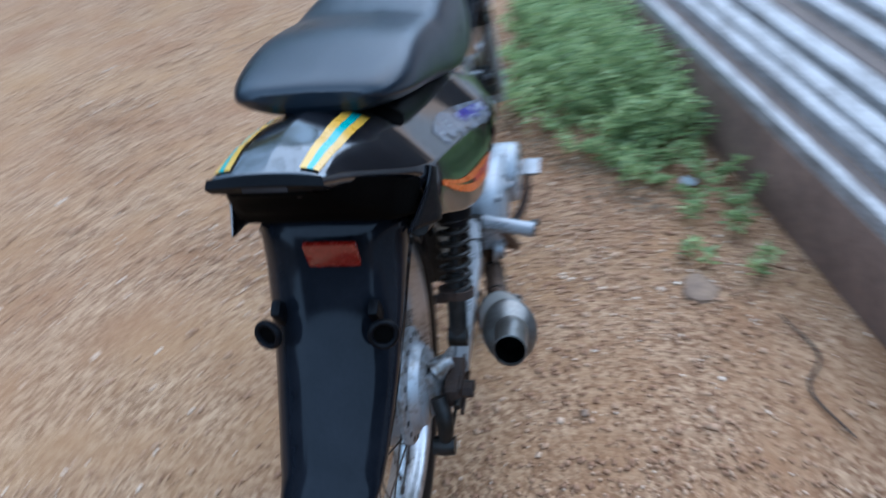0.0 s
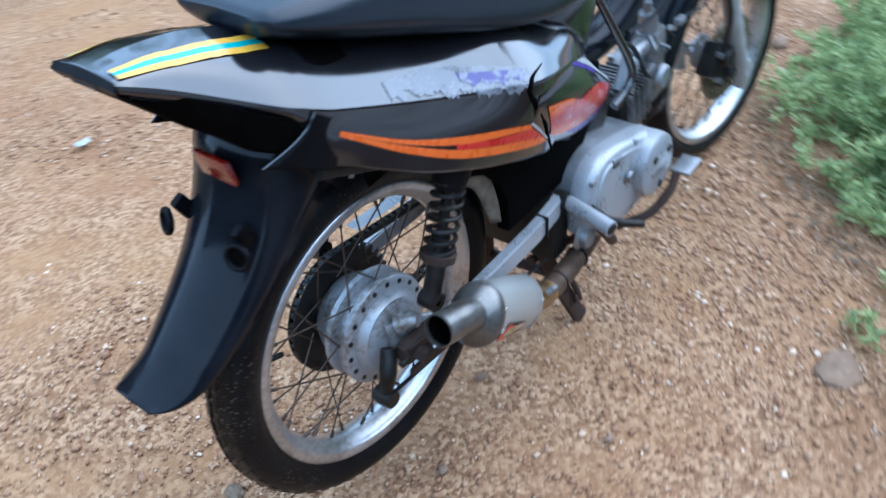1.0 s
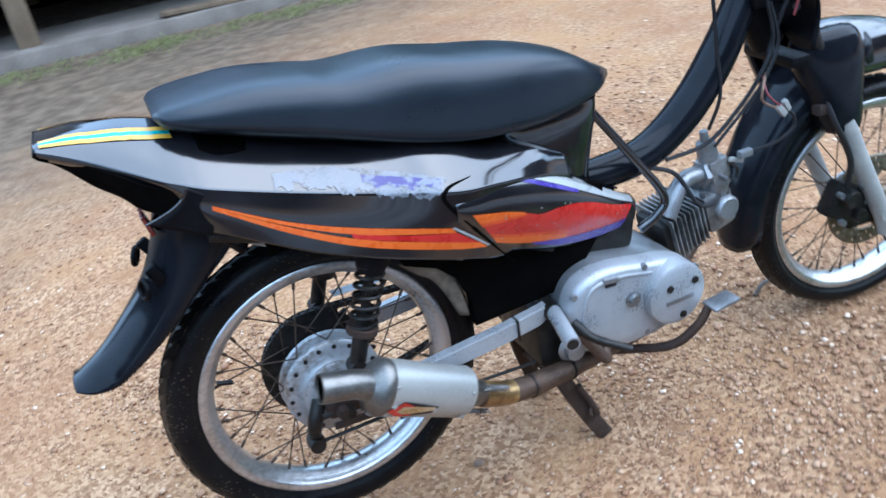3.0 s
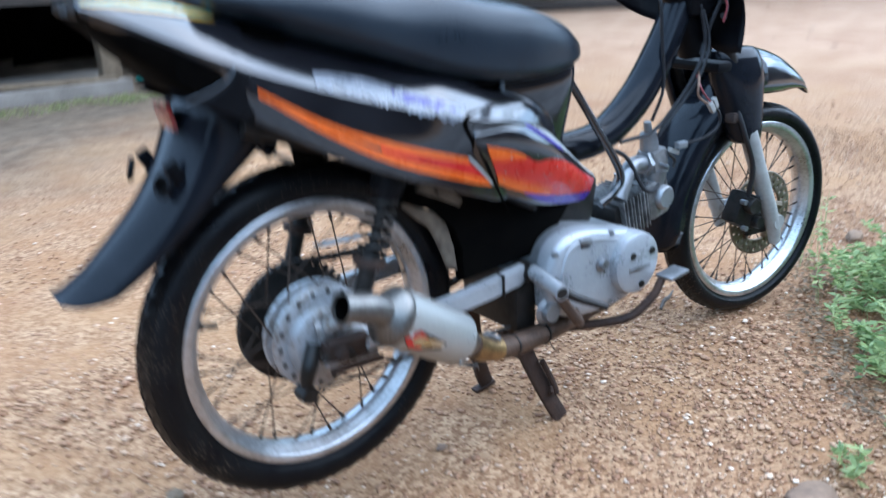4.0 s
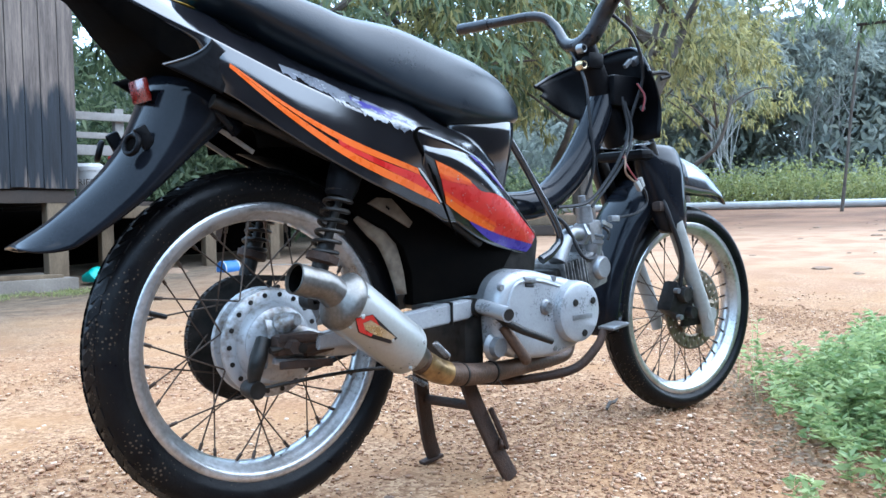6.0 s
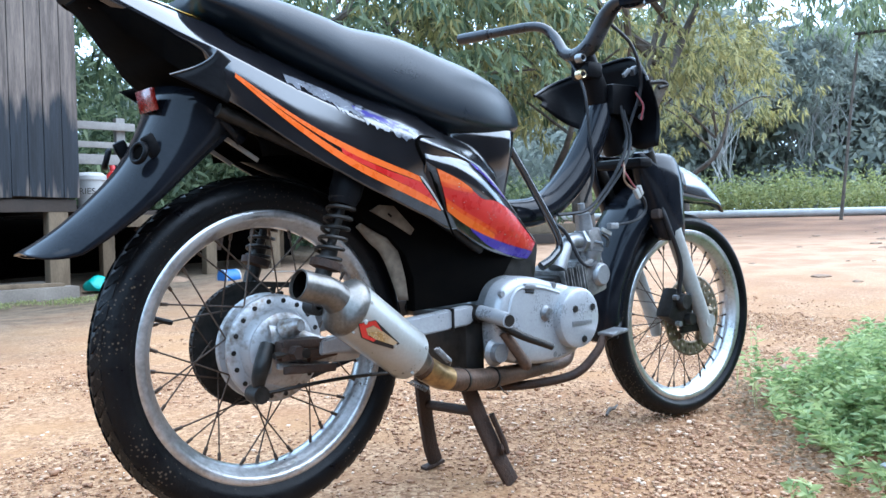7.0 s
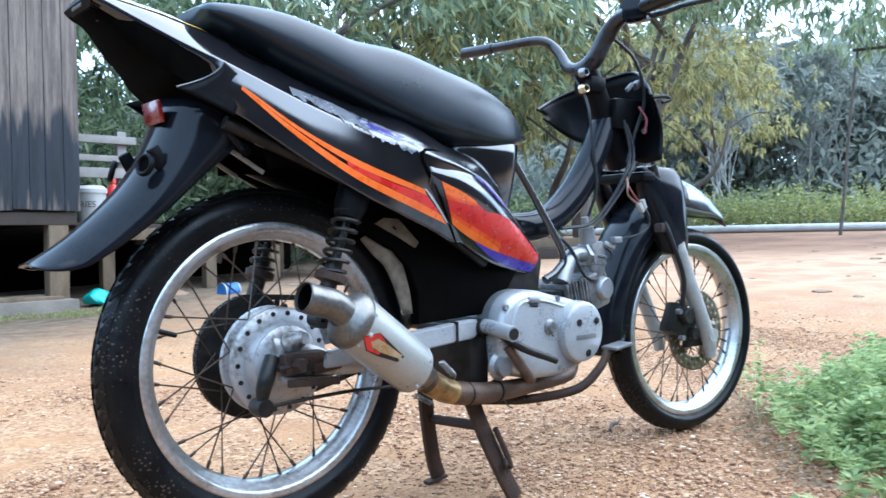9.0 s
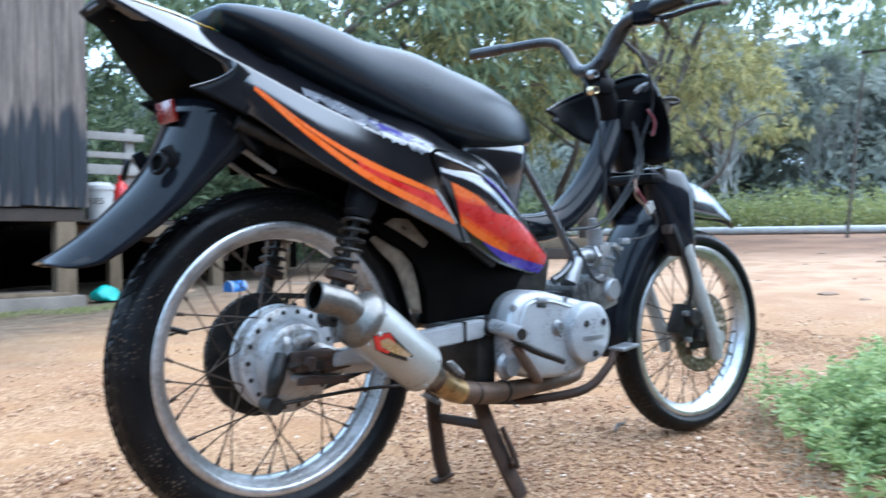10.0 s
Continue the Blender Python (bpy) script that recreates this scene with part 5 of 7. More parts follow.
for e in (-1, 1):
    up = [(-0.116, 0.756), (-0.019, 0.700), (0.085, 0.656), (0.215, 0.613)]
    upl = [(-0.116, 0.753), (-0.020, 0.694), (0.084, 0.645), (0.222, 0.602)]
    lo = [(-0.116, 0.753), (-0.020, 0.692), (0.083, 0.637), (0.209, 0.589), (0.262, 0.568)]
    lol = [(-0.117, 0.750), (-0.022, 0.683), (0.081, 0.625), (0.207, 0.576), (0.276, 0.553)]
    decal("stripe", panel_grid, up, upl, ORANGE, "orange pinstripe decal", e=e)
    decal("stripe", panel_grid, lo, lol, ORANGE, "orange pinstripe decal", e=e)
    decal("red_field", panel_grid, [(0.060, 0.656), (0.084, 0.645), (0.150, 0.622), (0.222, 0.602)], [(0.062, 0.648), (0.083, 0.637), (0.209, 0.589), (0.262, 0.568)], RED, "red decal field", e=e)
    decal("white_edge", panel_grid, [(0.214, 0.614), (0.245, 0.585), (0.276, 0.556)], [(0.220, 0.613), (0.251, 0.585), (0.281, 0.555)], WHITE, e=e, lift=0.0018)
    # side cover: orange and red flame, purple below, white band above
    decal("red_field", cover_grid, [(0.250, 0.626), (0.314, 0.606), (0.352, 0.589), (0.380, 0.576), (0.420, 0.572), (0.460, 0.562), (0.500, 0.545), (0.560, 0.512), (0.618, 0.486)],
          [(0.293, 0.554), (0.330, 0.536), (0.367, 0.521), (0.390, 0.513), (0.418, 0.505), (0.450, 0.496), (0.510, 0.483), (0.560, 0.474), (0.618, 0.464)], RED, "scratched red decal field", e=e, n=60)
    decal("orange_field", cover_grid, [(0.248, 0.627), (0.283, 0.617), (0.314, 0.607), (0.345, 0.594)], [(0.260, 0.606), (0.290, 0.600), (0.318, 0.596), (0.350, 0.588)], ORANGE, e=e, lift=0.0018)
    decal("blended_field", cover_grid, [(0.260, 0.606), (0.290, 0.600), (0.318, 0.596), (0.346, 0.589)], [(0.266, 0.597), (0.294, 0.592), (0.320, 0.589), (0.350, 0.585)], REDORANGE, e=e, lift=0.0018)
    decal("blended_field", cover_grid, [(0.281, 0.577), (0.330, 0.556), (0.380, 0.538), (0.440, 0.516)], [(0.285, 0.568), (0.332, 0.548), (0.382, 0.530), (0.445, 0.508)], REDORANGE, e=e, lift=0.0018)
    decal("orange_field", cover_grid, [(0.285, 0.568), (0.332, 0.548), (0.382, 0.530), (0.440, 0.508)], [(0.293, 0.553), (0.335, 0.533), (0.382, 0.515), (0.440, 0.498)], ORANGE, e=e, lift=0.0018)
    decal("purple_field", cover_grid, [(0.362, 0.522), (0.42, 0.504), (0.50, 0.485), (0.617, 0.465)], [(0.372, 0.514), (0.43, 0.486), (0.51, 0.464), (0.617, 0.449)], PURPLE, "purple decal edge", e=e, lift=0.0020)
    decal("purple_field", cover_grid, [(0.310, 0.667), (0.36, 0.644), (0.42, 0.611), (0.47, 0.581)], [(0.312, 0.664), (0.36, 0.638), (0.42, 0.604), (0.47, 0.575)], PURPLE, e=e)
    decal("white_band", cover_grid, [(0.335, 0.668), (0.38, 0.651), (0.44, 0.620), (0.50, 0.577), (0.57, 0.528), (0.615, 0.500)], [(0.340, 0.657), (0.38, 0.635), (0.44, 0.600), (0.50, 0.561), (0.57, 0.516), (0.615, 0.490)], WHITE, "white decal band with small lettering", e=e, lift=0.0016)
    # worn patch along the tail's shoulder
    decal("worn_patch", panel_grid, [(-0.024, 0.768), (0.05, 0.753), (0.13, 0.726), (0.225, 0.692)], [(-0.028, 0.750), (0.05, 0.720), (0.12, 0.694), (0.20, 0.666)], SCUFF, "peeled pale decal with ragged edge", rag=0.006, n=110, e=e, seed=4)
    decal("violet_label", panel_grid, [(0.100, 0.729), (0.16, 0.710), (0.215, 0.693)], [(0.098, 0.715), (0.15, 0.698), (0.205, 0.681)], PURPLETAG, "torn violet and white label", e=e, lift=0.0020, rag=0.003, seed=9)
    # a flat near-black foil paints the shade inside the grab-rail notch
    decal("notch_shade", panel_grid, [(-0.108, 0.848), (-0.075, 0.838), (-0.036, 0.824)], [(-0.106, 0.822), (-0.085, 0.810), (-0.046, 0.803)], SHADEBLACK, "near-black foil painting the shade of the grab-rail notch", e=e, lift=0.0022)

# pale chips and scratches in the red decal
chip_rng = random.Random(12)
chips = bmesh.new()
for k in range(34):
    x = chip_rng.uniform(0.30, 0.60)
    z = 0.585 - 0.30 * (x - 0.30) + chip_rng.uniform(-0.028, 0.030)
    w, h, t = chip_rng.uniform(0.0008, 0.0035), chip_rng.uniform(0.0005, 0.0012), chip_rng.uniform(-0.9, 0.3)
    ring_ = [(x + a * w * math.cos(t) - b * h * math.sin(t), z + a * w * math.sin(t) + b * h * math.cos(t)) for a, b in ((-1, 0), (0, -1), (1, 0), (0, 1))]
    chips.faces.new([chips.verts.new((p, YC - out_at(cover_grid, p, q_) - 0.0026, q_)) for p, q_ in ring_])
tagged(part("scratches", chips, WHITE, bike), "pale chips in the red decal", kind="stuff")

# small lettering on the white band
cu = bpy.data.curves.new("lettering", "FONT")
cu.body, cu.size, cu.extrude = "NEW 4-STROKE ENGINE", 0.0135, 0.0002
tmp = new("lettering_curve", cu)
me = bpy.data.meshes.new_from_object(tmp.evaluated_get(bpy.context.evaluated_depsgraph_get()))
bpy.data.objects.remove(tmp)
for v in me.vertices:
    f = v.co.x / 0.165
    x = 0.400 + 0.150 * f
    z = 0.6325 - 0.078 * f - 0.018 * f * f + v.co.y * 0.8
    v.co = (x, YC - out_at(cover_grid, x, z) - 0.0026, z)
me.materials.append(CABLE)
under(new("lettering", me), bike)


# tail stripes: yellow, teal, yellow on each shoulder
def tail_stripe(e, v0, v1, mat, w):
    xs, prof = panel_grid
    rows = []
    for x in np.linspace(-0.296, -0.135, 20):
        i = int(np.argmin(np.abs(xs - x)))
        p = prof[i]
        run = np.concatenate([[0], np.cumsum(np.hypot(*np.diff(p, axis=0).T))])
        shoulder = float(np.interp(x, [-0.302, -0.24, -0.19, -0.13], [0.039, 0.044, 0.045, 0.044]))
        row = []
        for f in np.linspace(v0, v1, 4):
            s = shoulder + f * w * float(np.interp(x, [-0.30, -0.2, -0.13], [0.7, 1.0, 1.15]))
            row.append((x, YC + e * (float(np.interp(s, run, p[:, 0]))), float(np.interp(s, run, p[:, 1])) + 0.0018))
        rows.append(row)
    part("stripe", skin(rows), mat, bike, "yellow and teal tail stripe")


for e in (-1, 1):
    tail_stripe(e, -1.0, -0.30, YELLOW, 0.012)
    tail_stripe(e, -0.30, 0.34, TEAL, 0.012)
    tail_stripe(e, 0.34, 1.0, YELLOW, 0.012)

# near-black bead painting in the shade of the groove where side cover meets tail
for e in (-1, 1):
    line = []
    for x, z in spline([(0.330, 0.494), (0.284, 0.556), (0.246, 0.608), (0.214, 0.654), (0.208, 0.672), (0.222, 0.681), (0.262, 0.682)], 60).tolist():
        y = max(out_at(panel_grid, x, z), out_at(cover_grid, x, z) if x > 0.25 else 0.0) + 0.0005
        line.append((x, YC + e * y, z))
    part("seam_shade", tube(line, [0.0008, 0.0026, 0.0034, 0.0034, 0.0030, 0.0008], 80, 8), SHADEBLACK, bike)

# ---- seat ----
SEAT = [(-0.150, 0.060, 0.866, 0.873, 0.880), (-0.136, 0.082, 0.850, 0.866, 0.887), (-0.09, 0.097, 0.832, 0.852, 0.891), (-0.02, 0.102, 0.806, 0.831, 0.892), (0.060, 0.105, 0.780, 0.805, 0.880), (0.115, 0.107, 0.762, 0.785, 0.869),
        (0.215, 0.108, 0.730, 0.750, 0.867), (0.310, 0.108, 0.708, 0.728, 0.848), (0.415, 0.098, 0.702, 0.718, 0.828), (0.500, 0.076, 0.706, 0.720, 0.800), (0.556, 0.050, 0.714, 0.726, 0.766), (0.590, 0.020, 0.724, 0.734, 0.746)]
rows = []
for x, w, zb, zw, zc in spline(SEAT, 64):
    half = soften([(0.0, zb), (w * 0.45, zb), (w * 0.80, zb + 0.45 * (zw - zb)), (w * 0.98, zw), (w, zw + 0.22 * (zc - zw)), (w * 0.97, zw + 0.58 * (zc - zw)), (w * 0.84, zw + 0.90 * (zc - zw)), (w * 0.48, zc), (0.0, zc + 0.001)], 2)
    rows.append([(x, YC - y, z) for y, z in half] + [(x, YC + y, z) for y, z in half[-2:0:-1]])
seat = part("seat", skin(rows, None, True, True), SEATMAT, bike, "black vinyl dual seat")
# filler added under the seat so that the gap above the fairing stays dark
rows = [[(x, YC + w * 0.40 * k, zb + 0.006 - 0.030 * d) for k, d in ((-1, 0), (-1, 1), (1, 1), (1, 0))] for x, w, zb, zw, zc in spline(SEAT[2:-2], 24)]
part("seat_gap_filler", skin(rows, None, True, True), MATTE, bike, "black filler added to darken the gap beneath the seat")

# storage box under the seat's nose, fuel hose rod, inner fender
rows = []
for z, back, fore, w in spline([(0.716, 0.36, 0.556, 0.066), (0.690, 0.36, 0.552, 0.070), (0.640, 0.36, 0.543, 0.066), (0.590, 0.37, 0.536, 0.058), (0.545, 0.38, 0.530, 0.052)], 14).tolist():
    ring_ = soften([(back, 0.0), (back, w), (fore - 0.03, w), (fore, w * 0.55), (fore, 0.0)], 2)
    rows.append([(x, YC - y, z) for x, y in ring_] + [(x, YC + y, z) for x, y in ring_[-2:0:-1]])
part("seat_box", skin(rows, None, True, True), BLACK, bike, "black box beneath the seat's nose")
# fender, tray and arch are coloured near-black for the shade between wheel and body
part("inner_fender", outline([(0.12, 0.60), (0.44, 0.60), (0.54, 0.56), (0.53, 0.47), (0.46, 0.38), (0.26, 0.372), (0.258, 0.43), (0.240, 0.475), (0.205, 0.510), (0.150, 0.535)], 0.026, at=-0.078, bevel=0.004), SHADEBLACK, bike, "black inner fender with shade in its colour")
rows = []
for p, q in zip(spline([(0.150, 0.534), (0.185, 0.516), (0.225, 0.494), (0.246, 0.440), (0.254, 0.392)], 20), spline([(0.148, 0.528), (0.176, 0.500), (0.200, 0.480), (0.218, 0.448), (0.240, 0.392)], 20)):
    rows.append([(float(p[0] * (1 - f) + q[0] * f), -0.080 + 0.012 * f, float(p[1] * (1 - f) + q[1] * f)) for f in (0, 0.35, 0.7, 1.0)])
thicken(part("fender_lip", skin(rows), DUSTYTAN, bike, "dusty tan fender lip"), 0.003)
part("battery_tray", block((0.22, 0.10, 0.10), (0.42, YC + 0.01, 0.545), None, 0.012), SHADEBLACK, bike)
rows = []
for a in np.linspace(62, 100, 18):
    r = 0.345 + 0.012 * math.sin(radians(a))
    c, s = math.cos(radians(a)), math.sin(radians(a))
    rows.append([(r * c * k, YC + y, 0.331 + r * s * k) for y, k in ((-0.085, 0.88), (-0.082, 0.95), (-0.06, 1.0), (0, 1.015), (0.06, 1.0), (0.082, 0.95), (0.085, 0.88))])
thicken(part("wheel_arch", skin(rows), SHADEBLACK, bike, "black wheel arch with shade in its colour"), 0.003)
for e in (-1, 1):
    part("subframe", tube([(-0.13, YC + e * 0.088, 0.705), (0.05, YC + e * 0.095, 0.640), (0.25, YC + e * 0.090, 0.565), (0.42, YC + e * 0.07, 0.48)], 0.011, 20, 10), DARKSTEEL, bike)
    plate = part("bracket", outline([(0.160, 0.556), (0.180, 0.566), (0.212, 0.564), (0.258, 0.522), (0.250, 0.512), (0.212, 0.532)], 0.005, at=YC + e * 0.066, bevel=0.001), DUSTYTAN, bike, "dusty pale bracket plate")
    # a near-black block stands in for the plate's shaded hole
    part("slot_shade", block((0.012, 0.0056, 0.006), (0.202, YC + e * 0.066, 0.548), Matrix.Rotation(radians(35), 3, "Y"), 0.002), SHADEBLACK, plate)
    part("stay", block((0.10, 0.004, 0.007), (-0.085, YC + e * 0.045, 0.662), Matrix.Rotation(radians(30), 3, "Y"), 0.001), FORK, bike)

# ---- rear mudguard with reflector and indicator loops ----
GUARD = [(-0.150, 0.770, 0.086, 0.085), (-0.184, 0.742, 0.086, 0.098), (-0.203, 0.695, 0.080, 0.064), (-0.224, 0.652, 0.076, 0.040), (-0.252, 0.612, 0.071, 0.028), (-0.292, 0.571, 0.065, 0.020), (-0.333, 0.535, 0.058, 0.012), (-0.364, 0.514, 0.049, 0.007), (-0.381, 0.504, 0.034, 0.003)]
rows = []
dn = spline(GUARD, 44)
for i, (x, z, w, depth) in enumerate(dn.tolist()):
    t = dn[min(i + 1, 43)] - dn[max(i - 1, 0)]
    inward = Vector((-float(t[1]), 0, float(t[0]))).normalized()
    inward = inward if inward.x > 0 else -inward
    row = []
    for s, k in ((-1.0, 1.0), (-1.0, 0.55), (-0.97, 0.25), (-0.86, 0.08), (-0.65, 0.0), (-0.35, 0.0), (0, 0), (0.35, 0.0), (0.65, 0.0), (0.86, 0.08), (0.97, 0.25), (1.0, 0.55), (1.0, 1.0)):
        row.append(Vector((x, YC + 0.009 + s * w, z)) + inward * (depth * k + 0.026 * s * s * min(1, (43 - i) / 10) + 0.004 * abs(s)))
    rows.append(row)
guard = part("rear_mudguard", skin(rows), PLASTIC, bike, "glossy black plastic rear mudguard")
thicken(guard, 0.003)
bm = block((0.007, 0.058, 0.034), (-0.203, YC - 0.008, 0.722), Matrix.Rotation(radians(-12), 3, "Y"), 0.003)
part("reflector", bm, REFLECT, guard, "red rectangular reflector")
for e in (-1, 1):
    y = YC + 0.008 + e * 0.070
    way = Vector((-0.90, 0.30 * e, 0.25))
    spot = (-0.236, y - e * 0.006, 0.640)
    loop = turned([(0.0140 + 0.0034 * math.cos(a), 0.0045 * math.sin(a)) for a in np.linspace(0, 2 * math.pi, 13)], spot, way, 22)
    ob = part("indicator_loop", loop, MATTE, guard, "empty indicator mounting loop")
    # a near-black disc paints the shade inside the loop
    part("bore", turned([(0.0, 0.0), (0.013, 0.0)], spot, way, 16), SHADEBLACK, guard)
    part("loop_foot", block((0.020, 0.012, 0.034), (-0.214, y - e * 0.016, 0.652), Matrix.Rotation(radians(-28), 3, "Y"), 0.005), MATTE, guard)

# ---- exhaust ----
cap_at, front_at = Vector((0.026, -0.192, 0.413)), Vector((0.198, -0.160, 0.300))
axis = (front_at - cap_at).normalized()
a = cap_at - axis * 0.081


def oval(points, sides=32, bm=None):
    u = axis.cross(Vector((0, 0, 1))).normalized()
    w = u.cross(axis)
    rows = [[a + axis * h + ru * math.cos(t) * u + rv * math.sin(t) * w for t in np.linspace(0, 2 * math.pi, sides, endpoint=False)] for h, ru, rv in points]
    return skin(rows, bm, True)


muffler = part("muffler", oval([(0.094, 0.036, 0.042), (0.098, 0.040, 0.047), (0.262, 0.038, 0.045), (0.276, 0.037, 0.043), (0.279, 0.028, 0.030)]), SATIN, bike, "satin alloy muffler with a heat-stained tip")
part("end_cap", oval([(0.072, 0.022, 0.022), (0.078, 0.028, 0.030), (0.086, 0.0365, 0.0425), (0.092, 0.0405, 0.0475), (0.102, 0.0408, 0.0478), (0.105, 0.0400, 0.0468)]), BURNT, muffler, "heat-stained steel end cap")
mouth, bend = Vector((-0.050, -0.197, 0.446)), Vector((0.004, -0.196, 0.430))
part("tail_pipe", tube([mouth, mouth.lerp(bend, 0.5), bend, cap_at + axis * 0.004], [0.0235, 0.0232, 0.0232, 0.0250], 22, 24, None, False), BURNT, muffler, "open steel tail pipe")
bore_way = (bend - mouth).normalized()
part("pipe_mouth", turned([(0.0234, -0.0008), (0.0216, -0.0012), (0.0210, 0.003), (0.0205, 0.045)], mouth, bore_way, 24), BURNT, muffler)
part("bore", turned([(0.0208, 0.004), (0.0200, 0.048), (0.001, 0.049)], mouth, bore_way, 24), SHADEBLACK, muffler, "sooty black pipe bore")
part("ring_clamp", oval([(0.258, 0.0386, 0.0458), (0.270, 0.0384, 0.0452), (0.272, 0.0365, 0.0425)]), SATIN, muffler)
part("neck", oval([(0.272, 0.031, 0.034), (0.290, 0.027, 0.028), (0.318, 0.021, 0.021)]), BURNT, muffler, "brown heat-stained neck")
for h, t in ((0.108, 0.35), (0.108, -0.9), (0.266, 0.3), (0.266, -0.8)):
    side_u = axis.cross(Vector((0, 0, 1))).normalized()
    up_w = side_u.cross(axis)
    side_u = side_u if side_u.y < 0 else -side_u
    part("rivet", turned([(0.0, 0.0022), (0.003, 0.0015), (0.0036, -0.001)], a + axis * h + 0.0395 * math.cos(t) * side_u + 0.0465 * math.sin(t) * up_w, side_u, 8), SATIN, muffler)


BRASS = material("brass_print", (0.42, 0.33, 0.16), (0.68, 0.62, 0.50), 0.32, 0.8, scale=30)


def emblem():
    u = axis.cross(Vector((0, 0, 1))).normalized()
    w = u.cross(axis)

    def lay(pts, lift, mat, name, label=""):
        bm = bmesh.new()
        lid = []
        for h, s in pts:
            ru, rv = 0.038 + lift, 0.046 + lift
            t = math.asin(max(-1, min(1, s / rv)))
            lid.append(bm.verts.new(a + axis * h + (ru * math.cos(t)) * out + rv * math.sin(t) * w))
        bm.faces.new(lid)
        part(name, bm, mat, muffler, label)

    out = u if u.y < 0 else -u
    lay([(0.100, -0.025), (0.125, -0.037), (0.150, -0.034), (0.191, -0.024), (0.198, -0.011), (0.126, -0.005)], 0.0030, CABLE, "emblem", "red and brass diamond emblem with black edge")
    lay([(0.101, -0.025), (0.125, -0.036), (0.149, -0.032), (0.149, -0.028), (0.130, -0.030), (0.118, -0.024), (0.127, -0.014), (0.150, -0.013), (0.126, -0.006)], 0.0038, RED, "emblem_corner")
    lay([(0.119, -0.0245), (0.130, -0.0292), (0.150, -0.0278), (0.188, -0.019), (0.192, -0.012), (0.150, -0.0125), (0.128, -0.0145)], 0.0038, BRASS, "emblem_field")
    for h, s in ((0.112, -0.016), (0.192, -0.017)):
        t = math.asin(s / 0.046)
        part("rivet", turned([(0.0, 0.003), (0.004, 0.002), (0.005, -0.002)], a + axis * h + 0.039 * math.cos(t) * out + 0.046 * math.sin(t) * w, out, 10), SATIN, muffler)


emblem()
header = part("exhaust_pipe", tube([(0.208, -0.158, 0.292), (0.238, -0.154, 0.273), (0.270, -0.150, 0.257), (0.33, -0.142, 0.243), (0.42, -0.128, 0.233), (0.56, -0.104, 0.227), (0.66, -0.086, 0.225), (0.700, -0.078, 0.232), (0.716, -0.072, 0.262), (0.740, -0.055, 0.315), (0.800, -0.03, 0.345)], [0.023, 0.0222, 0.0215, 0.0208, 0.0195, 0.0165, 0.0150, 0.0150, 0.0150, 0.0155, 0.0165], 80, 18), RUSTPIPE, bike, "rust-brown exhaust pipe")
part("heat_band", tube([(0.222, -0.156, 0.2825), (0.240, -0.154, 0.272), (0.262, -0.151, 0.2605), (0.285, -0.148, 0.2525)], [0.0233, 0.0229, 0.0224, 0.0216], 20, 18), material("straw_heat_tint", (0.13, 0.075, 0.035), (0.40, 0.26, 0.11), 0.36, 0.8, scale=22, low=0.36, high=0.6), header, "straw-coloured heat stain")
for x, y, z in ((0.325, -0.143, 0.2437), (0.415, -0.129, 0.2335)):
    part("wire_tie", turned([(0.0195, -0.002), (0.0222, -0.0018), (0.0222, 0.0018), (0.0195, 0.002)], (x, y, z), (0.98, 0.15, -0.12), 18), DARKSTEEL, header)
part("tie_end", tube([(0.415, -0.150, 0.222), (0.420, -0.156, 0.210), (0.428, -0.160, 0.204)], 0.0012, 8, 5), DARKSTEEL, header)


def hook_spring(p0, p1, r, turns):
    """A short close-wound spring with hooked ends."""
    p0, p1 = Vector(p0), Vector(p1)
    way = (p1 - p0).normalized()
    u = way.cross(Vector((0, 0, 1))).normalized()
    w = way.cross(u)
    pts = [p0 - way * 0.008 + w * r] + [p0.lerp(p1, i / (turns * 8)) + r * (math.cos(i * math.pi / 4) * u + math.sin(i * math.pi / 4) * w) for i in range(turns * 8 + 1)] + [p1 + way * 0.008 + w * r]
    part("hook_spring", tube(pts, 0.0013, len(pts) * 2, 5), FINS, bike, "small steel retaining spring")


hook_spring((0.222, -0.192, 0.318), (0.262, -0.178, 0.290), 0.0046, 9)
hook_spring((0.190, -0.160, 0.262), (0.228, -0.158, 0.242), 0.0040, 8)

# ---- engine ----
CASE = [(0.415, 0.285), (0.408, 0.350), (0.425, 0.402), (0.465, 0.424), (0.520, 0.424), (0.580, 0.408), (0.640, 0.398), (0.690, 0.372), (0.700, 0.320), (0.680, 0.268), (0.620, 0.246), (0.540, 0.243), (0.460, 0.254)]
ring_pts = soften(CASE + CASE[:1], 2)[:-1]
engine = part("engine", outline([(0.5 + (x - 0.55) * 0.98 + 0.05, z) for x, z in ring_pts], 0.20, at=-0.02, bevel=0.006), ALLOY, bike, "silver horizontal single-cylinder engine")
mid_c = np.array([0.555, 0.330])
rows = []
for y, k in ((-0.112, 1.0), (-0.134, 0.995), (-0.143, 0.975), (-0.1495, 0.93), (-0.153, 0.86), (-0.1545, 0.60), (-0.155, 0.30), (-0.155, 0.02)):
    rows.append([(mid_c[0] + (x - mid_c[0]) * k, y, mid_c[1] + (z - mid_c[1]) * k) for x, z in ring_pts])
clutch = part("clutch_cover", skin(rows, None, True), GREYPAINT, engine, "smooth silver crankcase cover", smooth=60)
part("cover_gasket", outline([(mid_c[0] + (x - mid_c[0]) * 0.990, mid_c[1] + (z - mid_c[1]) * 0.990) for x, z in ring_pts], 0.003, at=-0.1155, bevel=0), DARKSTEEL, engine)
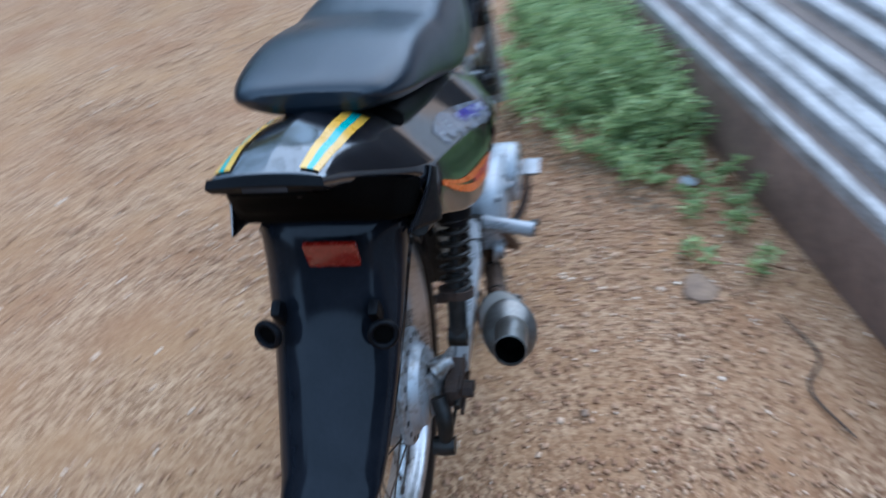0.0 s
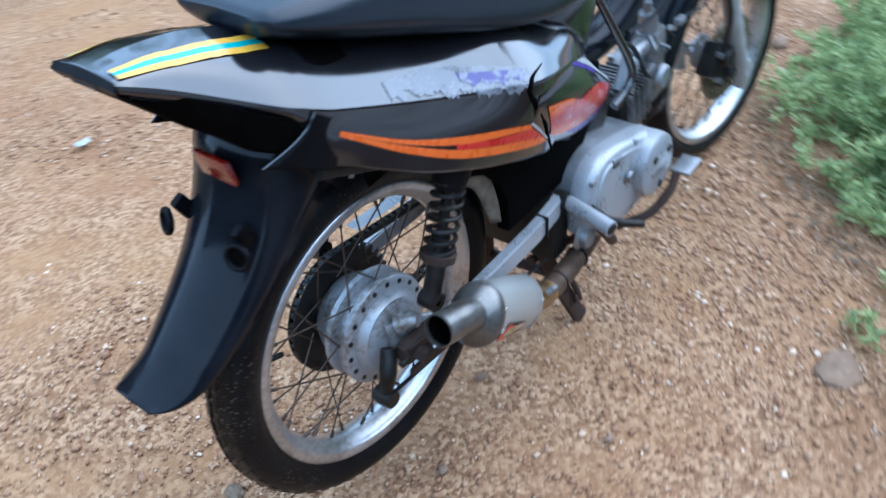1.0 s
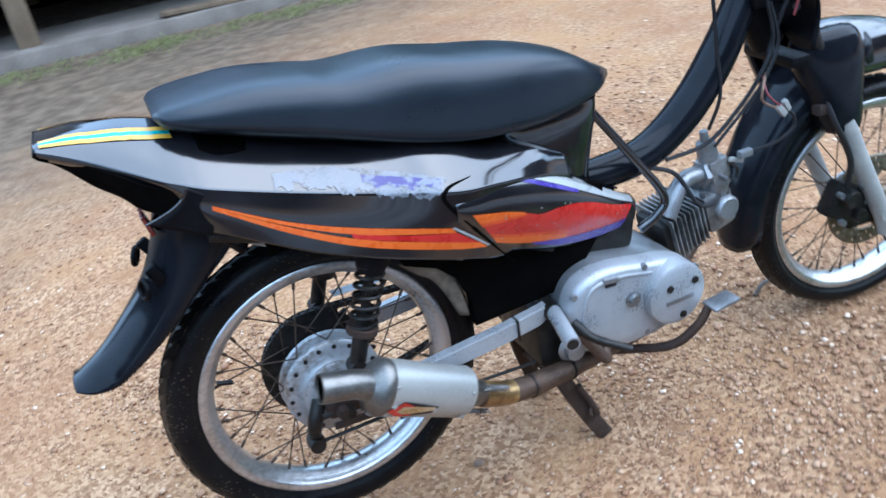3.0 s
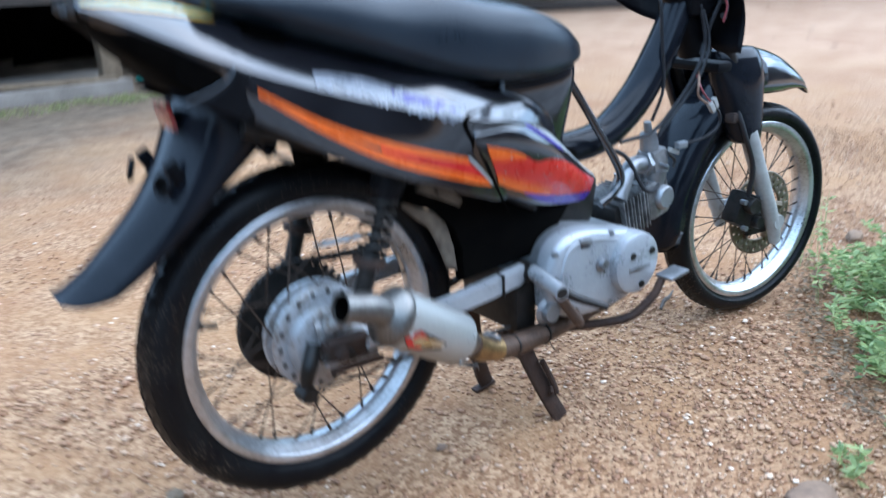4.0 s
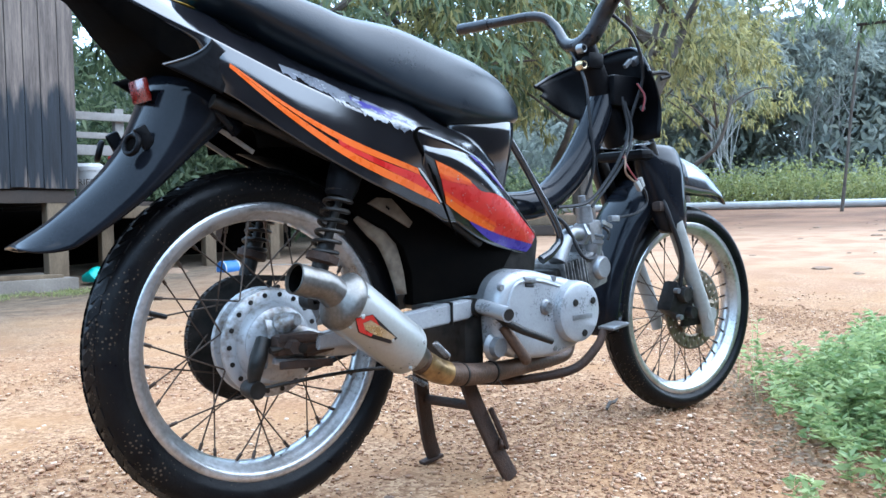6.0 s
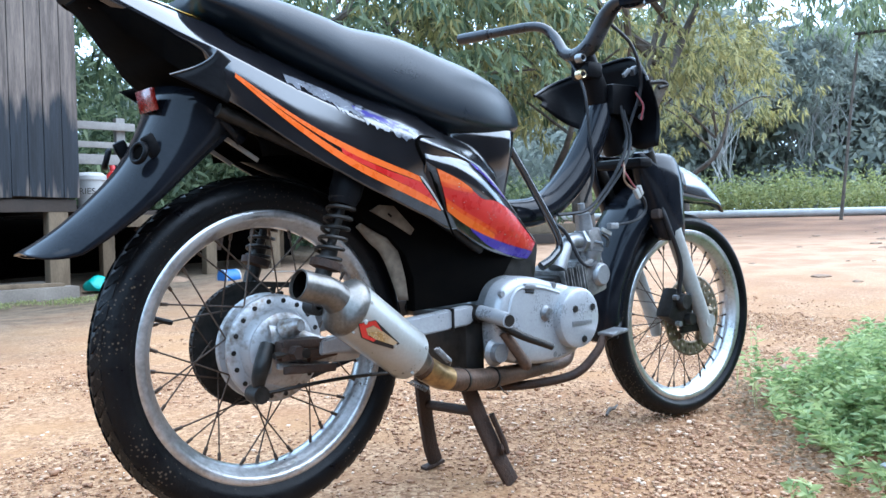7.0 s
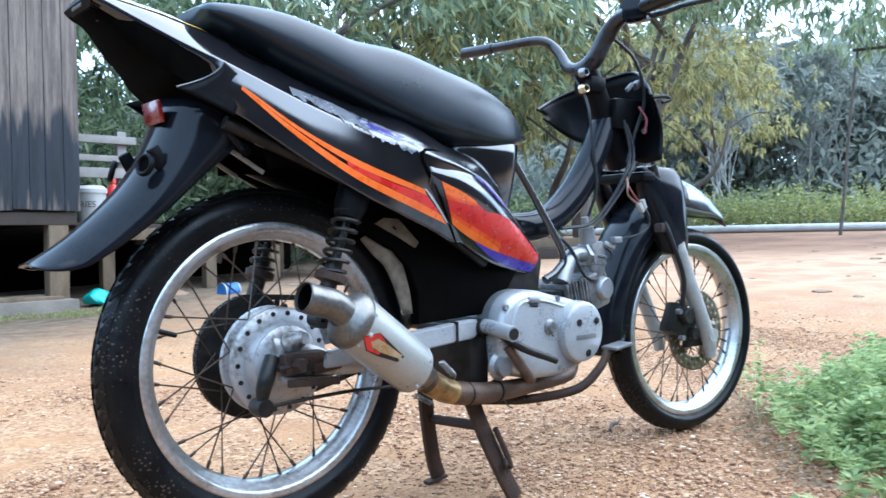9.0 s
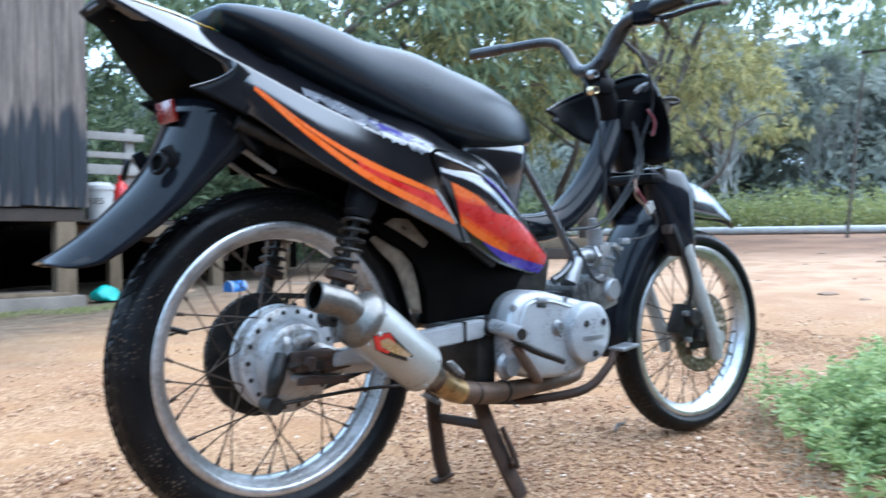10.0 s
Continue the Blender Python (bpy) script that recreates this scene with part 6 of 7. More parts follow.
part("round_cover", turned([(0.0, -0.026), (0.054, -0.026), (0.061, -0.022), (0.063, -0.012), (0.063, 0.01)], (0.632, -0.150, 0.332), (0, 1, 0), 48), GREYPAINT, engine, "round silver filter cover with three bolts")
for x, z in ((0.612, 0.352), (0.668, 0.352), (0.640, 0.288)):
    part("bolt", turned([(0.0, -0.004), (0.007, -0.004), (0.008, 0.002)], (x, -0.175, z), (0, 1, 0), 8), DARKSTEEL, engine)
part("badge_line", block((0.062, 0.002, 0.010), (0.634, -0.1765, 0.322), None, 0.0008), ALLOY, engine, "raised cast lettering bar")
part("oil_plug", turned([(0.0, -0.012), (0.010, -0.012), (0.012, -0.006), (0.016, -0.004), (0.016, 0.004)], (0.545, -0.153, 0.348), (0, 1, 0), 14), ALLOY, engine)
part("oil_cap", block((0.034, 0.014, 0.012), (0.500, -0.152, 0.404), Matrix.Rotation(radians(8), 3, "Y"), 0.005), ALLOY, engine, "flat alloy oil filler tab")
part("cap_slot", block((0.024, 0.006, 0.006), (0.500, -0.1535, 0.394), Matrix.Rotation(radians(8), 3, "Y"), 0.002), CABLE, engine)
part("cover_edge", tube([(0.437, -0.1525, 0.300), (0.440, -0.1535, 0.352), (0.462, -0.1535, 0.398), (0.520, -0.1535, 0.402), (0.590, -0.1525, 0.386)], 0.0035, 40, 8), GREYPAINT, engine)
part("case_boss", turned([(0.0, -0.018), (0.018, -0.018), (0.020, -0.006), (0.028, 0.0)], (0.420, -0.135, 0.282), (0, 1, 0), 18), ALLOY, engine)
for x, z in ((0.425, 0.395), (0.575, 0.262), (0.470, 0.262), (0.69, 0.36), (0.575, 0.402)):
    part("bolt", turned([(0.0, -0.004), (0.006, -0.004), (0.007, 0.004)], (x, -0.150, z), (0, 1, 0), 8), ALLOY, engine)
# finned barrel and head, lying forward
fw = Vector((0.972, 0, 0.235)).normalized()
up = Vector((-fw.z, 0, fw.x))
turn = Matrix((fw, Vector((0, 1, 0)), up)).transposed()
base = Vector((0.695, -0.02, 0.374))
for k in range(8):
    part("fin", block((0.0035, 0.118 - 0.003 * (k % 2), 0.092 - 0.001 * k), base + fw * (0.012 + 0.0105 * k), turn, 0.0012), FINS, engine)
part("barrel", block((0.10, 0.092, 0.072), base + fw * 0.045, turn, 0.01), DARKSTEEL, engine)
part("cylinder_head", block((0.070, 0.105, 0.088), base + fw * 0.130, turn, 0.014), FINS, engine, "greasy cast cylinder head")
part("valve_cap", turned([(0.0, 0.018), (0.018, 0.018), (0.021, 0.012), (0.021, -0.01)], base + fw * 0.13 + up * 0.045, up, 8), ALLOY, engine)
part("head_cover", turned([(0.0, -0.010), (0.022, -0.010), (0.026, -0.006), (0.028, 0.01)], base + fw * 0.140 + Vector((0, -0.054, 0)), (0, 1, 0), 20), ALLOY, engine)
for k in range(4):
    part("head_nut", turned([(0.0, 0.010), (0.006, 0.010), (0.006, -0.004)], base + fw * (0.105 + 0.045 * (k % 2)) + up * 0.043 + Vector((0, -0.040 + 0.08 * (k // 2), 0)), up, 6), ALLOY, engine)
# carburettor and intake
part("intake_pipe", tube([(0.700, -0.055, 0.425), (0.722, -0.052, 0.458), (0.752, -0.050, 0.486), (0.800, -0.048, 0.484)], [0.021, 0.019, 0.017, 0.017], 18, 14), ALLOY, bike, "alloy intake elbow")
part("elbow_flange", turned([(0.0, 0.006), (0.026, 0.006), (0.028, 0.0), (0.026, -0.006), (0.0, -0.006)], (0.792, -0.048, 0.484), (1, 0, 0), 6), ALLOY, bike)
carb = part("carburettor", block((0.046, 0.050, 0.052), (0.820, -0.048, 0.488), Matrix.Rotation(radians(-12), 3, "Y"), 0.010), FINS, bike, "dirty alloy carburettor")
part("float_bowl", turned([(0.0, -0.036), (0.018, -0.036), (0.024, -0.030), (0.026, -0.006), (0.029, -0.004), (0.029, 0.004)], (0.826, -0.050, 0.466), (0.1, 0, 1), 18), ALLOY, carb, "round pale alloy float bowl")
part("top_cap", turned([(0.0, 0.050), (0.008, 0.050), (0.009, 0.030), (0.018, 0.026), (0.020, 0.0), (0.020, -0.02)], (0.806, -0.048, 0.522), (-0.2, 0, 1), 14), ALLOY, carb)
part("choke_lever", block((0.036, 0.006, 0.010), (0.850, -0.078, 0.505), Matrix.Rotation(radians(20), 3, "Y"), 0.002), FORK, carb)
part("idle_screw", tube([(0.815, -0.072, 0.482), (0.818, -0.092, 0.478)], 0.004, 4, 8), ALLOY, carb)
part("drain_screw", tube([(0.828, -0.052, 0.432), (0.829, -0.054, 0.420)], 0.006, 4, 6), ALLOY, carb)
part("throttle_arm", tube([(0.838, -0.075, 0.500), (0.850, -0.082, 0.488), (0.846, -0.082, 0.470)], 0.0035, 10, 6), DARKSTEEL, carb)
part("manifold", tube([(0.845, -0.03, 0.48), (0.860, -0.02, 0.455), (0.850, -0.02, 0.425)], 0.017, 12, 12), DARKSTEEL, carb)
part("fuel_hose", tube([(0.838, -0.06, 0.455), (0.800, -0.075, 0.430), (0.760, -0.075, 0.440), (0.72, -0.06, 0.51), (0.66, -0.05, 0.54)], 0.0045, 24, 8), CABLE, bike)
part("inner_case", block((0.13, 0.10, 0.10), (0.55, YC, 0.455), Matrix.Rotation(radians(10), 3, "Y"), 0.02), DARKSTEEL, bike)

# ---- frame, rod, stand, pedals ----
part("frame_tube", tube([(0.46, YC, 0.555), (0.58, YC, 0.548), (0.68, YC, 0.560), (0.77, YC, 0.615), (0.845, YC, 0.700), (0.905, YC, 0.800)], [0.030, 0.032, 0.034, 0.036, 0.036, 0.032], 40, 20), PLASTIC, bike, "black backbone frame tube")
part("rod", tube([(0.520, -0.065, 0.715), (0.60, -0.078, 0.600), (0.672, -0.085, 0.492), (0.655, -0.085, 0.455), (0.62, -0.08, 0.435)], [0.008, 0.008, 0.0085, 0.009, 0.010], 34, 10), BLACK, bike, "black bent frame stay")
def flat_bar(points, wide, thick):
    """A flat steel bar along a smooth curve, its broad side across the motorcycle."""
    rows = []
    pts = spline(points, 18)
    for i, p in enumerate(pts):
        way = Vector(pts[min(i + 1, 17)] - pts[max(i - 1, 0)]).normalized()
        out = Vector((0, 1, 0))
        side = way.cross(out).normalized()
        rows.append([Vector(p) + side * k * wide + out * d * thick for k, d in ((-1, -0.7), (-0.8, -1), (0.8, -1), (1, -0.7), (1, 0.7), (0.8, 1), (-0.8, 1), (-1, 0.7))])
    return skin(rows, None, True, True)


stand = part("centre_stand", flat_bar([(0.398, -0.062, 0.250), (0.428, -0.070, 0.165), (0.474, -0.083, 0.062), (0.506, -0.090, 0.002)], 0.0165, 0.007), RUST, bike, "rusty steel centre stand")
part("stand_leg", flat_bar([(0.398, 0.062, 0.250), (0.418, 0.078, 0.16), (0.450, 0.098, 0.06), (0.474, 0.108, 0.010)], 0.0165, 0.007), RUST, stand)
part("stand_foot", block((0.055, 0.022, 0.008), (0.466, 0.108, 0.006), Matrix.Rotation(radians(-8), 3, "Y"), 0.003), RUST, stand)
part("side_bar", tube([(0.452, -0.090, 0.150), (0.478, -0.095, 0.095), (0.488, -0.097, 0.066)], [0.006, 0.0065, 0.006], 12, 8), RUST, stand)
part("cross_bar", tube([(0.432, -0.070, 0.155), (0.428, 0.078, 0.148)], 0.010, 6, 10), RUST, stand)
part("pivot_bar", tube([(0.400, -0.10, 0.245), (0.400, 0.10, 0.245)], 0.014, 6, 12), RUST, stand)
part("hanger", block((0.05, 0.16, 0.12), (0.395, YC, 0.30), None, 0.008), DARKSTEEL, bike, "dark stand bracket")
part("stand_lug", tube([(0.474, -0.094, 0.085), (0.468, -0.103, 0.078), (0.474, -0.094, 0.068)], 0.004, 10, 6), RUST, stand)
peg = part("footrest", tube([(0.400, -0.118, 0.360), (0.378, -0.215, 0.353)], 0.014, 8, 16), GREYPAINT, bike, "bare alloy passenger footrest tube")
part("bore", turned([(0.0, 0.0), (0.011, 0.0)], (0.3776, -0.2158, 0.3529), (-0.22, -0.97, -0.07), 16), DARKSTEEL, peg)
part("kick_lever", tube([(0.425, -0.155, 0.335), (0.445, -0.182, 0.316), (0.496, -0.215, 0.292)], [0.009, 0.008, 0.007], 16, 9), DARKSTEEL, bike, "bent steel lever")
part("lever_knuckle", tube([(0.418, -0.150, 0.345), (0.430, -0.165, 0.328)], 0.011, 6, 10), DARKSTEEL, bike)
part("kick_shaft", tube([(0.428, -0.150, 0.322), (0.455, -0.165, 0.278), (0.470, -0.170, 0.255), (0.480, -0.150, 0.262), (0.478, -0.140, 0.285)], 0.0105, 24, 10), RUSTPIPE, bike, "rusty folded kick-start arm")
pedal = part("brake_pedal", tube([(0.38, -0.05, 0.214), (0.47, -0.060, 0.200), (0.55, -0.090, 0.194), (0.622, -0.160, 0.214), (0.665, -0.186, 0.256), (0.690, -0.188, 0.290)], [0.010, 0.0095, 0.0095, 0.0095, 0.009, 0.008], 40, 10), RUST, bike, "rusty dark bent brake pedal")
part("pad", block((0.058, 0.040, 0.007), (0.712, -0.196, 0.297), Matrix.Rotation(radians(-6), 3, "Y"), 0.003), ALLOY, pedal, "worn alloy pedal pad")

# ---- front end ----
front, front_piece = wheel("front_wheel", FRONT, STEER, "spoked front wheel with disc brake", 0.272,
                           [(0.0, -0.052), (0.022, -0.052), (0.024, -0.036), (0.040, -0.034), (0.042, -0.026), (0.026, -0.020), (0.022, 0.0), (0.026, 0.020), (0.042, 0.026), (0.042, 0.034), (0.024, 0.036), (0.022, 0.052), (0.0, 0.052)])


def disc():
    bm = bmesh.new()
    rings = []
    for r in (0.070, 0.078, 0.086, 0.094, 0.102, 0.108):
        rings.append([(math.cos(t) * r, -0.044, math.sin(t) * r) for t in np.linspace(0, 2 * math.pi, 96, endpoint=False)])
    v = [[bm.verts.new(p) for p in ring_] for ring_ in rings]
    for i in range(5):
        for j in range(96):
            if i in (1, 3) and j % 4 == (0 if i == 1 else 2):
                continue
            bm.faces.new((v[i][j], v[i][(j + 1) % 96], v[i + 1][(j + 1) % 96], v[i + 1][j]))
    ob = front_piece("brake_disc", bm, DISC, "drilled brown steel brake disc")
    thicken(ob, 0.004, 0)
    for k in range(5):
        t = 2 * math.pi * k / 5
        front_piece("disc_arm", tube([(math.cos(t) * 0.025, -0.044, math.sin(t) * 0.025), (math.cos(t + 0.25) * 0.05, -0.044, math.sin(t + 0.25) * 0.05), (math.cos(t + 0.1) * 0.074, -0.044, math.sin(t + 0.1) * 0.074)], [0.012, 0.008, 0.012], 10, 8), DISC)


DISC = material("disc_steel", (0.11, 0.085, 0.06), (0.27, 0.225, 0.165), 0.42, 0.8, scale=30)
disc()
ahead = Vector((math.cos(STEER), math.sin(STEER), 0))
across = Vector((-ahead.y, ahead.x, 0))


def fr(f, s, z):
    """A place in the steered front end: ahead of the axle, to the left, and height."""
    return FRONT + ahead * f + across * s + Vector((0, 0, z - FRONT.z))


for s in (-1, 1):
    leg = part("fork_leg", tube([fr(0.012, s * 0.088, 0.205), fr(-0.006, s * 0.088, 0.262), fr(-0.075, s * 0.088, 0.400), fr(-0.125, s * 0.088, 0.505)], [0.014, 0.019, 0.0205, 0.021], 22, 16), FORK, bike, "grey-painted fork leg")
    part("fork_tube", tube([fr(-0.120, s * 0.088, 0.495), fr(-0.215, s * 0.088, 0.700)], 0.0145, 6, 14), DARKSTEEL, leg)
    part("axle_lug", turned([(0.0, -0.018), (0.018, -0.018), (0.020, 0.0), (0.018, 0.018), (0.0, 0.018)], fr(0.0, s * 0.088, 0.262), across, 16), FORK, leg)
cal = part("brake_caliper", block((0.085, 0.050, 0.085), fr(-0.085, -0.060, 0.300), Matrix.Rotation(STEER, 3, "Z") @ Matrix.Rotation(radians(25), 3, "Y"), 0.014), DARKSTEEL, bike, "black front brake caliper")
part("piston_cap", turned([(0.0, -0.016), (0.018, -0.016), (0.021, -0.010), (0.021, 0.012)], fr(-0.092, -0.088, 0.318), across, 18), DARKSTEEL, cal)
part("piston_cap", turned([(0.0, -0.014), (0.014, -0.014), (0.016, -0.008), (0.016, 0.012)], fr(-0.066, -0.088, 0.272), across, 18), DARKSTEEL, cal)
part("caliper_bracket", block((0.07, 0.012, 0.05), fr(-0.045, -0.072, 0.258), Matrix.Rotation(STEER, 3, "Z"), 0.004), DARKSTEEL, cal)
for f, z in ((-0.115, 0.330), (-0.06, 0.335), (-0.105, 0.262)):
    part("bolt", turned([(0.0, -0.008), (0.007, -0.008), (0.007, 0.006)], fr(f, -0.086, z), across, 8), ALLOY, cal)
part("brake_hose", tube([fr(-0.095, -0.080, 0.335), fr(-0.110, -0.098, 0.42), fr(-0.165, -0.105, 0.52), fr(-0.185, -0.095, 0.585), fr(-0.210, -0.08, 0.75), fr(-0.25, -0.06, 0.86)], 0.0062, 50, 10), CABLE, bike, "black brake hose")
part("hose_clip", block((0.03, 0.024, 0.024), fr(-0.185, -0.092, 0.545), None, 0.005), RUST, bike)

# front mudguard: a peaked blade ahead, a flap behind
rows = []
BLADE = [(0.197, 0.550, 0.004, 0.003), (0.160, 0.592, 0.018, 0.026), (0.09, 0.640, 0.036, 0.066), (0.03, 0.667, 0.050, 0.092), (-0.04, 0.685, 0.066, 0.105), (-0.11, 0.692, 0.080, 0.105), (-0.175, 0.682, 0.086, 0.095)]
for f, z, w, d in spline(BLADE, 40).tolist():
    half = ((1.0, 1.0), (0.99, 0.80), (0.93, 0.55), (0.80, 0.32), (0.58, 0.15), (0.30, 0.05), (0.10, 0.008))
    rows.append([fr(f, -s * w, z - d * k) for s, k in half] + [fr(f, 0, z)] + [fr(f, s * w, z - d * k) for s, k in half[::-1]])
mud = part("front_mudguard", skin(rows), BLACK, bike, "glossy black peaked front mudguard")
thicken(mud, 0.003)
rows = []
for t in np.linspace(98, 187, 30):
    r = float(np.interp(t, [98, 120, 150, 190], [0.40, 0.375, 0.348, 0.338]))
    w = float(np.interp(t, [98, 130, 178, 187], [0.070, 0.074, 0.062, 0.045]))
    rows.append([fr(math.cos(radians(t)) * r * k, s * w, 0.272 + math.sin(radians(t)) * r * k) for s, k in ((-1.0, 0.84), (-1.0, 0.90), (-0.93, 0.955), (-0.75, 0.985), (-0.4, 1.0), (0, 1.008), (0.4, 1.0), (0.75, 0.985), (0.93, 0.955), (1.0, 0.90), (1.0, 0.84))])
thicken(part("mudguard_flap", skin(rows), PLASTIC, mud, "black mudguard flap"), 0.003)
for s in (-1, 1):
    # a rounded shield wraps each fork leg and runs into the blade
    rows = []
    for z, back, out, fore in spline([(0.698, 0.006, 0.068, 0.050), (0.690, 0.034, 0.092, 0.105), (0.64, 0.052, 0.106, 0.105), (0.58, 0.054, 0.108, 0.080), (0.52, 0.052, 0.106, 0.055), (0.488, 0.046, 0.102, 0.040), (0.478, 0.034, 0.096, 0.030)], 22).tolist():
        f0 = -0.125 - (z - 0.505) * 0.46
        row = []
        for t in np.linspace(-100, 100, 15):
            c, k = math.cos(radians(t)), math.sin(radians(t))
            row.append(fr(f0 + (fore if k > 0 else back) * k, s * (0.062 + (out - 0.062) * max(0.0, c) ** 0.6), z))
        rows.append(row)
    thicken(part("fork_cover", skin(rows), PLASTIC, mud, "smooth black fork cover"), 0.004, 0)
    part("cover_bolt", turned([(0.0, -0.003), (0.006, -0.003), (0.007, 0.002)], fr(-0.205, s * 0.096, 0.676), across * s * -1, 10), ALLOY, mud)

# steering head, cowl, handlebar
head_low, head_top = Vector((0.965, YC, 0.700)), Vector((0.838, YC, 0.915))
part("steering_head", tube([head_low, head_top], [0.032, 0.027], 8, 18), MATTE, bike, "dark steering head")
part("lower_yoke", block((0.045, 0.150, 0.024), (0.990, YC, 0.668), Matrix.Rotation(STEER, 3, "Z"), 0.010), MATTE, bike)
part("upper_yoke", block((0.05, 0.062, 0.040), (0.850, YC, 0.880), Matrix.Rotation(STEER, 3, "Z"), 0.012), MATTE, bike)
for z in (0.905, 0.868):
    part("clamp_bolt", turned([(0.004, -0.006), (0.009, -0.008), (0.011, 0.0), (0.011, 0.010)], (0.812, -0.042, z), (0.1, 1, 0), 14), ALLOY if z > 0.89 else BRASS, bike, "dull metal clamp bolt")
    part("bolt_hole", turned([(0.0, -0.0085), (0.0055, -0.0085), (0.0055, -0.004)], (0.812, -0.042, z), (0.1, 1, 0), 12), MATTE, bike)
bars = part("handlebar", tube([(0.788, 0.335, 1.012), (0.812, 0.215, 1.012), (0.842, 0.120, 1.012), (0.856, 0.078, 0.985), (0.846, 0.035, 0.935), (0.832, -0.012, 0.918), (0.832, -0.055, 0.935), (0.832, -0.095, 0.985), (0.812, -0.145, 1.008), (0.775, -0.23, 1.008), (0.735, -0.335, 1.004)], [0.0115, 0.0115, 0.0115, 0.012, 0.014, 0.018, 0.021, 0.020, 0.017, 0.0125, 0.0115], 90, 14), BAR, bike, "rusty bent tube handlebar")
part("grip", tube([(0.788, 0.337, 1.012), (0.806, 0.245, 1.012)], 0.0140, 8, 14), BAR, bars, "bare grey tube end")
part("grip", tube([(0.770, -0.240, 1.008), (0.734, -0.340, 1.004)], 0.0175, 8, 16), RUBBER, bars, "black rubber grip")
part("switch_box", block((0.05, 0.055, 0.048), (0.785, -0.205, 1.006), Matrix.Rotation(radians(20), 3, "Z"), 0.012), PLASTIC, bars, "black throttle and switch housing")
part("lever", tube([(0.825, -0.195, 1.000), (0.835, -0.24, 1.004), (0.820, -0.30, 1.004), (0.806, -0.375, 0.998)], [0.007, 0.0065, 0.006, 0.006], 24, 9), BAR, bars, "grey brake lever")
part("lever_knob", turned([(0.0, -0.009), (0.008, -0.006), (0.009, 0.0), (0.008, 0.006), (0.0, 0.009)], (0.805, -0.380, 0.998), (-0.2, -1, 0), 12), FORK, bars)
part("master_cylinder", block((0.04, 0.05, 0.035), (0.825, -0.17, 1.022), None, 0.008), PLASTIC, bars)
top = spline([(0.838, 0.125, 0.842), (0.92, 0.130, 0.880), (0.985, 0.05, 0.915), (0.990, -0.04, 0.925), (0.965, -0.095, 0.900), (0.940, -0.135, 0.852)], 24)
low = spline([(0.850, 0.118, 0.822), (0.94, 0.10, 0.775), (0.985, 0.03, 0.745), (0.985, -0.05, 0.712), (0.972, -0.09, 0.700), (0.955, -0.148, 0.704)], 24)
rows = [[tuple(p * (1 - f) + q * f + np.array([0.022 * math.sin(math.pi * f), 0, 0])) for f in np.linspace(0, 1, 9)] for p, q in zip(top, low)]
cowl = part("headlight_cowl", skin(rows), MATTE, bike, "black cowl without its headlight, seen from behind")
thicken(cowl, 0.004)
part("cowl_lip", tube([tuple(p) for p in top], 0.004, 40, 8), PLASTIC, cowl)
part("cowl_tab", block((0.030, 0.008, 0.010), (0.905, -0.100, 0.872), Matrix.Rotation(radians(-38), 3, "Y"), 0.003), WIRE, cowl, "pale metal tab")
for f, s, z, r in ((0.962, -0.100, 0.775, 0.007), (0.960, -0.098, 0.805, 0.005)):
    part("mount_hole", turned([(0.0, 0.002), (r, 0.002), (r, -0.002)], (f, s, z), (-0.8, -0.4, 0.1), 12), DARKSTEEL, cowl)
part("gauge_box", block((0.10, 0.10, 0.075), (0.945, -0.03, 0.815), Matrix.Rotation(STEER, 3, "Z"), 0.012), MATTE, bike, "dark bracket behind the cowl")
part("cowl_hook", tube([(0.955, -0.130, 0.850), (0.985, -0.145, 0.853), (0.995, -0.150, 0.845), (0.975, -0.142, 0.838)], 0.005, 16, 7), DARKSTEEL, cowl)
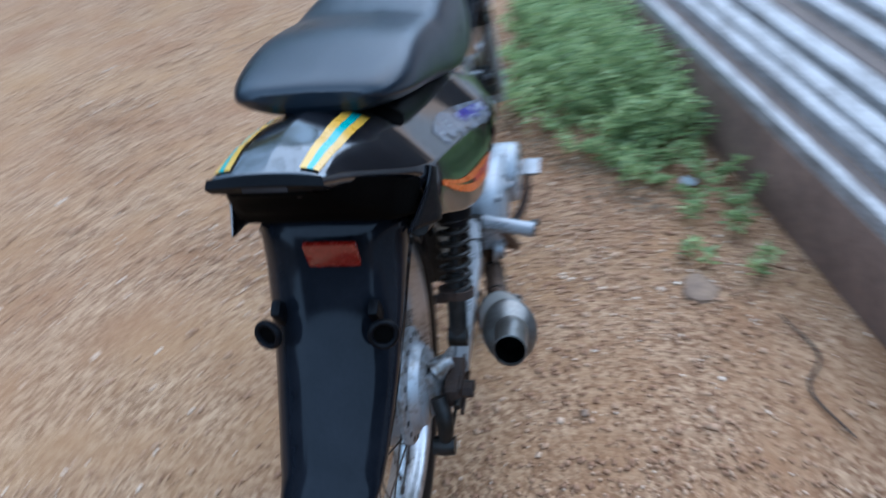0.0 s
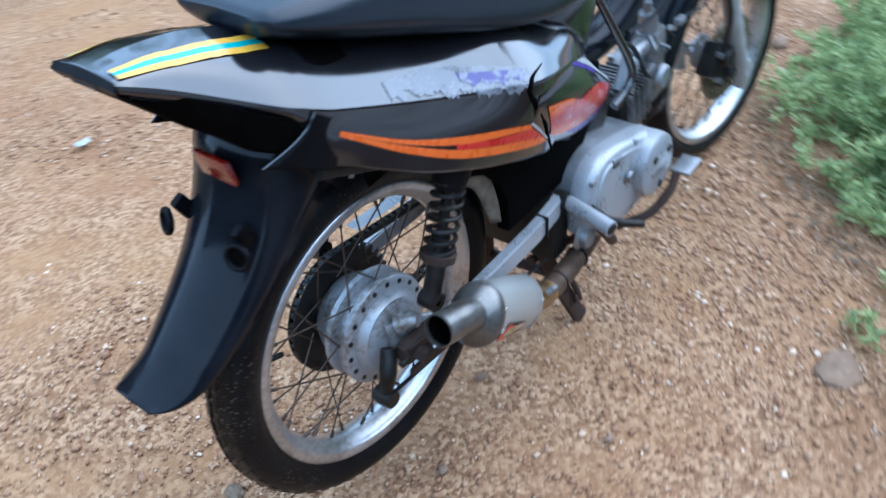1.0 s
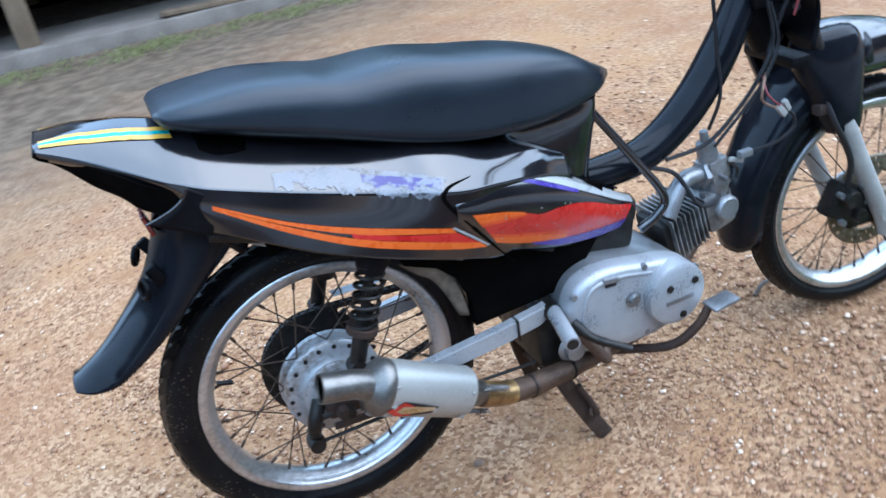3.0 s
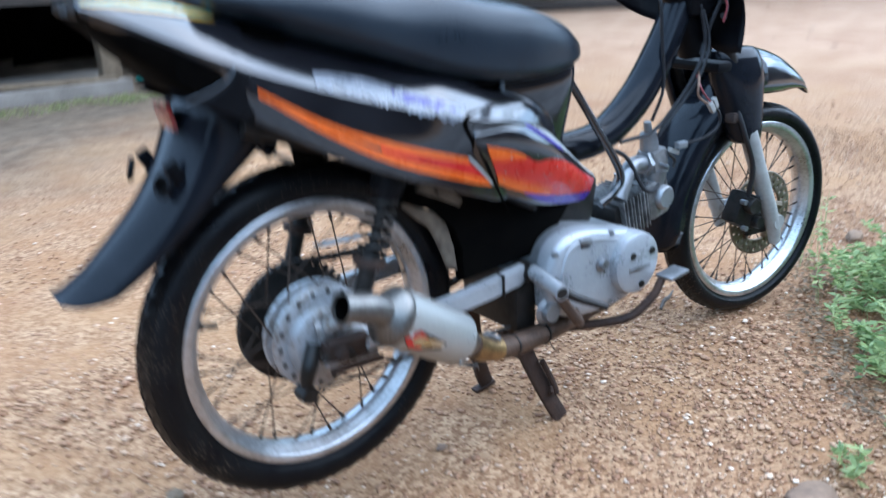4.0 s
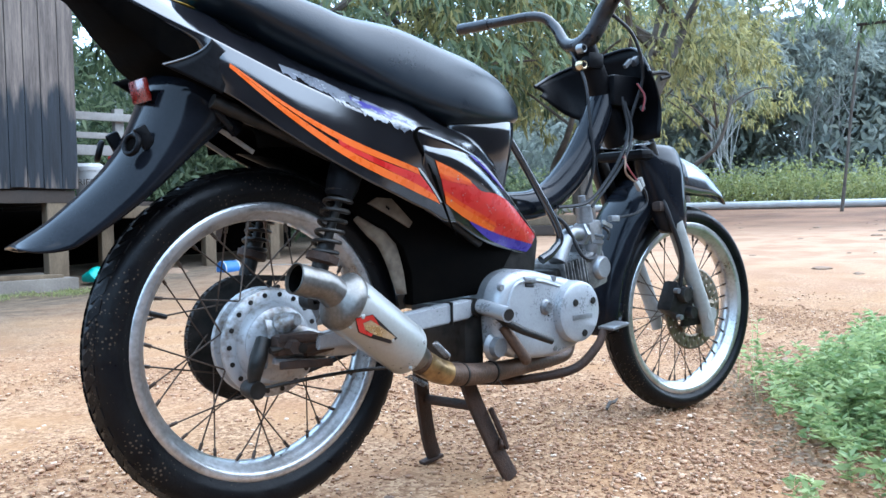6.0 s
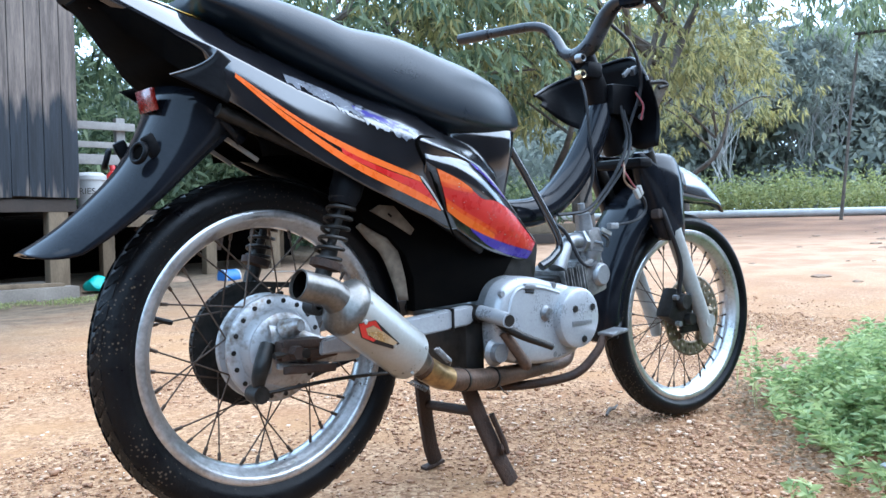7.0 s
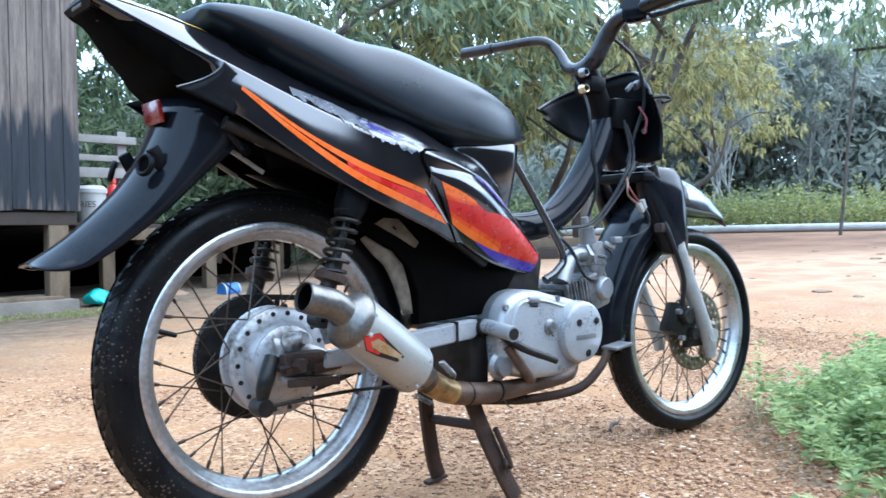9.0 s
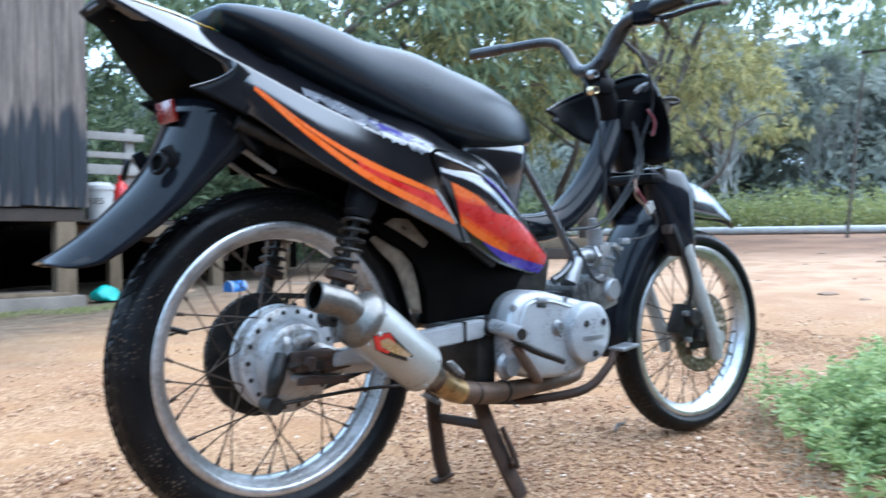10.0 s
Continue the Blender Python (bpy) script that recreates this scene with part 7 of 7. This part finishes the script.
# cables and loose wiring round the steering head
for pts, r, mat in (
    ([(0.84, -0.10, 0.98), (0.90, -0.12, 0.93), (0.95, -0.11, 0.85), (0.94, -0.085, 0.76), (0.92, -0.08, 0.70)], 0.0042, CABLE),
    ([(0.83, 0.02, 0.93), (0.815, -0.045, 0.84), (0.815, -0.060, 0.74), (0.822, -0.064, 0.64), (0.806, -0.052, 0.572)], 0.0036, CABLE),
    ([(0.915, -0.075, 0.80), (0.925, -0.085, 0.72), (0.895, -0.085, 0.66), (0.855, -0.075, 0.605), (0.79, -0.068, 0.555), (0.70, -0.06, 0.545)], 0.0042, CABLE),
    ([(0.92, -0.08, 0.79), (0.930, -0.092, 0.72), (0.902, -0.094, 0.66), (0.862, -0.085, 0.608), (0.80, -0.074, 0.545)], 0.0034, CABLE),
    ([(0.905, -0.090, 0.665), (0.885, -0.105, 0.645), (0.882, -0.108, 0.622), (0.905, -0.110, 0.605), (0.925, -0.112, 0.598)], 0.0024, COPPER),
    ([(0.900, -0.088, 0.660), (0.893, -0.106, 0.635), (0.91, -0.112, 0.612), (0.935, -0.112, 0.595)], 0.0020, REDWIRE),
    ([(0.930, -0.112, 0.596), (0.955, -0.112, 0.575), (0.958, -0.110, 0.548), (0.92, -0.105, 0.528), (0.872, -0.090, 0.520)], 0.0030, CABLE),
    ([(0.940, -0.10, 0.83), (0.948, -0.115, 0.80), (0.944, -0.112, 0.765)], 0.0022, REDWIRE),
    ([(0.944, -0.10, 0.83), (0.953, -0.113, 0.80), (0.948, -0.112, 0.77)], 0.0022, WIRE),
):
    part("cable", tube(pts, r, 40, 7), mat, bike)
part("connector", block((0.026, 0.010, 0.012), (0.925, -0.112, 0.592), Matrix.Rotation(radians(50), 3, "Y"), 0.002), FORK, bike, "pale plastic wire connector")
part("connector", block((0.024, 0.010, 0.010), (0.936, -0.112, 0.600), Matrix.Rotation(radians(60), 3, "Y"), 0.002), FORK, bike, "pale plastic wire connector")
part("connector", block((0.030, 0.014, 0.014), (0.862, -0.088, 0.518), None, 0.003), ALLOY, bike)
part("wire_plug", block((0.020, 0.014, 0.018), (0.955, -0.085, 0.885), Matrix.Rotation(radians(-35), 3, "Y"), 0.003), WIRE, bike, "grey plastic plug behind the cowl")
